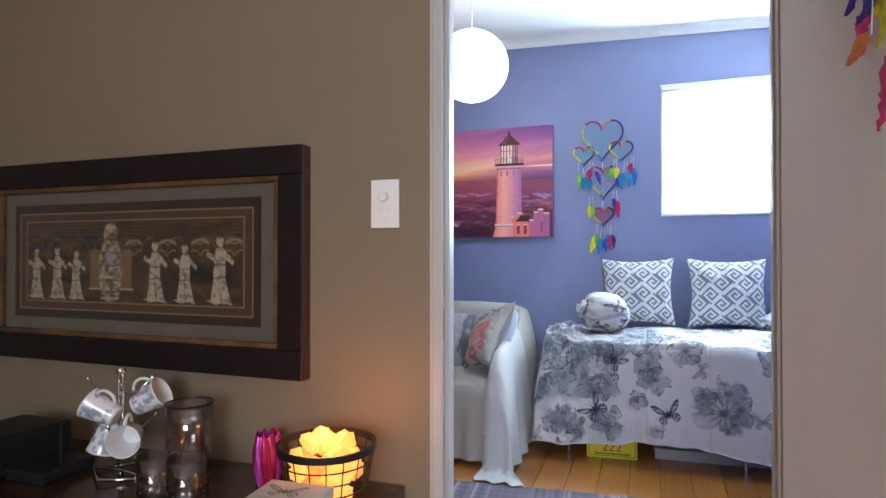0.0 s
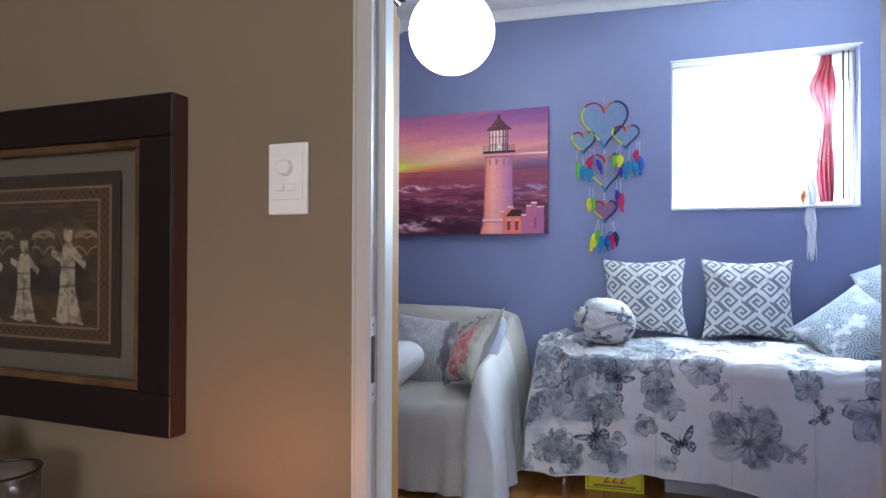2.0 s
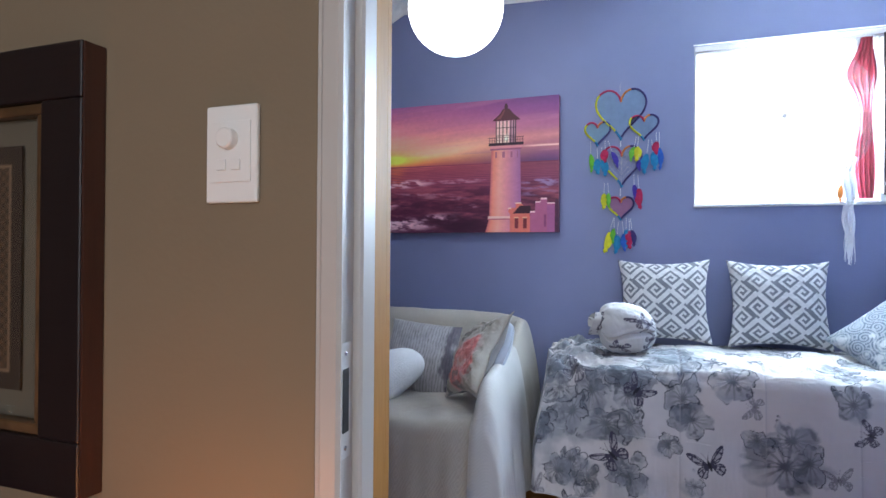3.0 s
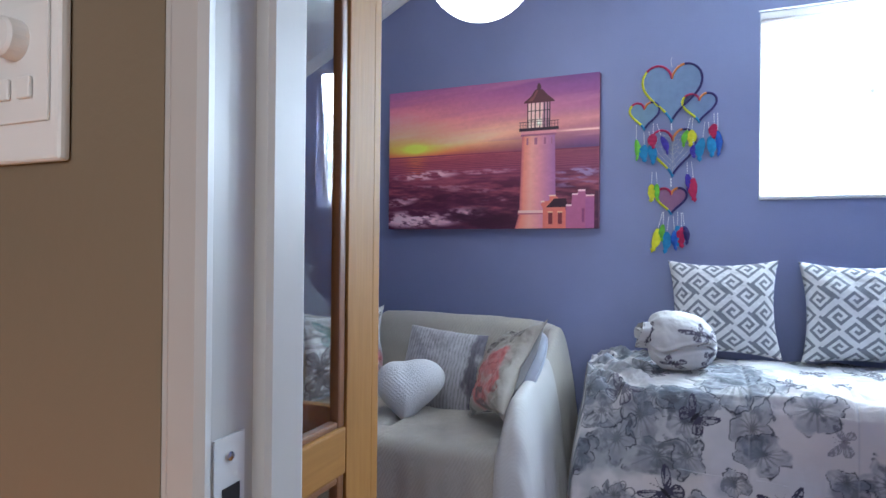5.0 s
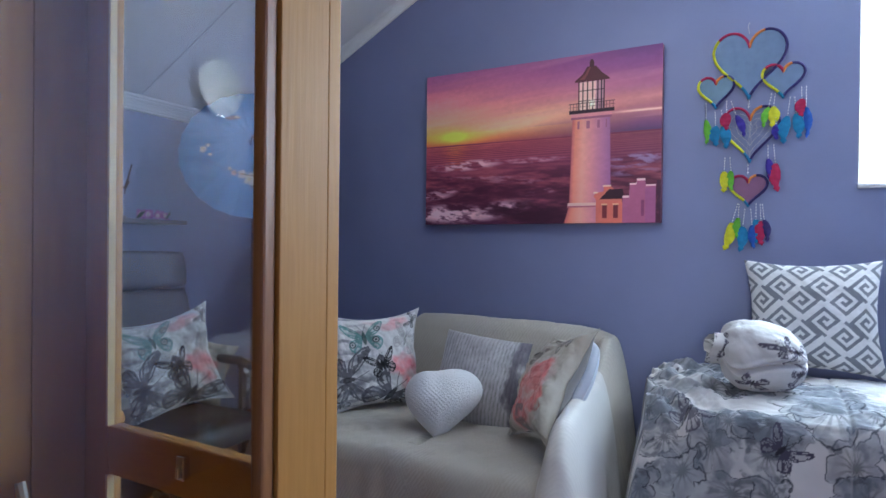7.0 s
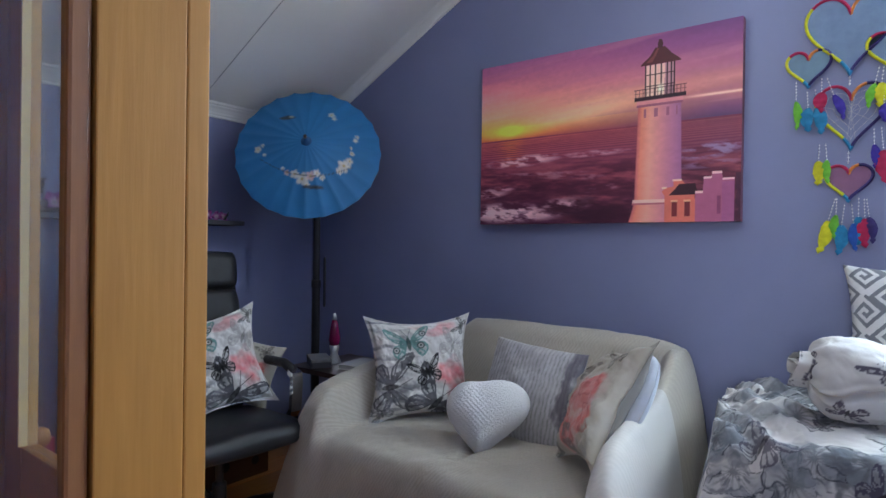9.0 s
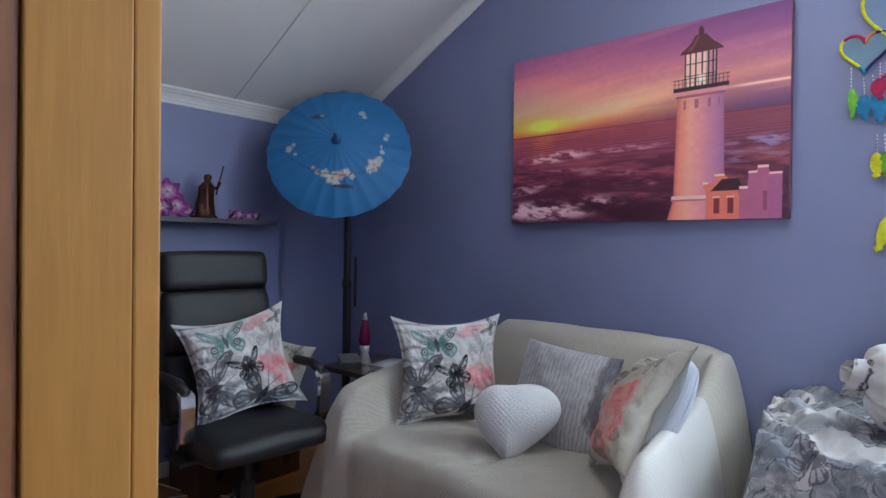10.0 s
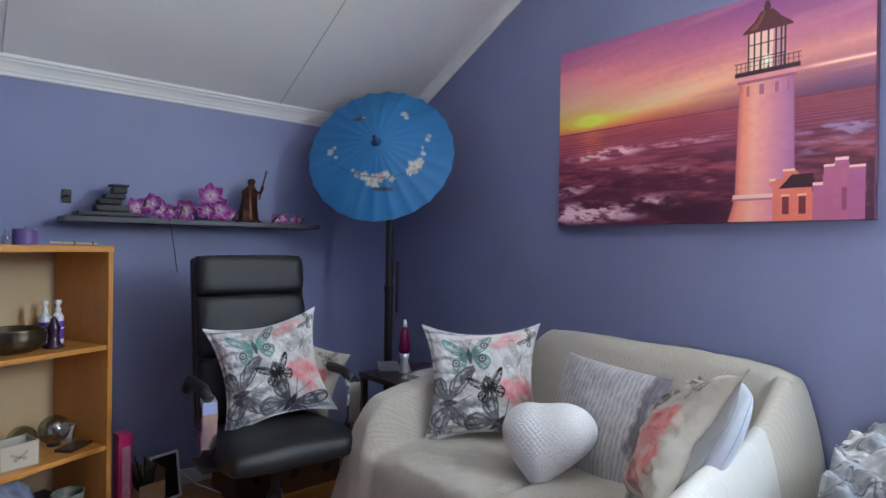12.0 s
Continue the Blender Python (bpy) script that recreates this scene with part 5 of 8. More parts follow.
def tapestry(nu=420, nv=170):
    """Woven scene: rows of standing pale forms under arches, with a patterned border."""
    u, v = np.meshgrid(np.linspace(0, 1, nu), np.linspace(0, 1, nv))
    C = np.ones(u.shape + (3,)) * np.array((0.075, 0.048, 0.026))
    C = mixc(C, (0.16, 0.10, 0.05), np.clip((fbm(u * 22, v * 12, 3) - 0.45) * 5, 0, 1) * 0.7)
    C = mixc(C, (0.025, 0.02, 0.022), np.clip((fbm(u * 9, v * 9, 13) - 0.5) * 7, 0, 1) * (v < 0.55) * 0.85)
    C = mixc(C, (0.03, 0.04, 0.07), np.clip((fbm(u * 12, v * 8, 23) - 0.52) * 7, 0, 1) * (v > 0.6) * 0.8)
    C = mixc(C, (0.17, 0.10, 0.05), (np.mod(v * 30, 1) < 0.4) * (v > 0.76) * (fbm(u * 7, v * 9, 5) > 0.45) * 0.7)
    for i in range(9):
        cx = 0.08 + i * 0.105
        r = np.hypot((u - cx) / 0.05, (v - 0.55) / 0.2)
        C = mixc(C, (0.25, 0.19, 0.10), soft(np.abs(r - 0.9) - 0.03, 0.08) * (v > 0.55) * 0.7)
    for cx, s in ((0.085, 0.9), (0.185, 0.92), (0.275, 0.86), (0.62, 1.0), (0.74, 0.95), (0.875, 1.08)):
        x, y = (u - cx) / s, (v - 0.12) / s
        body = inside(x, y, [(-0.034, 0.0), (-0.022, 0.22), (-0.020, 0.40), (-0.012, 0.47), (0.012, 0.47), (0.020, 0.40), (0.020, 0.22), (0.040, 0.0)])
        head = soft(np.hypot(x / 0.013, (y - 0.53) / 0.055) - 1, 0.4)
        armm = inside(x, y, [(0.01, 0.40), (0.045, 0.32), (0.05, 0.36), (0.015, 0.46)]) + inside(x, y, [(-0.01, 0.40), (-0.045, 0.44), (-0.048, 0.40), (-0.015, 0.35)])
        C = mixc(C, (0.46, 0.41, 0.33), np.clip(body + head + armm, 0, 1) * np.clip(fbm(u * 90, v * 34, 7) * 1.9 - 0.05, 0.25, 1))
        C = mixc(C, (0.06, 0.045, 0.04), body * (soft(np.abs(y - 0.33) - 0.006, 0.01) + soft(np.abs(y - 0.22 - 0.3 * x) - 0.006, 0.01) + soft(np.abs(x - 0.2 * (y - 0.2) ** 2) - 0.0012, 0.002) * (y < 0.25)) * 0.7)
        C = mixc(C, (0.05, 0.04, 0.04), soft(np.hypot(x / 0.014, (y - 0.585) / 0.03) - 1, 0.4) * 0.8)
        C = mixc(C, (0.42, 0.38, 0.29), soft(np.abs(y - 0.01 - 0.012 * np.sin(x * 120)) - 0.006, 0.01) * (np.abs(x) < 0.045))
    x, y = u - 0.43, v - 0.12
    big = soft(np.hypot(x / 0.055, (y - 0.30) / 0.33) - 1, 0.15) + soft(np.hypot(x / 0.03, (y - 0.66) / 0.10) - 1, 0.2)
    C = mixc(C, (0.44, 0.37, 0.29), np.clip(big, 0, 1) * np.clip(2.2 * fbm(u * 60, v * 26, 9) - 0.4, 0.1, 1))
    for k, yy in enumerate((0.08, 0.20, 0.34, 0.47, 0.60)):
        C = mixc(C, (0.05, 0.035, 0.04), np.clip(big, 0, 1) * soft(np.abs(y - yy - 3 * x * (x + 0.02) * (-1) ** k) - 0.007, 0.01) * 0.8)
    C = mixc(C, (0.32, 0.29, 0.42), np.clip(big, 0, 1) * soft(np.hypot(x / 0.022, (y - 0.42) / 0.09) - 0.8, 0.4) * 0.7)
    for cx in (0.53, 0.67, 0.80, 0.93):
        for k in range(-3, 4):
            xx, yy = u - cx, v - 0.60
            C = mixc(C, (0.34, 0.29, 0.20), soft(np.abs(yy - 0.05 * abs(k) * 0.6 - (0.10 - 0.02 * k * k) + 22 * (xx - 0.008 * k) ** 2 * (1 + abs(k))) - 0.007, 0.01) * (xx * k >= 0) * (np.abs(xx) < 0.035) * 0.75)
    for dx in (-0.07, 0.07):
        C = mixc(C, (0.26, 0.18, 0.10), inside(x - dx, y, [(-0.022, 0.1), (-0.02, 0.5), (0.02, 0.5), (0.022, 0.1)]) * 0.8)
        C = mixc(C, (0.42, 0.38, 0.30), soft(np.abs(y - 0.11) - 0.008, 0.01) * (np.abs(x - dx) < 0.028))
    C = mixc(C, (0.42, 0.38, 0.30), soft(np.abs(y - 0.02) - 0.008, 0.01) * (np.abs(x) < 0.04))
    C = mixc(C, (0.36, 0.34, 0.28), 1.0 * ((vnoise(u * 160, v * 80, 3) > 0.93) & (v < 0.2)))
    m = np.minimum(np.minimum(u * 2.57, (1 - u) * 2.57), np.minimum(v, 1 - v))
    b = m < 0.105
    pat = 0.5 + 0.5 * np.sin(u * 300) * np.sin(v * 120)
    C = np.where(b[..., None], np.array((0.125, 0.075, 0.042)) * (0.45 + 0.8 * pat)[..., None], C)
    for e in (0.012, 0.093):
        C = mixc(C, (0.30, 0.22, 0.15), soft(np.abs(m - e) - 0.006, 0.006))
    C = 1.5 * C ** 1.30 * np.array((1.0, 0.92, 0.88))
    return u, v, C


def framed_tapestry():
    x0, x1, z0, z1 = -1.995, -0.738, 0.842, 1.466
    t = thing("framed_tapestry", "brown woven scene behind glass in a dark gilt-edged frame", "wall art", at=((x0 + x1) / 2, 0, z0))
    w, h = (x1 - x0) / 2, z1 - z0
    dark, side, gilt = DARKFRAME, REDWOOD, GILT
    b = 0.078
    for nm, lo, hi in (("frame_rail", (-w, -0.036, 0), (w, -0.001, b)), ("frame_rail", (-w, -0.036, h - b), (w, -0.001, h)), ("frame_stile", (-w, -0.0358, b), (-w + b, -0.001, h - b)), ("frame_stile", (w - b, -0.0358, b), (w, -0.001, h - b))):
        part(nm, boxes((lo, hi), bevel=0.004, seg=3), dark, t)
    e = 0.004
    # Side strips in a redder brown than the frame's front.
    for nm, lo, hi in (("outer_edge", (w + 0.0005, -0.034, 0.002), (w + e, -0.001, h - 0.002)), ("outer_edge", (-w - e, -0.034, 0.002), (-w - 0.0005, -0.001, h - 0.002))):
        part(nm, boxes((lo, hi), bevel=0.0015), side, t, "reddish frame edge")
    i0, i1 = b + 0.0005, b + 0.016
    for lo, hi in (((-w + i0, -0.030, i0), (w - i0, -0.010, i1)), ((-w + i0, -0.030, h - i1), (w - i0, -0.010, h - i0)), ((-w + i0, -0.0298, i1), (-w + i1, -0.010, h - i1)), ((w - i1, -0.0298, i1), (w - i0, -0.010, h - i1))):
        part("gilt_slip", boxes((lo, hi), bevel=0.004), gilt, t, "rubbed gilt inner slip")
    part("backing_mat", boxes(((-w + b, -0.006, b), (w - b, -0.002, h - b))), paint_mat("greygreen_mat", (0.185, 0.150, 0.110), scale=6, amount=0.15, rough=0.85), t, "grey-green backing mat")
    cx0, cx1, cz0, cz1 = -1.832 - (x0 + x1) / 2, -0.906 - (x0 + x1) / 2, 0.998 - z0, 1.308 - z0
    part("cloth_edge", boxes(((cx0 - 0.022, -0.0125, cz0 - 0.024), (cx1 + 0.020, -0.0105, cz1 + 0.026)), bevel=0.0008), paint_mat("dark_brown_cloth", (0.05, 0.028, 0.02), scale=40, amount=0.3, rough=0.95), t, "dark brown cloth border")
    u, v, C = tapestry()
    link("woven_scene", grid_mesh("woven", cx0 + u * (cx1 - cx0), u * 0 - 0.0132 + 0.0006 * np.sin(u * 40), cz0 + v * (cz1 - cz0), C), CLOTHPAINT, t, "woven scene in browns with pale forms")
    part("glass", boxes(((-w + b + 0.001, -0.0200, b + 0.001), (w - b - 0.001, -0.0185, h - b - 0.001))), GLASS, t)


DARKFRAME = wood("near_black_frame_wood", (0.010, 0.004, 0.005), (0.005, 0.002, 0.003), 0.45, axis=0, scale=5, coat=0.12)
REDWOOD = wood("red_brown_wood", (0.065, 0.022, 0.013), (0.025, 0.009, 0.007), 0.35, axis=2, scale=8)
GILT = material("rubbed_gilt", (0.20, 0.11, 0.05), 0.4, 0.35, scale=14, amount=0.6)
framed_tapestry()


def dimmer():
    t = thing("light_switch", "white dimmer switch plate with two buttons on the tan wall", "switch", at=(-0.5125, 0, 1.303))
    part("surround", boxes(((-0.039, -0.009, -0.0615), (0.039, -0.0005, 0.0615)), bevel=0.004, seg=3), PLASTIC, t)
    part("inner_plate", boxes(((-0.031, -0.0115, -0.036), (0.031, -0.0092, 0.041)), bevel=0.001), PLASTIC, t)
    bm = lathed([(0.0135, 0), (0.0130, 0.010), (0.011, 0.012), (0.0, 0.012)], 32, pose(0, -0.0116, 0.018, 90, 0, 0))
    part("dimmer_knob", bm, PLASTIC, t, smooth=False)
    for x in (-0.011, 0.011):
        part("push_button", boxes(((x - 0.0065, -0.0145, -0.021), (x + 0.0065, -0.0117, -0.007)), bevel=0.0025, seg=3), PLASTIC, t)


dimmer()

SIDE = wood("dark_sideboard_wood", (0.05, 0.022, 0.013), (0.022, 0.01, 0.006), 0.22, axis=0, scale=4, coat=0.6)


def sideboard():
    t = thing("sideboard", "dark polished sideboard under the framed tapestry", "sideboard")
    part("top", boxes(((-2.35, -0.52, 0.565), (-0.455, -0.012, 0.60)), bevel=0.006, seg=3), SIDE, t)
    part("carcass", boxes(((-2.31, -0.49, 0.09), (-0.49, -0.015, 0.5645)), bevel=0.003), SIDE, t)
    for i in range(3):
        x = -2.29 + i * 0.602
        d = part("door", boxes(((x, -0.508, 0.11), (x + 0.585, -0.4905, 0.55)), bevel=0.004), SIDE, t)
        part("handle", lathed([(0.006, 0), (0.006, 0.01), (0.014, 0.016), (0.012, 0.024), (0, 0.027)], 20, pose(x + 0.53, -0.5085, 0.36, 90, 0, 0)), CHROME, d)
    for x in (-2.27, -0.53):
        for y in (-0.46, -0.05):
            part("foot", lathed([(0.02, 0), (0.028, 0.089)], 16, pose(x, y, 0)), SIDE, t)


sideboard()


def mug(at, axis, ear, style, seed):
    t = thing("mug", "white mug with a blue-grey print, hanging from a chrome tree", "mug", "mugs on the tree")
    z = Vector(axis).normalized()
    x = (Vector(ear) - z * z.dot(Vector(ear))).normalized()
    t.matrix_world = Matrix.Translation(at) @ Matrix((x, z.cross(x), z)).transposed().to_4x4() @ Matrix.Scale(0.95, 4)
    n, k = 48, 60
    prof = [(0.0, 0.0), (0.024, 0.0), (0.027, 0.003), (0.032, 0.03), (0.038, 0.065), (0.043, 0.086), (0.0415, 0.086), (0.036, 0.064), (0.030, 0.03), (0.025, 0.007), (0.0, 0.006)]
    p = np.array(prof)
    d = np.concatenate([[0], np.cumsum(np.hypot(*np.diff(p, axis=0).T))])
    s = np.linspace(0, d[-1], k)
    r, z = np.interp(s, d, p[:, 0]), np.interp(s, d, p[:, 1])
    th = np.linspace(0, 2 * math.pi, n)
    T, R = np.meshgrid(th, r)
    Zz = z[:, None] + 0 * T
    C = np.ones(T.shape + (3,)) * np.array((0.72, 0.71, 0.70))
    outer = (np.arange(k) < k * 0.48)[:, None]
    pr = np.clip((fbm(T * 2.6, Zz * 60, seed) - 0.47) * 14, 0, 1) * outer * (Zz > 0.01) * (style > 0)
    C = mixc(C, (0.20, 0.22, 0.34), pr * 0.8)
    link("cup", grid_mesh("cup", R * np.cos(T), R * np.sin(T), Zz, C), PORCELAIN, t, smooth=True)
    bm = tube(bmesh.new(), [(0.034 + 0.026 * math.sin(a), 0, 0.045 + 0.027 * math.cos(a)) for a in np.linspace(0.15, math.pi - 0.1, 16)], 0.0042, 10)
    part("handle", bm, MILK, t, smooth=True)
    return t


PORCELAIN = material("printed_porcelain", (1, 1, 1), 0.15, attr=True, coat=0.5)
MILK = material("white_porcelain", (0.72, 0.71, 0.70), 0.15, coat=0.5)


def mug_tree():
    t = thing("mug_tree", "chrome wire mug tree on the dark sideboard", "mug stand", at=(-1.175, -0.2, 0.6))
    for x in (-0.007, 0.007):
        part("pole", tube(bmesh.new(), [(x, 0, 0.0), (x, 0, 0.262)], 0.003, 10), CHROME, t, smooth=True)
    part("finial", lathed([(0, -0.013), (0.009, -0.009), (0.013, 0), (0.009, 0.009), (0, 0.013)], 20, pose(0, 0, 0.272)), CHROME, t, smooth=True)
    part("base", tube(bmesh.new(), [(-0.10, 0, 0.006), (0, -0.065, 0.012), (0.10, 0, 0.006), (0, 0.065, 0.012)], 0.004, 10, True), CHROME, t, smooth=True)
    part("base_bar", tube(bmesh.new(), [(-0.10, 0, 0.006), (0, 0, 0.016), (0.10, 0, 0.006)], 0.003, 8), CHROME, t, smooth=True)
    for a, z in ((15, 0.21), (135, 0.215), (200, 0.205), (320, 0.205), (60, 0.10), (190, 0.10), (300, 0.105)):
        c, s = math.cos(radians(a)), math.sin(radians(a))
        g = part("arm", tube(bmesh.new(), [(0, 0, z), (0.045 * c, 0.045 * s, z + 0.012), (0.085 * c, 0.085 * s, z + 0.045)], 0.0028, 8), CHROME, t, smooth=True)
        part("tip", lathed([(0, -0.006), (0.005, -0.004), (0.0062, 0), (0.005, 0.004), (0, 0.006)], 12, pose(0.085 * c, 0.085 * s, z + 0.047)), CHROME, g, smooth=True)


mug_tree()
mug((-1.160, -0.225, 0.760), (-0.80, -0.28, 0.45), (0.3, -0.2, 0.9), 1, 3)
mug((-1.222, -0.185, 0.735), (-0.22, -0.15, -0.95), (-0.8, 0.3, 0.1), 1, 11)
mug((-1.142, -0.190, 0.712), (0.50, -0.85, 0.02), (0.0, 0.0, 1.0), 0, 13)
mug((-1.148, -0.180, 0.778), (0.72, 0.26, 0.42), (-0.3, -0.2, 0.9), 1, 7)
JARGLASS = clear("clear_jar_glass", (0.88, 0.86, 0.86), 0.08, tint=0.10)
for nm, lab, at, prof in (("glass_jar", "tall clear glass jar with dark rim", (-0.998, -0.15, 0.6), [(0.0, 0.0), (0.050, 0.0), (0.055, 0.006), (0.056, 0.12), (0.058, 0.19), (0.055, 0.19), (0.053, 0.12), (0.051, 0.010), (0.0, 0.008)]),
                          ("tumbler", "clear cut glass tumbler", (-0.968, -0.29, 0.6), [(0.0, 0.0), (0.034, 0.0), (0.037, 0.004), (0.042, 0.108), (0.040, 0.108), (0.035, 0.008), (0.0, 0.008)]),
                          ("tumbler", "clear cut glass tumbler", (-0.880, -0.285, 0.6), [(0.0, 0.0), (0.034, 0.0), (0.037, 0.004), (0.042, 0.108), (0.040, 0.108), (0.035, 0.008), (0.0, 0.008)])):
    t = thing(nm, lab + ", on the dark sideboard", "glassware", "tumblers" if nm == "tumbler" else "", at=at)
    bm = lathed(prof, 36)
    part("glass", bm, JARGLASS, t, smooth=True)
    if nm == "glass_jar":
        part("rim", tube(bmesh.new(), [(0.0575 * math.cos(a), 0.0575 * math.sin(a), 0.193) for a in np.linspace(0, 2 * math.pi, 41)[:-1]], 0.0025, 8, True), BLACK, t, "dark jar rim")
    else:
        bm = bmesh.new()
        for i in range(10):
            for j in range(4):
                a = i * 0.628 + j * 0.31
                r = 0.0385 + 0.0010 * j
                bmesh.ops.create_icosphere(bm, subdivisions=1, radius=0.0035, matrix=pose(r * math.cos(a), r * math.sin(a), 0.018 + 0.016 * j))
        part("cut_pattern", bm, JARGLASS, t, "raised cut dots")


def foil_cup():
    t = thing("candle_cup", "crinkled red and pink foil candle cup on the dark sideboard", "candle holder", at=(-0.783, -0.115, 0.6))
    t.scale = (0.76, 0.76, 1.0)
    n, k = 96, 24
    T, V = np.meshgrid(np.linspace(0, 2 * math.pi, n), np.linspace(0, 1, k))
    R = (0.034 + 0.010 * np.sin(V * 3.0)) * (1 + 0.09 * np.sin(T * 9) + 0.05 * np.sin(T * 23 + V * 9))
    Z = V * 0.128 + 0.006 * np.sin(T * 8) * V ** 4
    C = np.ones(T.shape + (3,)) * np.array((0.42, 0.02, 0.09))
    C = mixc(C, (0.50, 0.06, 0.38), np.clip(np.sin(T * 3 + 1) * 2, 0, 1))
    link("wall", grid_mesh("foil", R * np.cos(T), R * np.sin(T), Z, C), material("red_foil", (1, 1, 1), 0.28, 0.5, attr=True), t, smooth=True)
    part("base", lathed([(0.0, 0.0), (0.034, 0.0), (0.033, 0.006), (0.0, 0.006)], 24), RED, t)


foil_cup()


def salt_lamp():
    cx, cy = -0.560, -0.205
    t = thing("salt_lamp", "glowing orange salt rocks in a black wire basket", "lamp", at=(cx, cy, 0.6))

    def rad(z):
        return 0.072 + 0.036 * (z / 0.16) ** 0.8
    for i, z in enumerate((0.004, 0.036, 0.064, 0.092, 0.120)):
        part("hoop", tube(bmesh.new(), [(rad(z) * math.cos(a), rad(z) * math.sin(a), z) for a in np.linspace(0, 2 * math.pi, 49)[:-1]], 0.0017, 6, True), BLACK, t)
    for i in range(18):
        a = i * math.pi / 9
        part("upright", tube(bmesh.new(), [(rad(z) * math.cos(a), rad(z) * math.sin(a), z) for z in (0.004, 0.04, 0.08, 0.12, 0.150)], 0.0015, 6), BLACK, t)
    bm = bmesh.new()
    n = 64
    for r0, r1, z0, z1 in ((0.104, 0.1085, 0.142, 0.158),):
        a = [[bm.verts.new((r * math.cos(2 * math.pi * i / n), r * math.sin(2 * math.pi * i / n), z)) for i in range(n)] for r, z in ((r0, z0), (r1, z0), (r1 + 0.001, z1), (r0, z1))]
        for p, q in zip(a, a[1:] + a[:1]):
            for i in range(n):
                bm.faces.new((p[i], p[(i + 1) % n], q[(i + 1) % n], q[i]))
    part("rim", bm, BLACK, t, "black metal rim band")
    rnd = random.Random(4)
    for i in range(64):
        z = 0.02 + 0.145 * (i / 64)
        r = (rad(z) - 0.030) * math.sqrt(rnd.random()) * (1 if z < 0.13 else 0.75)
        a = rnd.uniform(0, 6.3)
        s = rnd.uniform(0.020, 0.032)
        bm = bmesh.new()
        bmesh.ops.create_icosphere(bm, subdivisions=1, radius=s)
        for v in bm.verts:
            v.co *= rnd.uniform(0.75, 1.15)
        ob = part("salt_rock", bm, SALT, t)
        ob.matrix_basis = pose(r * math.cos(a), r * math.sin(a), z, rnd.uniform(0, 180), rnd.uniform(0, 180), 0) @ Matrix.Diagonal((1, 0.8, 0.7, 1))
    lamp = new("salt_lamp_light", bpy.data.lights.new("salt_lamp_light", "POINT"))
    lamp.data.energy, lamp.data.color, lamp.data.shadow_soft_size = 1.2, (1.0, 0.36, 0.10), 0.05
    lamp.location = (cx, cy, 0.6 + 0.185)


def salt_material():
    m = bpy.data.materials.new("glowing_salt")
    m.use_nodes = True
    n, l = m.node_tree.nodes, m.node_tree.links
    b = n["Principled BSDF"]
    b.inputs["Base Color"].default_value = (0.7, 0.25, 0.08, 1)
    b.inputs["Roughness"].default_value = 0.35
    info, tc, nz, ad, cr = n.new("ShaderNodeObjectInfo"), n.new("ShaderNodeTexCoord"), n.new("ShaderNodeTexNoise"), n.new("ShaderNodeMath"), n.new("ShaderNodeValToRGB")
    nz.inputs["Scale"].default_value = 30
    l.new(tc.outputs["Object"], nz.inputs["Vector"])
    ad.operation = "ADD"
    l.new(info.outputs["Random"], ad.inputs[0])
    l.new(nz.outputs[0], ad.inputs[1])
    l.new(ad.outputs[0], cr.inputs[0])
    cr.color_ramp.elements[0].position, cr.color_ramp.elements[0].color = 0.3, (0.90, 0.10, 0.008, 1)
    cr.color_ramp.elements[1].position, cr.color_ramp.elements[1].color = 1.3, (1.0, 0.40, 0.06, 1)
    l.new(cr.outputs[0], b.inputs["Emission Color"])
    b.inputs["Emission Strength"].default_value = 1.05
    return m


SALT = salt_material()
salt_lamp()


def butterfly_box():
    t = thing("trinket_box", "small weathered white box with a grey butterfly on its lid", "box", at=(-0.548, -0.375, 0.6), rz=4)
    t.scale = (0.80, 0.8, 0.82)
    n = 110
    u, v = np.meshgrid(np.linspace(0, 1, n), np.linspace(0, 1, n))
    C = np.ones(u.shape + (3,)) * np.array((0.46, 0.42, 0.36))
    C = mixc(C, (0.30, 0.29, 0.26), np.clip((fbm(u * 4, v * 12, 2) - 0.45) * 4, 0, 1) * 0.6)
    C = butterfly(C, u, v, 0.42, 0.55, 0.30, 0.1, (0.10, 0.10, 0.12), 0.9)
    link("lid_print", grid_mesh("lid_print", -0.085 + u * 0.17, -0.055 + v * 0.13, u * 0 + 0.1305, C), CLOTHPAINT, t, "weathered lid with a grey butterfly")
    part("lid", boxes(((-0.088, -0.058, 0.104), (0.088, 0.078, 0.130)), bevel=0.002), CREAMWOOD, t)
    part("body", boxes(((-0.083, -0.053, 0.0), (0.083, 0.073, 0.103)), bevel=0.002), CREAMWOOD, t)


CREAMWOOD = material("cream_painted_wood", (0.46, 0.42, 0.35), 0.6, scale=14, amount=0.25)
butterfly_box()


def coffee_corner():
    t = thing("coffee_machine", "low black coffee machine with a drip tray, on the dark sideboard", "appliance", at=(-1.47, -0.25, 0.6))
    part("body", boxes(((-0.16, -0.10, 0.0), (0.04, 0.12, 0.105)), bevel=0.02, seg=4), BLACK, t)
    part("drip_tray", boxes(((0.041, -0.07, 0.0), (0.17, 0.08, 0.03)), bevel=0.006), BLACK, t)
    part("spout", tube(bmesh.new(), [(0.147, 0, 0.03), (0.147, 0, 0.137)], 0.004, 8), BLACK, t)
    part("button", lathed([(0.012, 0), (0.012, 0.006), (0, 0.008)], 20, pose(-0.12, -0.05, 0.1045)), RED, t, "red round button")


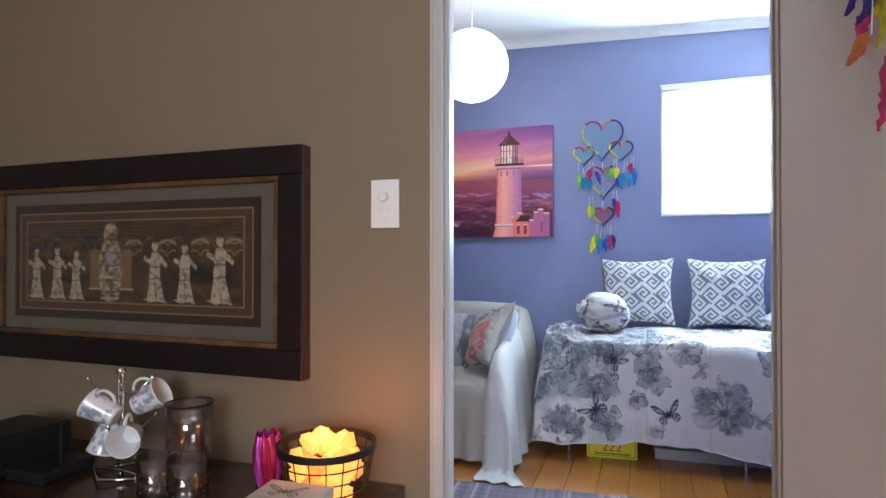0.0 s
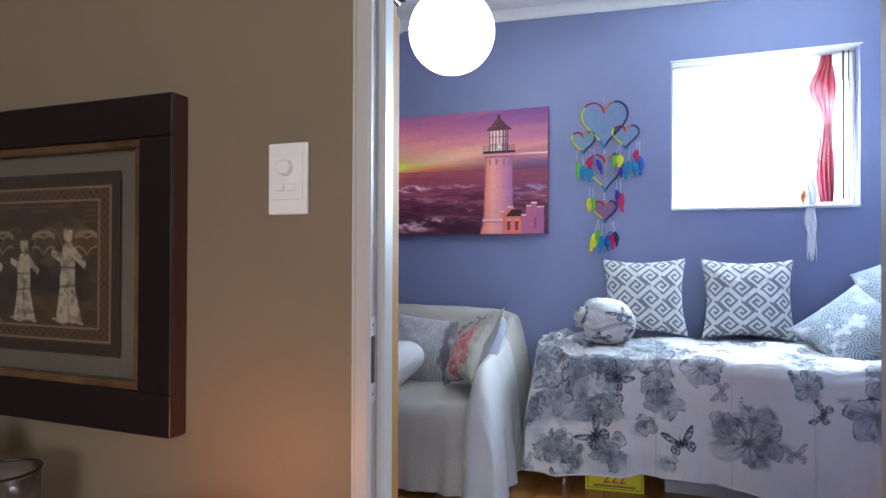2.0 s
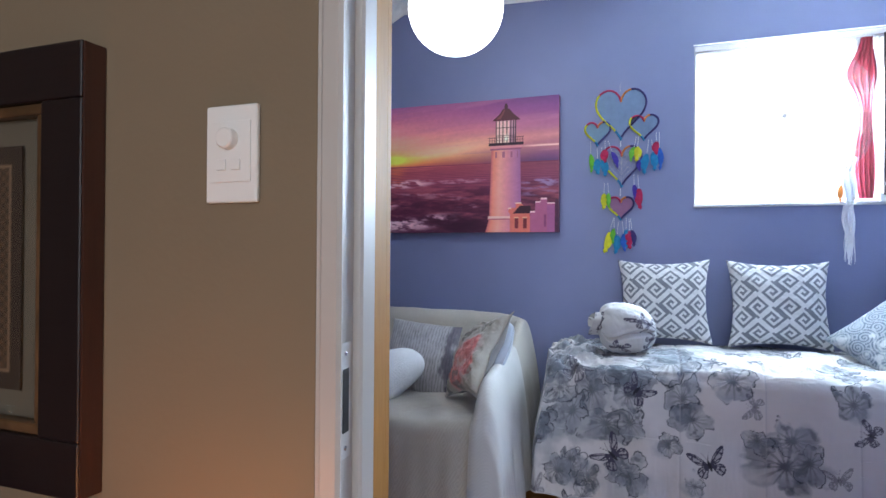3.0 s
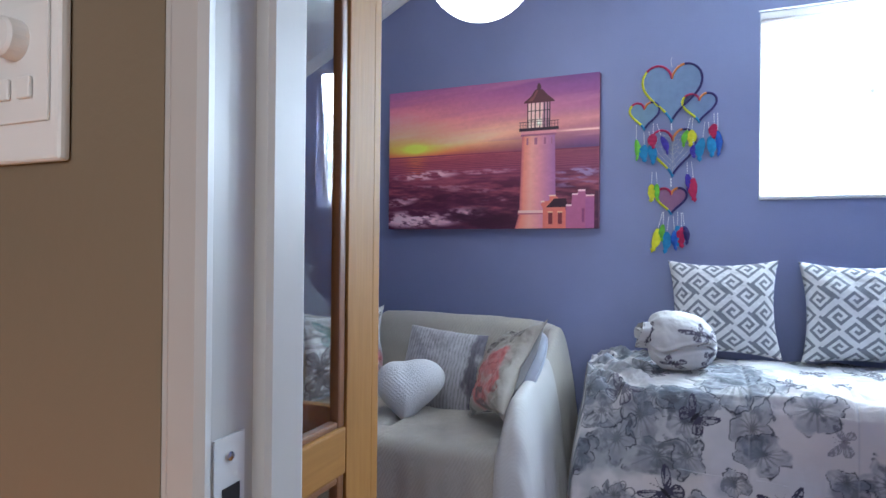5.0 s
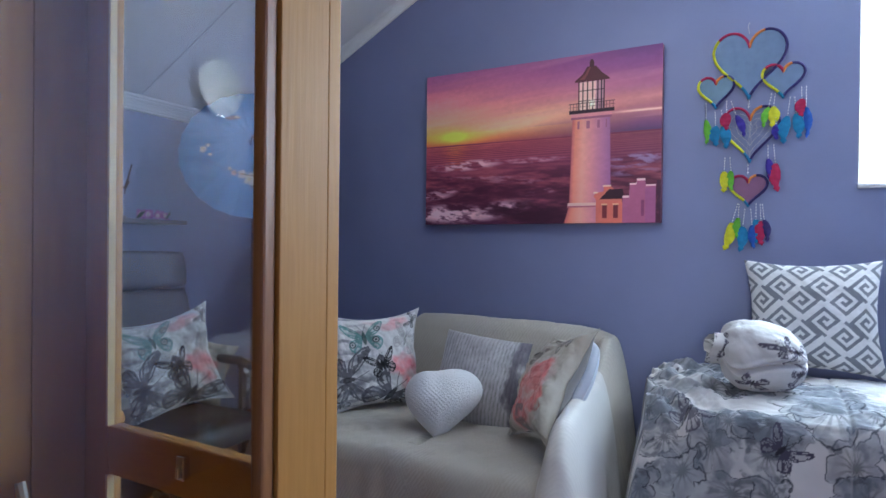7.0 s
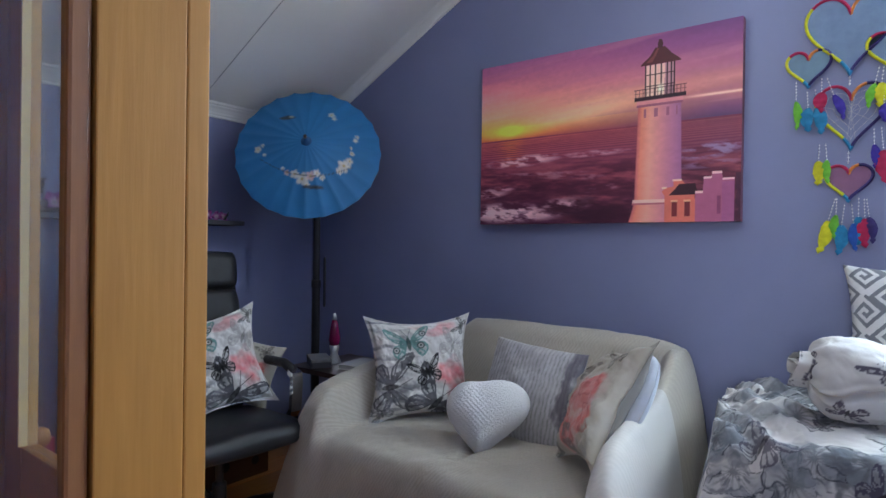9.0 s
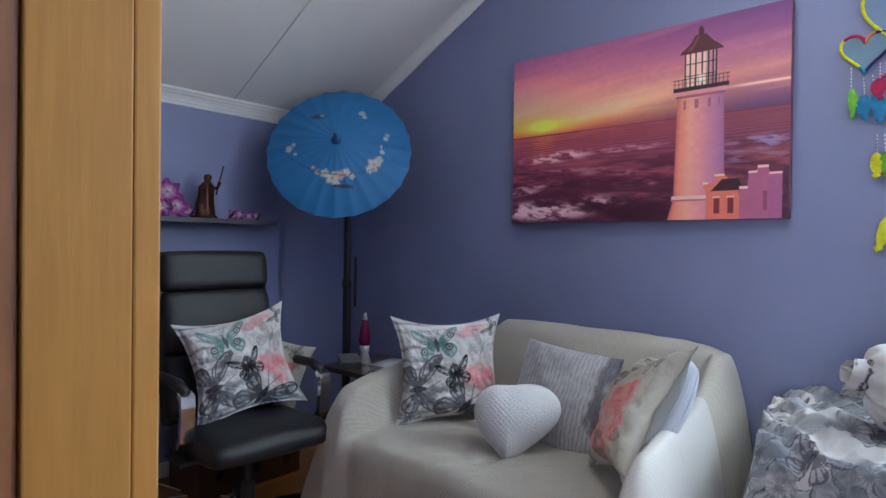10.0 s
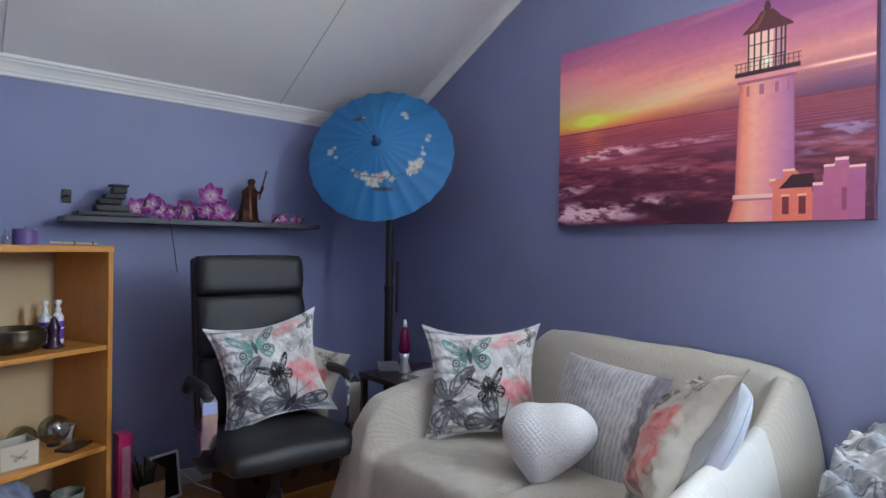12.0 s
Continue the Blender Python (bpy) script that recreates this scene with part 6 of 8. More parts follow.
coffee_corner()
FE = {"LIME": (0.16, 0.50, 0.04), "LEMON": (0.68, 0.66, 0.02), "AZURE": (0.02, 0.22, 0.42), "CRIMSON": (0.45, 0.015, 0.08), "VIOLET": (0.05, 0.03, 0.32), "BLUE": (0.02, 0.10, 0.42), "NAVY": (0.03, 0.02, 0.12),
      "PINK": (0.62, 0.04, 0.20), "ORANGE": (0.72, 0.24, 0.05)}
FE = {k: material("feather_" + k.lower(), c, 0.8, scale=60, amount=0.3) for k, c in FE.items()}
BEAD = material("white_bead", (0.75, 0.75, 0.75), 0.3)
CORD = material("pale_cord", (0.45, 0.45, 0.45), 0.8)


def feather(name, mat, p0, p1, width, parent, seed=0):
    """A curved, slightly ragged feather vane on a quill."""
    r = random.Random(seed)
    p0, p1 = Vector(p0), Vector(p1)
    d = p1 - p0
    side = Vector((d.z, 0, -d.x)).normalized()
    n = 14
    bm = bmesh.new()
    rows = []
    for i in range(n + 1):
        f = i / n
        c = p0 + d * f + side * 0.06 * d.length * math.sin(f * 3.1) * (1 if seed % 2 else -1)
        w = width * (math.sin(min(1, f * 1.15 + 0.04) * math.pi) ** 0.6 if f < 0.85 else 0.62 * (1 - f) / 0.15) * r.uniform(0.92, 1.06)
        rows.append([bm.verts.new(c + side * w + Vector((0, 0.003 * r.uniform(-1, 1), 0))), bm.verts.new(c + Vector((0, -0.004, 0))), bm.verts.new(c - side * w * r.uniform(0.92, 1) + Vector((0, 0.003 * r.uniform(-1, 1), 0)))])
    for a, b in zip(rows, rows[1:]):
        for j in range(2):
            bm.faces.new((a[j], a[j + 1], b[j + 1], b[j]))
    return part(name, bm, mat, parent, smooth=True)


def heart_points(cx, top, w, h, n=40):
    out = []
    for i in range(n):
        a = 2 * math.pi * i / n
        x = 16 * math.sin(a) ** 3 / 32
        z = (13 * math.cos(a) - 5 * math.cos(2 * a) - 2 * math.cos(3 * a) - math.cos(4 * a) - 11.9) / 28.9
        out.append((cx + x * w, 0, top + z * h))
    return out


def heart_catcher():
    t = thing("dream_catcher", "dream catcher of rainbow hearts and bright feathers, on purple wall", "wall hanging", at=(-0.18, YF - 0.016, 2.10))
    nets = []
    for tone in ((0.20, 0.28, 0.42), (0.20, 0.31, 0.40), (0.20, 0.28, 0.42), None, (0.30, 0.14, 0.24)):
        if tone:
            m = material("fine_netting", tone, 0.9, scale=30, amount=0.15)
            m.node_tree.nodes["Principled BSDF"].inputs["Alpha"].default_value = 0.88
        nets.append(m if tone else None)
    cols = ["ORANGE", "NAVY", "AZURE", "LEMON", "CRIMSON"]
    for k, (cx, top, w, h) in enumerate([(0.0, -0.009, 0.268, 0.278), (-0.124, -0.182, 0.138, 0.132), (0.122, -0.159, 0.15, 0.137), (0.006, -0.323, 0.208, 0.227), (0.002, -0.605, 0.138, 0.127)]):
        pts = heart_points(cx, top, w, h, 60)
        ring = part("heart_ring", tube(bmesh.new(), pts, 0.0054, 8, True), FE["CRIMSON"], t, "cord-wound heart in rainbow colours")
        for m in cols[:4]:
            ring.data.materials.append(FE[m])
        for p in ring.data.polygons:
            a = (p.index // 8) / 60
            p.material_index = 1 if a < 0.13 else 2 if a < 0.44 else 3 if a < 0.60 else 4 if a < 0.80 else 0
        bm = bmesh.new()
        c = Vector((cx, 0, top - h * 0.42))
        for f in (0.25, 0.5, 0.75):
            tube(bm, [c + (Vector(p) - c) * f for p in pts[::3]], 0.0007, 4, True)
        for p in pts[::5]:
            tube(bm, [c, p], 0.0007, 4)
        if nets[k] is None:
            part("web", bm, CORD, ring, "fine pale thread web")
            continue
        bm.free()
        bm = bmesh.new()
        vs = [bm.verts.new((p[0], 0.001, p[2])) for p in pts]
        bm.faces.new(vs)
        bmesh.ops.triangulate(bm, faces=bm.faces)
        part("netting", bm, nets[k], ring, "sheer mauve netting" if k == 4 else "sheer blue netting")
    part("hanging_loop", tube(bmesh.new(), [(0, 0.008, 0.03), (-0.006, 0, 0.012), (0, 0, -0.02)], 0.0012, 6), CORD, t)
    rows = [("LIME", -0.161, -0.287, -0.159, -0.468),
              ("AZURE", -0.126, -0.328, -0.118, -0.478),
              ("AZURE", -0.102, -0.323, -0.082, -0.491),
              ("CRIMSON", -0.082, -0.287, -0.081, -0.414),
              ("VIOLET", -0.067, -0.287, -0.015, -0.446),
              ("LIME", 0.083, -0.273, 0.055, -0.414),
              ("LEMON", 0.095, -0.273, 0.083, -0.414),
              ("AZURE", 0.147, -0.296, 0.126, -0.487),
              ("AZURE", 0.162, -0.296, 0.177, -0.468),
              ("CRIMSON", 0.185, -0.259, 0.189, -0.382),
              ("BLUE", 0.201, -0.259, 0.203, -0.468),
              ("VIOLET", 0.095, -0.359, 0.103, -0.468),
              ("LEMON", -0.086, -0.523, -0.09, -0.673),
              ("LIME", -0.067, -0.523, -0.056, -0.668),
              ("VIOLET", 0.071, -0.482, 0.075, -0.623),
              ("CRIMSON", 0.091, -0.482, 0.109, -0.678),
              ("LEMON", -0.035, -0.718, -0.086, -0.918),
              ("LIME", -0.031, -0.718, -0.035, -0.868),
              ("AZURE", -0.008, -0.741, -0.027, -0.923),
              ("BLUE", 0.012, -0.741, 0.028, -0.909),
              ("AZURE", 0.032, -0.718, 0.032, -0.887),
              ("CRIMSON", 0.047, -0.723, 0.055, -0.896),
              ("NAVY", 0.054, -0.723, 0.073, -0.882)]
    for i, (c, xa, za, xb, zb) in enumerate(rows):
        a, b = Vector((xa, -0.004 - 0.002 * (i % 4), za)), Vector((xb, -0.006 - 0.002 * (i % 4), zb))
        f = 0.45
        m = a.lerp(b, f)
        s = part("bead_string", tube(bmesh.new(), [a, m], 0.0009, 5), CORD, t)
        bm = bmesh.new()
        k = max(2, int((m - a).length / 0.011))
        for j in range(k):
            bmesh.ops.create_icosphere(bm, subdivisions=1, radius=0.0029, matrix=Matrix.Translation(a.lerp(m, (j + 0.5) / k)))
        part("beads", bm, BEAD, s, "small white beads")
        feather("feather", FE[c], a.lerp(b, f - 0.04), b, 0.022 if c in ("AZURE", "LEMON", "CRIMSON") else 0.015, t, i)
    for z0, z1 in ((-0.292, -0.325), (-0.555, -0.60)):
        bm = bmesh.new()
        tube(bm, [(0.0, 0, z0), (0.0, 0, z1)], 0.0012, 6)
        for j in range(3):
            bmesh.ops.create_icosphere(bm, subdivisions=1, radius=0.004, matrix=Matrix.Translation((0, 0, z0 + (z1 - z0) * (j + 0.5) / 3)))
        part("connecting_beads", bm, BEAD, t)


heart_catcher()


def door_catcher():
    a = radians(-78)
    t = thing("feather_garland", "pink, yellow and purple feather dream catcher hanging on the white door", "wall hanging")
    t.matrix_world = pose(X1 - 0.012, -0.018, 0, 0, 0, -78) @ pose(0.375, -0.030, 1.715)
    part("ring", tube(bmesh.new(), [(0.09 * math.cos(b), 0, 0.09 * math.sin(b)) for b in np.linspace(0, 2 * math.pi, 37)[:-1]], 0.004, 8, True), FE["LEMON"], t, "yellow wound ring")
    part("hook", tube(bmesh.new(), [(0, 0.008, 0.13), (0, 0, 0.12), (0, 0, 0.09)], 0.0015, 6), CORD, t)
    rows = [("LEMON", -0.02, -0.08, -0.035, -0.20), ("ORANGE", -0.045, -0.07, -0.10, -0.15), ("VIOLET", -0.03, -0.09, -0.10, -0.175), ("PINK", -0.01, -0.09, -0.03, -0.17), ("LEMON", -0.005, -0.17, -0.03, -0.25), ("PINK", -0.04, -0.18, -0.085, -0.25),
            ("VIOLET", -0.02, -0.16, -0.07, -0.20), ("ORANGE", -0.03, -0.23, -0.09, -0.255), ("PINK", 0.02, -0.09, 0.04, -0.2), ("LEMON", 0.05, -0.08, 0.08, -0.19), ("PINK", 0.0, -0.27, -0.018, -0.37), ("VIOLET", 0.03, -0.25, 0.05, -0.36)]
    for i, (c, xa, za, xb, zb) in enumerate(rows):
        y = -0.004 - 0.003 * (i % 4)
        part("string", tube(bmesh.new(), [(xa * 0.8, y, min(-0.05, za + 0.09)), (xa, y, za)], 0.001, 5), CORD, t)
        feather("feather", FE[c], (xa, y, za), (xb, y, zb), 0.017, t, i)


door_catcher()


# ---- curtain, shelf, chair and the far corner ----
def curtain():
    t = thing("curtain", "red and sheer white curtain bunched at one side of the window", "curtain")
    n, k = 70, 90
    U, V = np.meshgrid(np.linspace(0, 1, n), np.linspace(0, 1, k))
    z = 2.262 - V * 0.80
    waist = 0.45 + 0.75 * np.exp(-((V - 0.22) / 0.13) ** 2) + 0.42 * np.exp(-((V - 0.80) / 0.20) ** 2)
    for nm, x0, w, y, mat, lab in (("red_drape", 0.915, 0.105, YF + 0.028, SCARLET, "translucent red drape"), ("sheer_drape", 1.015, 0.095, YF + 0.045, SHEER, "sheer white drape")):
        X = x0 + w * (U * waist + 0.75 * (1 - waist) if nm == "red_drape" else U)
        Y = y + 0.010 * np.sin(U * 26 + 1.2 * np.sin(V * 5))
        link(nm, grid_mesh(nm, X, Y, z + 0 * U), mat, t, lab, smooth=True)
    for x, w in ((1.048, 0.010), (1.075, 0.006)):
        part("tie_cord", boxes(((x, YF + 0.015, WZ0 + 0.03), (x + w, YF + 0.021, WZ1 - 0.02)), bevel=0.001), REDWOOD, t, "narrow brown-red cord strip")
    # the white fringed scarf
    z = 1.66 - V * 0.38
    X = 0.858 + 0.072 * U * (1 - 0.45 * V) + 0.020 * V + 0.006 * np.sin(V * 14 + U * 3)
    Y = YF - 0.008 + 0.007 * np.sin(U * 18 + V * 2)
    s = link("scarf", grid_mesh("scarf", X, Y, z - 0.05 * np.abs(np.sin(U * 9)) * V), SCARF, t, "white scarf with a long fringe", smooth=True)
    bm = bmesh.new()
    r = random.Random(2)
    for i in range(44):
        x = 0.880 + 0.00092 * i
        tube(bm, [(x, YF - 0.008, 1.285), (x + r.uniform(-0.006, 0.006), YF - 0.008, 1.23), (x + r.uniform(-0.01, 0.008), YF - 0.009, 1.20 - r.uniform(0, 0.07))], 0.0011, 4)
    part("fringe", bm, SCARF, s, "knotted white fringe")
    part("track", boxes(((WX0 - 0.005, YF - 0.010, WZ1 + 0.002), (WX1 + 0.01, YF - 0.002, WZ1 + 0.008)), bevel=0.001), PLASTIC, t, "thin white curtain track")
    part("lace_edge", boxes(((1.035, YF + 0.02, WZ0 + 0.002), (1.06, YF + 0.04, WZ0 + 0.04))), PLASTIC, t)
    feather("ribbon", FE["ORANGE"], (0.868, YF - 0.01, 1.53), (0.862, YF - 0.01, 1.44), 0.014, t, 3)


SCARF = material("white_muslin", (0.80, 0.80, 0.83), 0.9)
SCARLET = material("red_voile", (0.36, 0.03, 0.055), 0.8, transmission=0.0, scale=20, amount=0.2)
SCARLET.node_tree.nodes["Principled BSDF"].inputs["Alpha"].default_value = 0.99
SHEER = material("white_voile", (0.80, 0.79, 0.80), 0.9)
SHEER.node_tree.nodes["Principled BSDF"].inputs["Alpha"].default_value = 0.72
curtain()


def parasol(name, label, at, target, r, depth, painter, mat, group="", rib=0.0018):
    """A paper parasol, its point towards target."""
    t = thing(name, label, "parasol", group)
    t.matrix_world = look(at, target) @ pose(0, 0, 0, 0, 180, 0) @ pose(0, 0, 0, 0, 180, 0)
    n, k = 193, 60
    T, V = np.meshgrid(np.linspace(0, 2 * math.pi, n), np.linspace(0.0, 1, k))
    fold = np.abs(np.sin(T * 12))
    R = r * V * (1 - 0.018 * fold * V)
    Z = depth * V ** 1.25 + 0.006 * (fold - 0.5) * V
    X, Y = -R * np.sin(T), R * np.cos(T)
    C = painter(-X / r, Y / r, fold, V)
    # local -z looks at the target, so the rim lies behind at +z
    link("canopy", grid_mesh("canopy", X, Y, Z, C), mat, t, smooth=True)
    bm = bmesh.new()
    for i in range(24):
        a = i * math.pi / 12
        tube(bm, [(-0.012 * math.sin(a), 0.012 * math.cos(a), 0.012), (-r * 0.5 * math.sin(a), r * 0.5 * math.cos(a), depth * 0.5 ** 1.25 + 0.004), (-r * 0.99 * math.sin(a), r * 0.99 * math.cos(a), depth + 0.003)], rib, 5)
    part("ribs", bm, BAMBOO, t, "thin bamboo ribs")
    big = rib > 0.0015
    part("cap", lathed([(0.030, 0.010), (0.024, -0.004), (0.012, -0.008), (0.011, -0.03), (0.0, -0.034)], 24), CAPBLUE if big else mat, t, smooth=True)
    part("tip", lathed([(0.008, -0.03), (0.009, -0.048), (0.0, -0.052)], 16), REDWOOD if big else PLASTIC, t, "dark wooden tip" if big else "white tip")
    part("shaft", tube(bmesh.new(), [(0, 0, 0.01), (0, 0, 0.16)], 0.006, 10), BAMBOO, t)
    return t


def azure(x, y, fold, V):
    C = np.ones(x.shape + (3,)) * np.array((0.024, 0.19, 0.43))
    C = C * (0.86 + 0.20 * fbm(x * 4 + 3, y * 4, 3) + 0.04 * fold)[..., None]

    def bloom(C, cx, cy, s, col=(0.62, 0.60, 0.52)):
        r, th = np.hypot(x - cx, y - cy), np.arctan2(y - cy, x - cx)
        C = mixc(C, col, soft(r - s * (0.62 + 0.38 * np.abs(np.cos(th * 2.5))), s * 0.3))
        return mixc(C, (0.45, 0.33, 0.10), soft(r - s * 0.22, s * 0.2))
    for i, (cx, cy, s) in enumerate(((-0.04, -0.50, 0.085), (-0.14, -0.44, 0.06), (0.07, -0.46, 0.065), (0.15, -0.42, 0.05), (0.22, -0.47, 0.04), (-0.24, -0.42, 0.04), (-0.30, -0.36, 0.025), (0.02, -0.57, 0.04),
                                     (0.50, -0.28, 0.09), (0.44, -0.36, 0.05), (0.57, -0.20, 0.05), (0.60, -0.08, 0.035), (0.58, 0.0, 0.025), (0.64, 0.14, 0.035), (0.66, 0.20, 0.03), (-0.66, -0.05, 0.05), (-0.60, 0.0, 0.03), (-0.56, -0.14, 0.028), (0.30, 0.52, 0.05), (0.34, 0.46, 0.035))):
        C = bloom(C, cx, cy, s, (0.60, 0.42, 0.38) if i in (2, 5) else (0.62, 0.60, 0.52))
    twig = soft(np.abs(y + 0.46 - 0.6 * (x - 0.05) ** 2) - 0.006, 0.008) * (np.abs(x) < 0.62)
    C = mixc(C, (0.04, 0.05, 0.05), twig * 0.8)
    C = mixc(C, (0.05, 0.06, 0.07), soft(np.hypot((x + 0.30) / 0.11, (y - 0.44) / 0.035) - 1 + 0.5 * (fbm(x * 12, y * 12, 4) - 0.5), 0.4))
    C = mixc(C, (0.40, 0.36, 0.28), soft(np.hypot((x + 0.24) / 0.035, (y - 0.45) / 0.02) - 1, 0.4))
    C = mixc(C, (0.04, 0.05, 0.06), soft(np.hypot((x - 0.1) / 0.13, (y + 0.60) / 0.025) - 1 + 0.8 * (fbm(x * 14, y * 14, 6) - 0.5), 0.4))
    return C


PAPER = material("oiled_blue_paper", (1, 1, 1), 0.55, attr=True, scale=12, amount=0.08)
WPAPER = material("white_oiled_paper", (1, 1, 1), 0.6, attr=True)
WPAPER.node_tree.nodes["Principled BSDF"].inputs["Alpha"].default_value = 0.25
BAMBOO = material("bamboo", (0.30, 0.20, 0.09), 0.5)
CAPBLUE = material("dark_blue_cloth_cap", (0.02, 0.09, 0.22), 0.7)
hub = Vector((-2.445, 2.205, 1.722))
parasol("blue_parasol", "blue paper parasol painted with white blossom, on a black stand", tuple(hub), (hub.x + 1.87, hub.y - 2.0, hub.z + 1.05), 0.385, 0.125, azure, PAPER)
parasol("white_parasol", "thin white paper parasol hanging before the bright window", (0.60, 2.66, 1.86), (0.20, 0.8, 1.80), 0.39, 0.07, lambda x, y, f, V: np.ones(x.shape + (3,)) * np.array((0.75, 0.75, 0.73)), WPAPER, rib=0.0012)


def black_stand():
    t = thing("parasol_stand", "slim black metal pole stand with a ruffled collar, in the corner", "stand", at=(-2.535, 2.36, 0))
    part("base", lathed([(0.0, 0.03), (0.13, 0.025), (0.145, 0.012), (0.145, 0.0)], 36), BLACK, t)
    part("pole", lathed([(0.022, 0.02), (0.022, 0.95), (0.026, 0.96), (0.026, 0.99), (0.019, 1.0), (0.019, 1.42), (0.030, 1.43), (0.024, 1.46), (0.012, 1.48), (0.012, 1.74)], 20), BLACK, t, smooth=False)
    part("crossbar", tube(bmesh.new(), [(0.0, 0.0, 1.735), (0.055, -0.085, 1.715)], 0.007, 8), BLACK, t)
    r = random.Random(1)
    bm = bmesh.new()
    for i in range(26):
        a = r.uniform(0, 6.28)
        d = r.uniform(0.03, 0.065)
        z = 1.385 + r.uniform(-0.03, 0.025)
        bmesh.ops.create_icosphere(bm, subdivisions=1, radius=r.uniform(0.008, 0.015), matrix=pose(d * math.cos(a), d * math.sin(a), z) @ Matrix.Diagonal((1, 1, 0.6, 1)))
    part("ruffle", bm, material("blue_glass_beads", (0.10, 0.16, 0.30), 0.2), t, "blue beaded collar")
    part("side_bar", lathed([(0.006, 0.85), (0.008, 0.87), (0.008, 1.10), (0.006, 1.12)], 10, pose(0.045, 0.02, 0)), BLACK, t)


black_stand()


def wall_shelf():
    t = thing("wall_shelf", "narrow dark grey floating shelf on the purple wall", "shelf", at=(XL, 1.535, 1.285))
    part("board", boxes(((0.001, -0.585, 0), (0.205, 0.585, 0.024)), bevel=0.003), SHELFGREY, t)


SHELFGREY = material("charcoal_laminate", (0.055, 0.055, 0.065), 0.4, scale=10, amount=0.25)
wall_shelf()
ZS = 1.3095


def stone_tower():
    t = thing("stone_fountain", "dark stacked stone ornament on a flat tray, on the floating shelf", "ornament", at=(-2.93, 1.135, ZS))
    bm = bmesh.new()
    part("tray", boxes(((-0.07, -0.115, 0), (0.07, 0.085, 0.018)), bevel=0.006), BLACK, t)
    t.scale = (1.0, 1.2, 1.2)
    for lo, hi in (((-0.05, -0.055, 0.0185), (0.05, 0.055, 0.045)), ((-0.04, -0.045, 0.046), (0.04, 0.03, 0.066)), ((-0.045, -0.025, 0.067), (0.035, 0.045, 0.086)), ((-0.03, 0.0, 0.087), (0.03, 0.05, 0.112)), ((-0.035, -0.005, 0.113), (0.035, 0.055, 0.122))):
        part("stone", boxes((lo, hi), bevel=0.008, seg=3), STONE, t)


STONE = material("dark_slate", (0.028, 0.028, 0.03), 0.5, scale=40, amount=0.5, bump=0.4, bump_scale=80)
stone_tower()
PETAL = material("magenta_petal", (1, 1, 1), 0.6, attr=True, sheen=0.2)


def silk_flower(at, r, seed, mat_only=False, small=False):
    """A five-petalled silk orchid, cream in the throat and magenta at the edge."""
    rnd = random.Random(seed)
    t = thing("silk_flower", "magenta and white silk orchid " + ("bud" if small else "bloom") + " lying on the floating shelf", "artificial flower", "silk flowers")
    t.matrix_world = look(at, (at[0] + 2.0, at[1] - 0.8 + rnd.uniform(-0.7, 0.7), at[2] + rnd.uniform(-0.3, 0.9))) @ pose(0, 0, 0, 0, 180, rnd.uniform(0, 70))
    n, k = 12, 12
    for i in range(6 if not small else 4):
        a = i * 2 * math.pi / (6 if not small else 4)
        U, V = np.meshgrid(np.linspace(-1, 1, n), np.linspace(0, 1, k))
        w = 0.62 * np.sin(np.clip(V * 0.85 + 0.12, 0, 1) * math.pi) ** 0.7
        x, y = U * w * r * 0.75, V * r
        z = r * (0.28 * V ** 2 - 0.10 * U ** 2 + 0.10 * np.sin(U * 5 + seed) * V) + 0.002 * (i % 2)
        C = np.ones(U.shape + (3,)) * np.array((0.26, 0.03, 0.22))
        C = mixc(C, (0.66, 0.52, 0.55), np.clip(1.25 - V * 1.9 - 0.3 * np.abs(U), 0, 1))
        C = mixc(C, (0.42, 0.10, 0.36), np.clip((fbm(U * 3, V * 4, seed + i) - 0.45) * 4, 0, 1) * 0.7)
        c, s = math.cos(a), math.sin(a)
        link("petal", grid_mesh("petal", x * c - y * s, x * s + y * c, z, C), PETAL, t, smooth=True)
    bm = bmesh.new()
    bmesh.ops.create_icosphere(bm, subdivisions=2, radius=r * 0.14, matrix=Matrix.Translation((0, 0, r * 0.06)))
    part("centre", bm, CREAMWOOD, t)


for i, (y, z, r) in enumerate(((1.235, 0.045, 0.050), (1.290, 0.065, 0.050), (1.335, 0.040, 0.052), (1.375, 0.030, 0.035), (1.445, 0.045, 0.055), (1.555, 0.120, 0.062), (1.600, 0.055, 0.062), (1.535, 0.050, 0.045), (1.665, 0.030, 0.035))):
    silk_flower((-2.91 + 0.02 * (i % 2), y, ZS + z), r, i)
for i, (y, z, r) in enumerate(((1.895, 0.024, 0.030), (1.935, 0.026, 0.032), (1.99, 0.022, 0.028), (2.03, 0.022, 0.028))):
    silk_flower((-2.91, y, ZS + z), r, 20 + i, small=True)


def leaves():
    t = thing("silk_leaves", "dark green artificial leaves among the silk flowers", "artificial flower", at=(-2.93, 1.37, ZS))
    for i, (y, z, a) in enumerate(((0.0, 0.035, 60), (0.04, 0.05, 100), (-0.12, 0.07, 80), (0.29, 0.03, 40), (0.5, 0.02, 10), (0.66, 0.03, 70))):
        feather("leaf", LEAF, (0.03, y, 0.004), (0.03 + 0.04 * math.cos(radians(a)), y + 0.02, z + 0.02), 0.012, t, i)
    part("twig", tube(bmesh.new(), [(0.10, -0.02, 0.002), (0.108, -0.018, -0.028), (0.09, 0.0, -0.10), (0.055, 0.03, -0.245)], 0.0022, 6), BLACK, t, "thin dark twig hanging down")


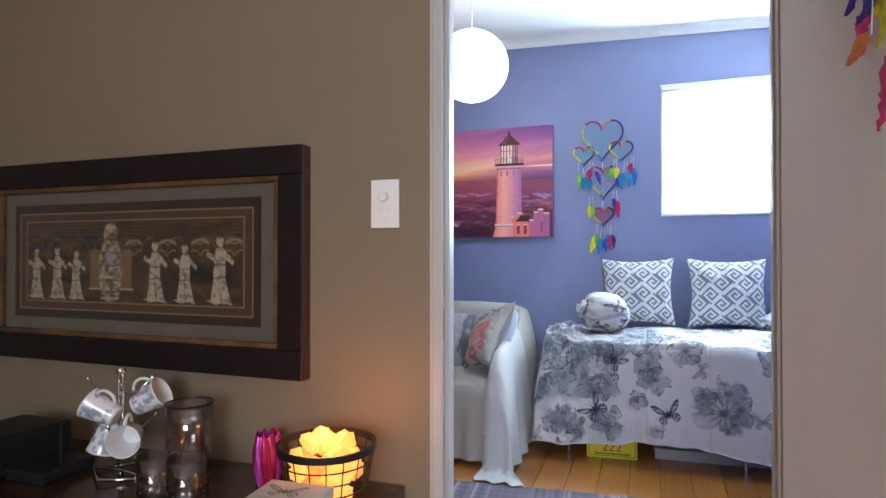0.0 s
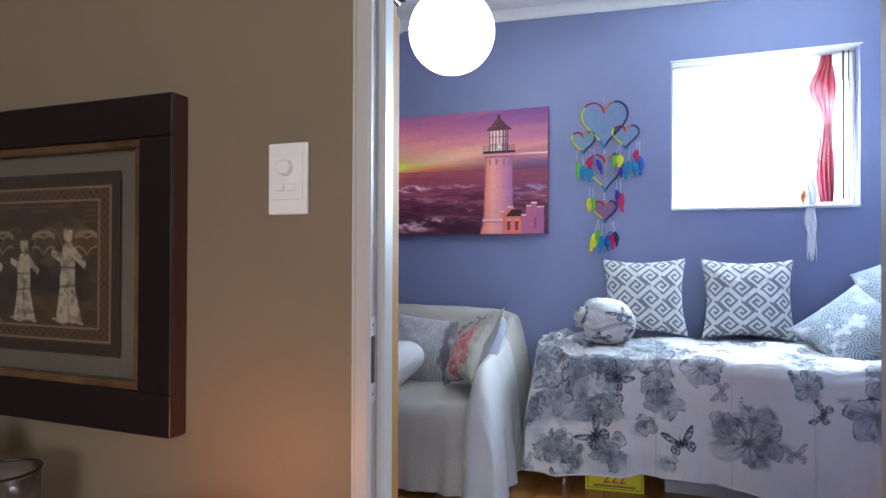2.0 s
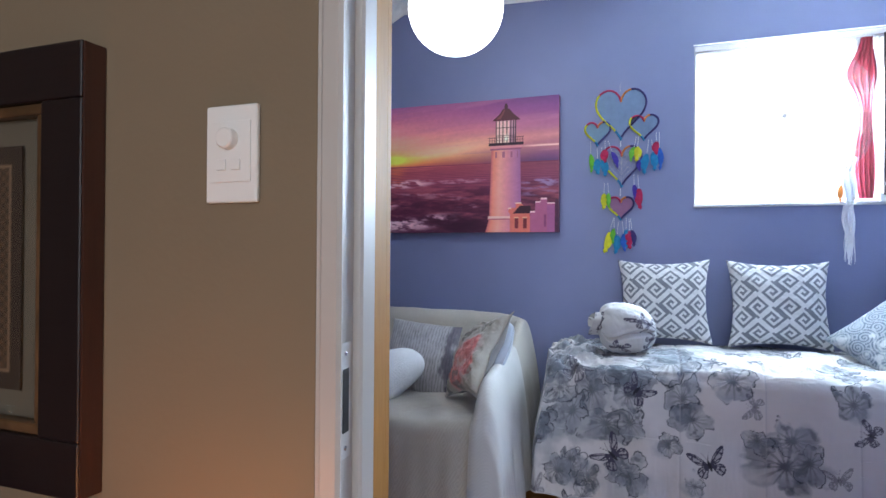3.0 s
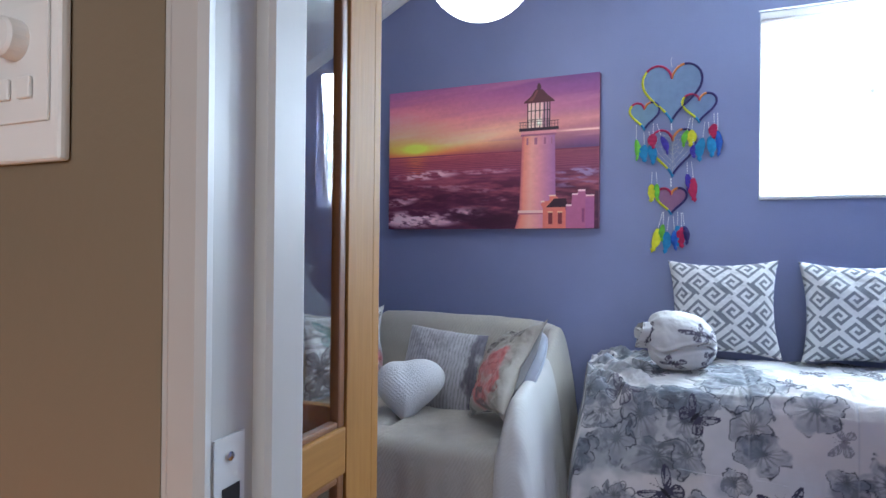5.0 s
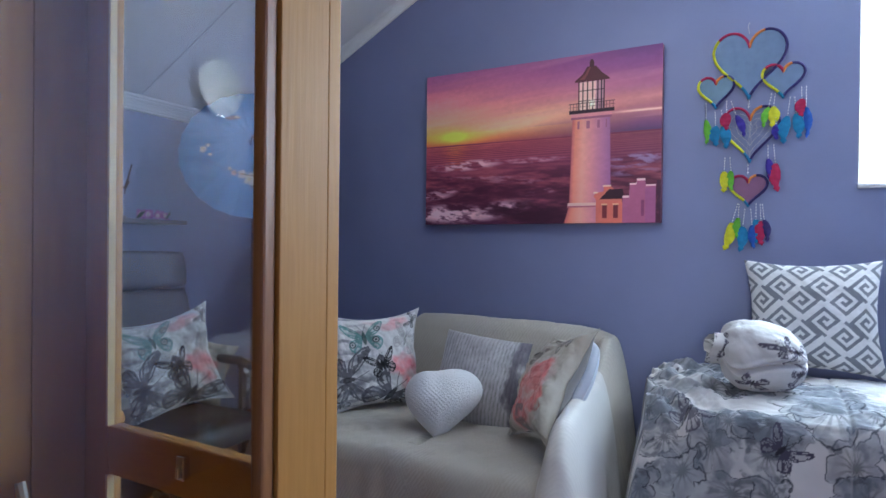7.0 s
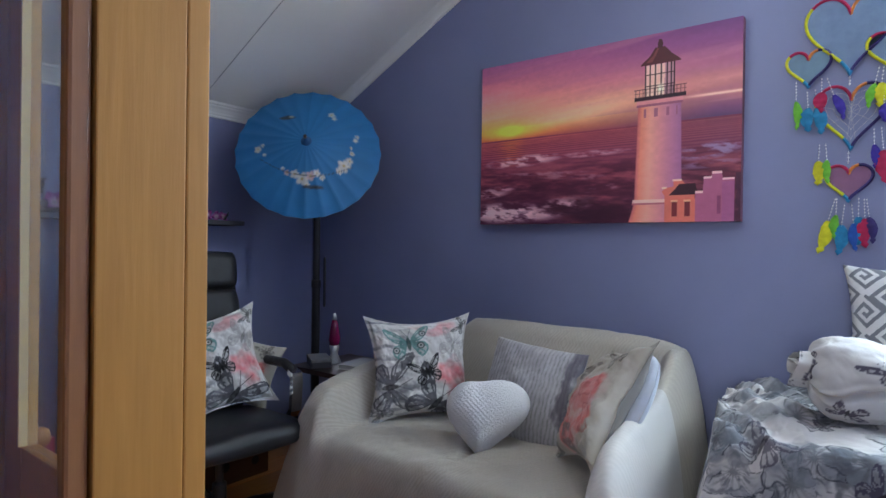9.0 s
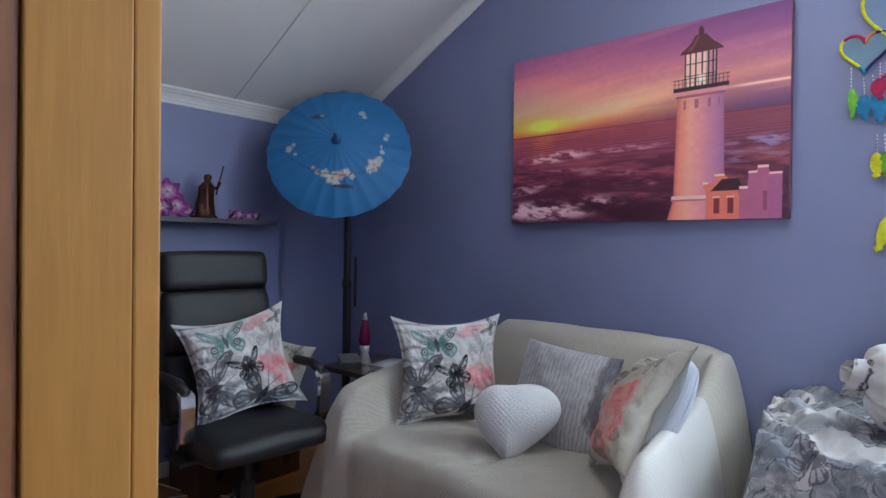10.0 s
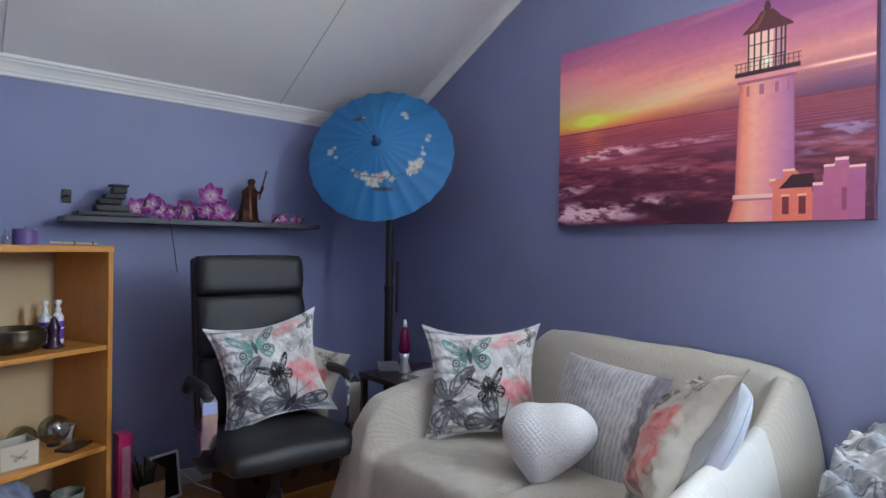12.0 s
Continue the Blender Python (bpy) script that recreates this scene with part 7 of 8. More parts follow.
LEAF = material("dark_green_leaf", (0.02, 0.05, 0.025), 0.5)
leaves()


def statue():
    """A draped upright ornament, kept as one plain form."""
    bm = lathed([(0.0, 0.0), (0.034, 0.0), (0.036, 0.008), (0.028, 0.014), (0.026, 0.05), (0.022, 0.10), (0.024, 0.13), (0.016, 0.150), (0.009, 0.158), (0.012, 0.170), (0.012, 0.182), (0.0, 0.192)], 28)
    for v in bm.verts:
        a = math.atan2(v.co.y, v.co.x)
        v.co.xy *= 1 + 0.16 * math.sin(a * 6 + v.co.z * 30) * (v.co.z < 0.14)
        v.co.y *= 1.25
        v.co.y += 0.10 * max(0, v.co.z - 0.06)
    tube(bm, [(0.02, 0.035, 0.10), (0.025, 0.045, 0.16), (0.022, 0.062, 0.225)], 0.0028, 6)
    tube(bm, [(0.012, 0.012, 0.14), (0.025, 0.035, 0.125), (0.028, 0.045, 0.155)], 0.008, 8)
    ob = part("statuette", bm, BRONZE, smooth=True)
    ob.matrix_world = pose(-2.93, 1.755, ZS) @ Matrix.Diagonal((1.35, 1.35, 1.20, 1))
    tagged(ob, "dark bronze robed statuette holding a staff, on the floating shelf", "ornament")


BRONZE = material("dark_bronze", (0.10, 0.035, 0.02), 0.28, 0.6, scale=50, amount=0.6)
statue()


def wall_hook():
    t = thing("wall_hook", "small dark hook plate on the purple wall", "hook", at=(XL + 0.001, 0.985, 1.40))
    part("plate", boxes(((0, -0.018, -0.03), (0.006, 0.018, 0.03)), bevel=0.002), BLACK, t)
    part("peg", lathed([(0.006, 0), (0.006, 0.03), (0.010, 0.034), (0, 0.038)], 14, pose(0.006, 0, 0.0, 0, 90, 0)), BLACK, t)


wall_hook()


def office_chair():
    t = thing("office_chair", "high-backed black leather office chair with chrome-tipped arms", "chair", at=(-2.20, 1.585, 0), rz=-4)
    # local +x is the front

    def pad(name, L, W, T, m, mat=LEATHER, dome=0.5, label=""):
        n = 44
        a = np.linspace(-1, 1, n)
        u, v = np.meshgrid(a, a)
        sq = (1 - np.abs(u) ** 5) * (1 - np.abs(v) ** 5)
        k = 0.06
        X = u * L / 2 * (1 - k * v ** 4)
        Y = v * W / 2 * (1 - k * u ** 4)
        H = T * np.clip(sq, 0, 1) ** 0.32
        H = H * (1 + 0.06 * np.cos(v * 5))
        e = []
        top = grid_mesh(name, X, Y, H)
        bot = grid_mesh(name, X[:, ::-1], Y[:, ::-1], -0.35 * H[:, ::-1])
        bm = bmesh.new()
        bm.from_mesh(top)
        bm.from_mesh(bot)
        bmesh.ops.remove_doubles(bm, verts=bm.verts, dist=0.0005)
        ob = part(name, bm, mat, t, label, smooth=True)
        ob.matrix_basis = m
        return ob
    pad("seat", 0.53, 0.52, 0.085, pose(0.01, 0, 0.405, 0, -3, 0), label="padded black leather seat")
    back = pose(-0.235, 0, 0.46, 0, -9, 0)
    for z0, z1 in ((0.0, 0.27), (0.262, 0.53), (0.522, 0.700)):
        pad("back_cushion", z1 - z0, 0.485 - 0.0 * z0, 0.055, back @ Matrix(((0, 0, 1, 0), (0, 1, 0, 0), (-1, 0, 0, (z0 + z1) / 2), (0, 0, 0, 1))), label="padded black leather back section")
    sh = part("back_shell", boxes(((-0.045, -0.245, -0.02), (-0.002, 0.245, 0.69)), bevel=0.03, seg=4), LEATHER, t)
    sh.matrix_basis = back
    for s in (-1, 1):
        y = s * 0.285
        b = part("arm", tube(bmesh.new(), [(-0.22, y, 0.62), (-0.16, y, 0.665), (0.02, y, 0.668), (0.09, y, 0.645)], 0.021, 12), LEATHER, t, "padded black armrest", smooth=True)
        bm = bmesh.new()
        prism(bm, [(0.082, 0.652), (0.116, 0.640), (0.122, 0.60), (0.112, 0.475), (0.085, 0.445), (0.068, 0.455), (0.092, 0.485), (0.100, 0.60), (0.095, 0.622), (0.078, 0.632)], 1, y - 0.025, y + 0.025)
        part("arm_bracket", bm, CHROME, b, "polished chrome arm bracket")
        bm = boxes(((-0.05, y - 0.022 - (0.03 if s > 0 else 0), 0.385), (0.10, y + 0.022 + (0.03 if s < 0 else 0), 0.400)), bevel=0.004)
        part("arm_mount", bm, BLACK, b)
    part("gas_lift", lathed([(0.028, 0.09), (0.028, 0.22), (0.016, 0.23), (0.016, 0.37), (0.06, 0.375), (0.06, 0.385)], 24), BLACK, t)
    for i in range(5):
        a = radians(72 * i + 20)
        c, s = math.cos(a), math.sin(a)
        l = part("base_leg", tube(bmesh.new(), [(0.02 * c, 0.02 * s, 0.105), (0.16 * c, 0.16 * s, 0.098), (0.29 * c, 0.29 * s, 0.075)], lambda f: 0.024 - 0.008 * f, 10), BLACK, t, smooth=True)
        bm = bmesh.new()
        for o in (-0.016, 0.016):
            lathe(bm, [(0.0, -0.009), (0.024, -0.009), (0.027, 0.0), (0.024, 0.009), (0.0, 0.009)], 20, pose(0.29 * c - s * o, 0.29 * s + c * o, 0.027, 90, 0, math.degrees(a)))
        part("castor", bm, BLACK, l)
        part("leg_trim", tube(bmesh.new(), [(0.05 * c, 0.05 * s, 0.128), (0.27 * c, 0.27 * s, 0.097)], 0.004, 6), CHROME, l, "chrome strip")
    return t


office_chair()
pillow("butterfly_cushion", "white cotton cushion printed with butterflies, on the office chair", 0.46, 0.45, 0.15, pose(-2.285, 1.60, 0.685, 0, 0, 72) @ pose(0, 0, 0, 72, 0, 0) @ pose(0, 0, 0, 0, 0, 10), meadow, flange=0.08, creases=0.07, pinch=0.20, n=190, seed=12)
pillow("small_cushion", "small printed green and white cushion behind the butterfly cushion", 0.30, 0.30, 0.09, pose(-2.36, 1.80, 0.62, 0, 0, 60) @ pose(0, 0, 0, 72, 0, 0) @ pose(0, 0, 0, 0, 0, -20), taupe, n=60, seed=13)


def side_table():
    t = thing("side_table", "small dark wooden side table in the corner beside the sofa", "table", at=(-2.28, 2.36, 0))
    part("top", boxes(((-0.21, -0.21, 0.545), (0.20, 0.21, 0.57)), bevel=0.005), DARKWOOD, t)
    part("lower_shelf", boxes(((-0.185, -0.185, 0.16), (0.175, 0.185, 0.178)), bevel=0.003), DARKWOOD, t)
    for x in (-0.19, 0.18):
        for y in (-0.19, 0.19):
            part("leg", boxes(((x - 0.015, y - 0.015, 0), (x + 0.015, y + 0.015, 0.5445)), bevel=0.003), DARKWOOD, t)


side_table()
t = thing("keepsake_box", "small grey box on the dark side table", "box", at=(-2.37, 2.245, 0.5705), rz=-32)
part("body", boxes(((-0.085, -0.05, 0), (0.085, 0.05, 0.030)), bevel=0.004), SHELFGREY, t)
part("lid", boxes(((-0.087, -0.052, 0.0305), (0.087, 0.052, 0.045)), bevel=0.004), material("grey_lid", (0.20, 0.20, 0.21), 0.5, scale=20, amount=0.2), t)
t = thing("book", "pale paperback book on the side table", "book", at=(-2.18, 2.36, 0.5705), rz=10)
part("pages", boxes(((-0.07, -0.095, 0.002), (0.068, 0.095, 0.020))), PALEC, t)
part("cover", boxes(((-0.072, -0.1, 0.0201), (0.072, 0.1, 0.0225)), ((-0.072, -0.1, 0.0), (0.072, 0.1, 0.0019))), MILK, t)


def lava_lamp():
    t = thing("lava_lamp", "small silver lava lamp filled with magenta liquid, on the side table", "lamp", at=(-2.345, 2.325, 0.5705))
    part("foot", lathed([(0.0, 0), (0.036, 0.0), (0.034, 0.01), (0.018, 0.055), (0.020, 0.062), (0.026, 0.095), (0.0, 0.096)], 28), material("brushed_silver", (0.60, 0.60, 0.62), 0.3, 0.7), t, smooth=True)
    part("vessel", lathed([(0.0, 0.0965), (0.026, 0.097), (0.031, 0.125), (0.022, 0.19), (0.013, 0.226), (0.0, 0.227)], 28), material("magenta_liquid", (0.16, 0.004, 0.05), 0.12, coat=0.5), t, "dark magenta liquid", smooth=True)
    part("cap", lathed([(0.0135, 0.2275), (0.007, 0.262), (0.0, 0.264)], 24), material("silver_cap", (0.75, 0.75, 0.76), 0.25, 0.4), t, smooth=True)


lava_lamp()


# ---- the bookcase ----
BX = pose(-2.63, 1.09, 0, 0, 0, -65.1)


def bookcase():
    t = thing("bookcase", "open pine bookcase with bowls, bottles and ornaments, standing across the corner", "bookcase")
    t.matrix_world = BX
    W, D, H = 0.84, 0.34, 1.186
    part("side_panel", boxes(((0, -D, 0), (0.020, 0, H - 0.026)), bevel=0.002), PINE, t)
    part("side_panel", boxes(((W - 0.02, -D, 0), (W, 0, H - 0.026)), bevel=0.002), PINE, t)
    part("top_board", boxes(((-0.002, -D, H - 0.0255), (W + 0.002, 0.004, H)), bevel=0.004), PINEX, t)
    part("back_board", boxes(((0.0205, -D + 0.001, 0.05), (W - 0.0205, -D + 0.006, H - 0.026))), BOARD, t)
    for z in (0.775, 0.378, 0.065):
        part("shelf", boxes(((0.0205, -D + 0.0065, z), (W - 0.0205, -0.004, z + 0.020)), bevel=0.004), PINEX, t)
    part("kick_board", boxes(((0.0205, -0.03, 0.0), (W - 0.0205, -0.012, 0.0645))), PINEX, t)


bookcase()
Z1, Z2, Z3, Z0 = 0.7955, 0.3985, 0.0855, 1.1865


def local_thing(name, label, category, x, y, z, group="", rz=0):
    t = thing(name, label, category, group)
    t.matrix_world = BX @ pose(x, y, z, 0, 0, rz)
    return t


t = local_thing("singing_bowl", "dark bronze singing bowl on the pine bookcase", "bowl", 0.285, -0.14, Z1)
part("bowl", lathed([(0.0, 0.0), (0.055, 0.0), (0.085, 0.012), (0.098, 0.035), (0.100, 0.055), (0.094, 0.078), (0.096, 0.086), (0.091, 0.086), (0.089, 0.078), (0.094, 0.055), (0.08, 0.018), (0.05, 0.006), (0.0, 0.005)], 48), material("aged_bronze", (0.15, 0.12, 0.08), 0.3, 0.85, scale=30, amount=0.5), t, smooth=True)
VIOLETLABEL = material("violet_label", (0.10, 0.035, 0.34), 0.5)
for x in (0.140, 0.090):
    t = local_thing("spray_bottle", "clear spray bottle with a violet label and white pump", "bottle", x, -0.20, Z1, "spray bottles")
    part("bottle", lathed([(0.0, 0.0), (0.019, 0.0), (0.021, 0.004), (0.021, 0.105), (0.012, 0.122), (0.0, 0.122)], 24), material("frosted_plastic", (0.62, 0.64, 0.68), 0.3), t, smooth=True)
    part("label", lathed([(0.0216, 0.020), (0.0218, 0.022), (0.0218, 0.088), (0.0216, 0.090)], 24), VIOLETLABEL, t, "violet label with white lines")
    part("label_line", lathed([(0.0220, 0.058), (0.0221, 0.059), (0.0221, 0.064), (0.0220, 0.065)], 24), PLASTIC, t)
    part("pump", lathed([(0.011, 0.1225), (0.011, 0.140), (0.007, 0.142), (0.008, 0.156), (0.013, 0.158), (0.012, 0.172), (0.0, 0.173)], 20), PLASTIC, t)
bm = lathed([(0.0, 0.0), (0.036, 0.0), (0.036, 0.006), (0.022, 0.018), (0.018, 0.05), (0.024, 0.075), (0.014, 0.095), (0.011, 0.11), (0.0, 0.120)], 20)
ob = part("figurine", bm, material("dark_violet_resin", (0.035, 0.012, 0.035), 0.25, coat=0.4), smooth=True)
ob.matrix_world = BX @ pose(0.158, -0.115, Z1)
tagged(ob, "small dark violet resin figurine on the pine bookcase", "ornament")
BUBBLE = clear("milky_glass", (0.62, 0.66, 0.62), 0.12, tint=0.16)
for x, y, r in ((0.112, -0.18, 0.056), (0.225, -0.19, 0.050)):
    t = local_thing("glass_ball", "milky glass ball on the pine bookcase", "ornament", x, y, Z2, "glass balls")
    bm = bmesh.new()
    bmesh.ops.create_uvsphere(bm, u_segments=32, v_segments=20, radius=r, matrix=Matrix.Translation((0, 0, r + 0.006)))
    part("ball", bm, BUBBLE, t, smooth=True)
    part("stand", lathed([(0.024, 0.0), (0.026, 0.004), (0.020, 0.012)], 20), DARKWOOD, t)
t = local_thing("printed_cup", "small white cup with a faint pattern", "cup", 0.052, -0.20, Z2)
part("cup", lathed([(0.0, 0.0), (0.020, 0.0), (0.023, 0.03), (0.031, 0.060), (0.029, 0.060), (0.020, 0.03), (0.017, 0.004), (0, 0.004)], 28), material("patterned_ceramic", (0.60, 0.58, 0.60), 0.4, scale=60, amount=0.4), t, smooth=True)
t = local_thing("wooden_tray", "small dark wooden tray on the pine bookcase", "tray", 0.095, -0.085, Z2, rz=20)
part("board", boxes(((-0.06, -0.035, 0), (0.06, 0.035, 0.012)), bevel=0.004), DARKWOOD, t)


def cream_box():
    t = local_thing("memo_box", "open cream wooden box with a butterfly on its front", "box", 0.305, -0.095, Z2, rz=-8)
    for lo, hi in (((-0.06, 0.045, 0), (0.06, 0.050, 0.088)), ((-0.06, -0.05, 0), (0.06, -0.045, 0.088)), ((-0.06, -0.0448, 0), (-0.055, 0.0448, 0.088)), ((0.055, -0.0448, 0), (0.06, 0.0448, 0.088)), ((-0.0548, -0.0448, 0), (0.0548, 0.0448, 0.005))):
        part("panel", boxes((lo, hi), bevel=0.0008), CREAMWOOD, t)
    n = 70
    u, v = np.meshgrid(np.linspace(0, 1, n), np.linspace(0, 1, n))
    C = np.ones(u.shape + (3,)) * np.array((0.56, 0.50, 0.40))
    C = butterfly(C, u, v, 0.5, 0.45, 0.24, 0.1, (0.22, 0.20, 0.17), 0.8)
    link("front_print", grid_mesh("front_print", 0.056 - u * 0.112, u * 0 + 0.0508, 0.004 + v * 0.08, C), CLOTHPAINT, t, "cream front with a small butterfly")


cream_box()
t = local_thing("candle", "thick purple pillar candle on the pine bookcase", "candle", 0.215, -0.20, Z0)
part("wax", lathed([(0.0, 0.0), (0.040, 0.0), (0.041, 0.004), (0.041, 0.056), (0.037, 0.060), (0.0, 0.056)], 36), material("purple_wax", (0.14, 0.09, 0.26), 0.4, coat=0.2), t, smooth=False)
part("wick", lathed([(0.0015, 0.056), (0.0012, 0.068), (0.0, 0.069)], 8), BLACK, t)
t = local_thing("incense_holder", "thin wooden incense holder with two metal studs", "incense holder", 0.10, -0.06, Z0, rz=8)
part("strip", tube(bmesh.new(), [(-0.08, 0, 0.006), (0.12, 0.0, 0.010)], 0.003, 6), PALEEDGE, t)
part("stud", lathed([(0.005, 0), (0.005, 0.014), (0, 0.016)], 12, pose(-0.06, 0, 0)), CHROME, t)
part("stud", lathed([(0.005, 0), (0.005, 0.014), (0, 0.016)], 12, pose(0.02, 0, 0)), CHROME, t)
t = local_thing("glass_bottle", "small clear glass bottle beside the candle", "bottle", 0.29, -0.18, Z0)
part("glass", lathed([(0, 0), (0.015, 0), (0.015, 0.03), (0.007, 0.04), (0.007, 0.052), (0, 0.053)], 20), JARGLASS, t, smooth=True)


def plastic_bag():
    t = local_thing("plastic_bag", "crumpled pale blue plastic bag leaning out of the pine bookcase", "bag", 0.36, -0.10, Z3)
    n = 70
    T, V = np.meshgrid(np.linspace(0, 2 * math.pi, n), np.linspace(0, 1, n))
    ph = V * math.pi
    w = 1 + 0.35 * (fbm(T * 1.6, V * 5, 3) - 0.5) + 0.12 * (fbm(T * 5, V * 14, 5) - 0.5)
    w = w * np.where(T > 6.0, 1 + (T - 6.0) * 0, 1)
    X = 0.115 * np.sin(ph) * np.cos(T) * w
    Y = 0.085 * np.sin(ph) * np.sin(T) * w
    Z = 0.145 - 0.14 * np.cos(ph)
    Z = Z + 0.02 * (fbm(X * 30 + 5, Y * 30, 8) - 0.5)
    link("film", grid_mesh("film", X, Y, np.maximum(Z, 0.001)), material("blue_plastic_film", (0.22, 0.27, 0.40), 0.15, scale=18, amount=0.5, coat=0.8, bump=0.6, bump_scale=30), t, smooth=True)


plastic_bag()
t = local_thing("patterned_bowl", "white bowl with a green leaf pattern on the lowest shelf", "bowl", 0.095, -0.12, Z3)
part("bowl", lathed([(0.0, 0.0), (0.03, 0.0), (0.036, 0.01), (0.056, 0.11), (0.058, 0.135), (0.054, 0.135), (0.050, 0.11), (0.03, 0.014), (0, 0.01)], 36), material("leaf_glaze", (0.55, 0.55, 0.50), 0.2, scale=28, amount=0.75, second=(0.08, 0.16, 0.10)), t, smooth=True)
t = local_thing("book", "dark blue book lying on the lowest shelf", "book", 0.15, -0.26, Z3)
part("pages", boxes(((-0.08, -0.05, 0.004), (0.078, 0.05, 0.096))), PALEC, t)
part("cover", boxes(((-0.082, -0.052, 0.0), (0.082, 0.052, 0.0035)), ((-0.082, -0.052, 0.0965), (0.082, 0.052, 0.1))), material("navy_cover", (0.02, 0.03, 0.08), 0.4), t)

# ---- on the floor beside the bookcase ----
t = thing("pink_carton", "tall narrow pink carton on the floor beside the bookcase", "box", at=(-2.80, 1.165, 0), rz=10)
part("carton", boxes(((-0.03, -0.028, 0), (0.03, 0.028, 0.385)), bevel=0.002), material("hot_pink_card", (0.55, 0.02, 0.14), 0.35, scale=12, amount=0.3), t)
part("printed_panel", boxes(((0.0302, -0.012, 0.05), (0.0312, 0.020, 0.33))), material("pale_pink_print", (0.65, 0.30, 0.38), 0.4, scale=30, amount=0.4), t)


def paper_bag():
    t = thing("paper_bag", "brown paper carrier bag with greenery in it, on the floor", "bag", at=(-2.80, 1.245, 0), rz=12)
    m = material("brown_paper", (0.33, 0.21, 0.11), 0.8, scale=14, amount=0.3)
    for k, (lo, hi) in enumerate((((-0.09, -0.055, 0), (-0.088, 0.055, 0.20)), ((0.088, -0.055, 0), (0.09, 0.055, 0.17)), ((-0.0878, -0.055, 0), (0.0878, -0.053, 0.15)), ((-0.0878, 0.053, 0), (0.0878, 0.055, 0.22)), ((-0.0878, -0.0528, 0), (0.0878, 0.0528, 0.003)))):
        part("bag_side", boxes((lo, hi)), m, t)
    r = random.Random(9)
    for i in range(16):
        a = r.uniform(0, 6.28)
        feather("leaf", LEAF, (0, 0, 0.05), (0.07 * math.cos(a), 0.05 * math.sin(a), 0.20 + r.uniform(0, 0.06)), 0.014, t, i)


paper_bag()
t = thing("picture_frame", "small black picture with a pale frame, leaning on the purple wall", "picture", at=(-2.90, 1.375, 0.001), rz=14)
e = pose(0, 0, 0, 0, -10, 0)
for lo, hi in (((-0.006, -0.07, 0), (0.006, -0.058, 0.215)), ((-0.006, 0.058, 0), (0.006, 0.07, 0.215)), ((-0.006, -0.0578, 0), (0.006, 0.0578, 0.012)), ((-0.006, -0.0578, 0.203), (0.006, 0.0578, 0.215))):
    part("frame_bar", boxes((lo, hi), bevel=0.001), MILK, t).matrix_basis = e
part("picture", boxes(((-0.004, -0.0577, 0.0121), (0.003, 0.0577, 0.2029))), BLACK, t).matrix_basis = e


def crate():
    t = thing("wooden_crate", "low brown wooden crate with black round discs, behind the office chair", "crate", at=(-2.78, 1.86, 0))
    m = wood("brown_crate_wood", (0.10, 0.042, 0.018), (0.05, 0.02, 0.009), 0.5, axis=1, scale=5)
    part("front_board", boxes(((0.14, -0.27, 0.0), (0.155, 0.27, 0.22)), bevel=0.002), m, t)
    part("back_board", boxes(((-0.155, -0.27, 0.0), (-0.14, 0.27, 0.22)), bevel=0.002), m, t)
    for y in (-0.262, 0.262):
        part("end_board", boxes(((-0.1398, y - 0.008, 0.0), (0.1398, y + 0.008, 0.22))), m, t)
    part("lid", boxes(((-0.158, -0.274, 0.2205), (0.158, 0.274, 0.235)), bevel=0.003), m, t)
    # Flat black discs set on the front board.
    for y, z, r in ((-0.17, 0.10, 0.022), (-0.06, 0.14, 0.016), (0.02, 0.09, 0.024), (0.12, 0.15, 0.018), (0.19, 0.08, 0.022)):
        part("dark_disc", lathed([(r, 0.0), (r, 0.0012), (0, 0.0012)], 20, pose(0.1552, y, z, 0, 90, 0)), BLACK, t, "black round disc")


crate()
t = thing("white_cable", "white cable lying coiled on the floor", "cable")
part("cord", tube(bmesh.new(), [(-2.98, 1.45, 0.10), (-2.90, 1.50, 0.05), (-2.80, 1.60, 0.004), (-2.60, 1.66, 0.004), (-2.52, 1.56, 0.004), (-2.62, 1.47, 0.004), (-2.78, 1.52, 0.004), (-2.70, 1.66, 0.005), (-2.45, 1.78, 0.004)], 0.003, 6), PLASTIC, t, smooth=True)


# ---- on the bed side wall, seen in the cabinet's glass ----
def clock():
    t = thing("wall_clock", "round pale wall clock on the purple wall above the bed", "clock", at=(XR - 0.001, 2.17, 2.01), rz=-90)
    part("case", lathed([(0.0, 0.0), (0.150, 0.0), (0.155, 0.01), (0.152, 0.025), (0.143, 0.028), (0.143, 0.022)], 56, pose(0, 0, 0, 90, 0, 0)), CHROME, t, smooth=False)
    part("dial", lathed([(0.1425, 0.0222), (0.1425, 0.0232), (0.0, 0.0234)], 56, pose(0, 0, 0, 90, 0, 0)), PLASTIC, t)
    for i in range(12):
        a = radians(30 * i)
        o = part("hour_mark", boxes(((-0.003, -0.0250, 0.112), (0.003, -0.0236, 0.132))), BLACK, t)
        o.matrix_basis = Matrix.Rotation(a, 4, "Y")
    for a, l, w in ((92, 0.072, 0.005), (98, 0.108, 0.0035)):
        o = part("clock_arm", boxes(((-w, -0.0275, -0.015), (w, -0.0255, l))), BLACK, t)
        o.matrix_basis = Matrix.Rotation(radians(-a), 4, "Y")


clock()


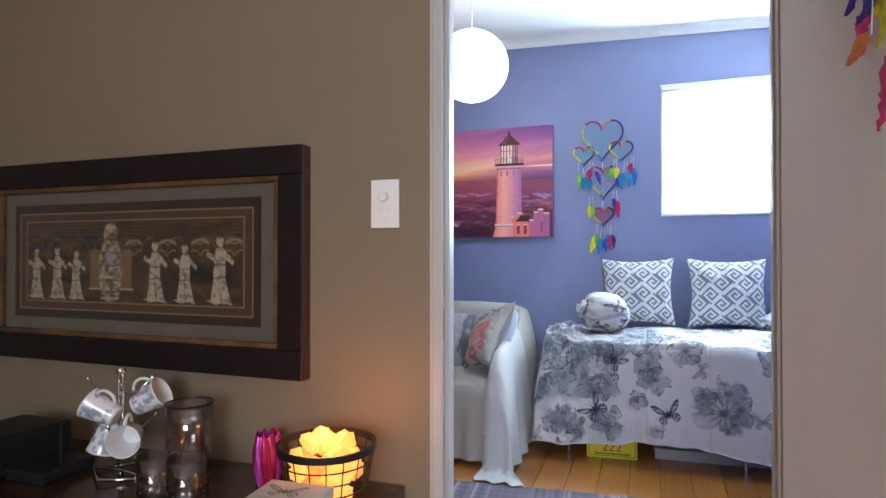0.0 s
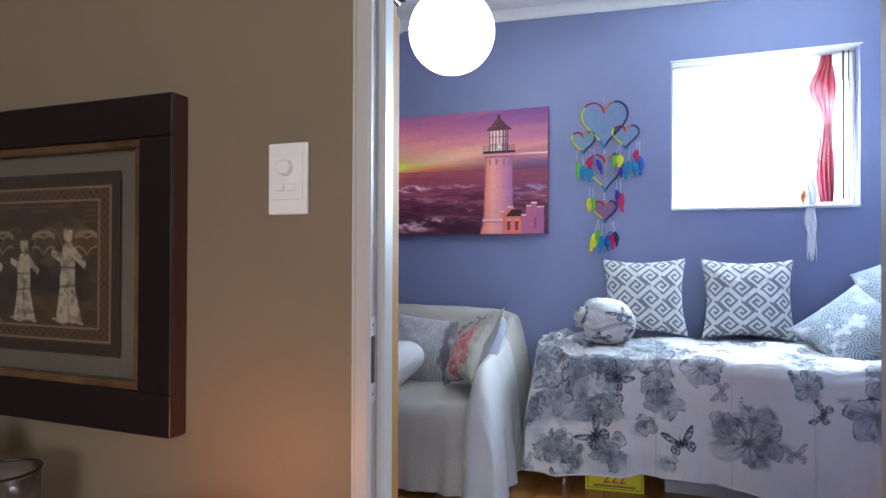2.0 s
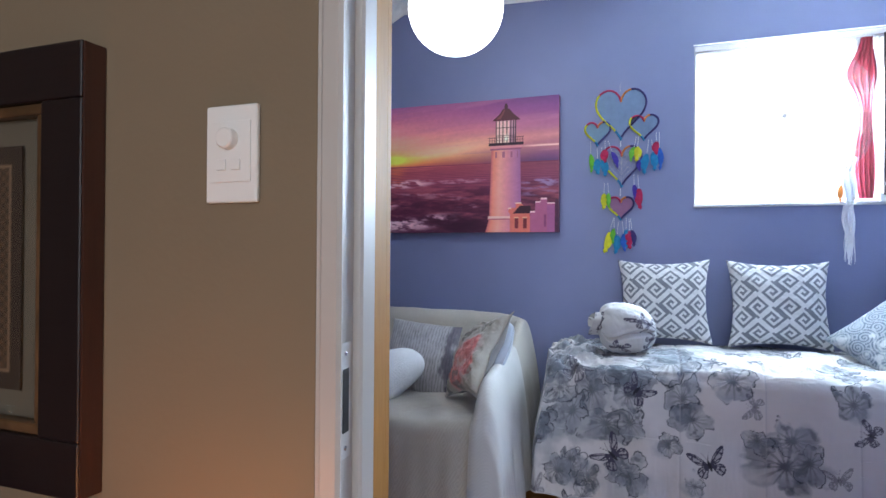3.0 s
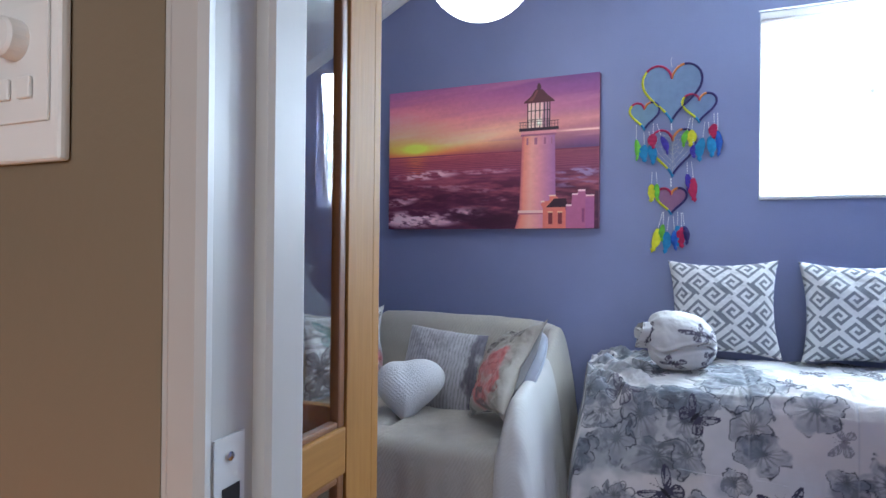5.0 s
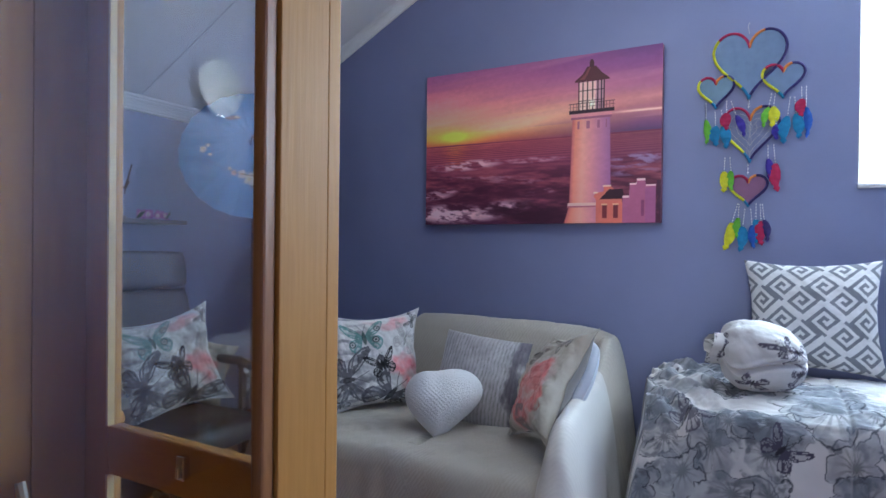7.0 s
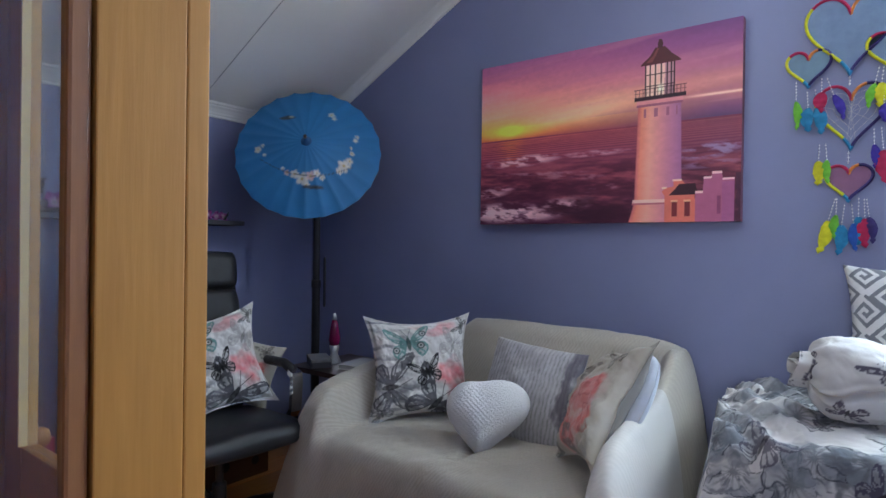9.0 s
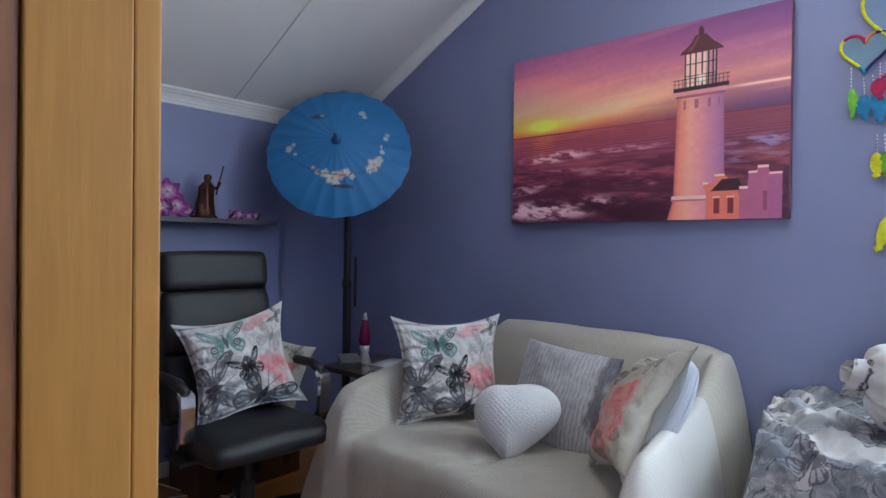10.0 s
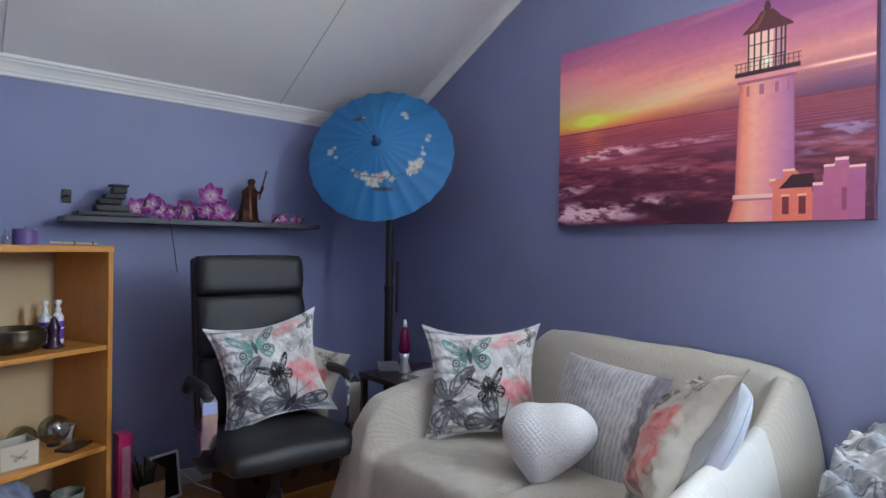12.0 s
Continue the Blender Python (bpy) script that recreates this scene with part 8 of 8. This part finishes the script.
def moon():
    t = thing("moon_ornament", "white crescent moon ornament with flowers, on the purple wall", "wall hanging", at=(XR - 0.004, 2.42, 1.64), rz=-90)
    n = 30
    out = [(0.085 * math.cos(a), 0.085 * math.sin(a)) for a in np.linspace(-2.0, 2.0, n)]
    inn = [(0.022 + 0.068 * math.cos(a), 0.068 * math.sin(a)) for a in np.linspace(2.25, -2.25, n)]
    bm = bmesh.new()
    pts = [(-x, z) for x, z in out + [(p[0] - 0.03, p[1]) for p in inn]]
    prism(bm, pts, 1, -0.008, 0.0)
    part("crescent", bm, MILK, t)
    r = random.Random(3)
    bm = bmesh.new()
    for i in range(30):
        bmesh.ops.create_icosphere(bm, subdivisions=1, radius=r.uniform(0.006, 0.012), matrix=pose(r.uniform(-0.08, 0.06), -0.012, -0.07 + r.uniform(-0.03, 0.03)))
    part("blossom", bm, MILK, t, "small white blossoms")
    part("cord", tube(bmesh.new(), [(-0.04, 0, 0.07), (-0.02, 0, 0.28)], 0.0015, 6), CORD, t)


moon()
t = thing("wall_lettering", "dark raised lettering on the purple wall above the bed", "wall art", at=(XR - 0.001, 2.02, 1.62), rz=-90)
r = random.Random(6)
for row in range(3):
    for k in range(7 - row):
        x, z = -0.11 + 0.034 * k, 0.09 - row * 0.09
        h = r.uniform(0.018, 0.04)
        part("stroke", tube(bmesh.new(), [(x, -0.004, z - h * 0.5), (x + 0.008, -0.004, z + h * 0.5), (x + 0.018, -0.004, z), (x + 0.024, -0.004, z - h * 0.4)], 0.0028, 5), BLACK, t)

# small pieces inside the cabinet
t = thing("peg_box", "small pink pegs and a pink box inside the cabinet", "box", at=(-0.86, 0.40, 0.5365))
part("box", boxes(((-0.03, -0.03, 0), (0.03, 0.03, 0.30)), bevel=0.003), material("pale_pink_plastic", (0.55, 0.25, 0.42), 0.4), t)
part("peg", tube(bmesh.new(), [(-0.02, 0, 0.3005), (-0.045, 0, 0.37)], 0.006, 8), CREAMWOOD, t)
t = thing("wire_basket", "small silver wire basket inside the cabinet", "basket", at=(-0.70, 0.36, 0.5365))
for z in (0.004, 0.14, 0.27):
    part("hoop", tube(bmesh.new(), [(0.09 * math.cos(a), 0.09 * math.sin(a), z) for a in np.linspace(0, 2 * math.pi, 33)[:-1]], 0.002, 6, True), CHROME, t)
for i in range(12):
    a = i * math.pi / 6
    part("upright", tube(bmesh.new(), [(0.09 * math.cos(a), 0.09 * math.sin(a), 0.004), (0.09 * math.cos(a), 0.09 * math.sin(a), 0.27)], 0.0015, 5), CHROME, t)


# ---- rug ----
def rug():
    t = thing("rug", "flat woven rug with grey and plum stripes, on pine floor", "rug", at=(-0.2, 1.13, 0.0), rz=6)
    n, k = 340, 90
    u, v = np.meshgrid(np.linspace(-0.95, 0.95, n), np.linspace(-0.45, 0.45, k))
    s = fbm(u * 60, v * 0.02 + u * 9, 4, 3)
    C = np.ones(u.shape + (3,)) * np.array((0.13, 0.10, 0.125))
    C = mixc(C, (0.34, 0.30, 0.30), np.clip((s - 0.5) * 9, 0, 1) * 0.8)
    C = mixc(C, (0.05, 0.04, 0.06), np.clip((0.36 - s) * 9, 0, 1) * 0.8)
    link("pile", grid_mesh("pile", u, v, 0.008 + 0.0015 * np.sin(v * 500) + 0 * u, C), CLOTHPAINT, t)
    part("underside", boxes(((-0.949, -0.449, 0.001), (0.949, 0.449, 0.006))), THROW_BASE, t)


rug()

# ---- floorboards, last ----
rnd = random.Random(8)
w = 0.153
n = int((XR - XL) / w)
w = (XR - XL) / n
mesh = None
for i in range(n):
    bm = boxes(((-w / 2 + 0.0012, 0.0, -0.0215), (w / 2 - 0.0012, YF - 0.002, 0.0)), bevel=0.0015, seg=1)
    if mesh is None:
        ob = part("floorboard", bm, PLANKY, base)
        mesh = ob.data
    else:
        bm.free()
        ob = link("floorboard", mesh, None, base)
    ob.location = (XL + (i + 0.5) * w, 0.001, 0)
structure("baseboard_gable", boxes(((XL + 0.016, YF - 0.015, 0.001), (XR, YF - 0.001, 0.075)), bevel=0.003), WHITE)
structure("baseboard_shelf_side", boxes(((XL + 0.001, 0.125, 0.001), (XL + 0.015, YF - 0.016, 0.075)), bevel=0.003), WHITE)
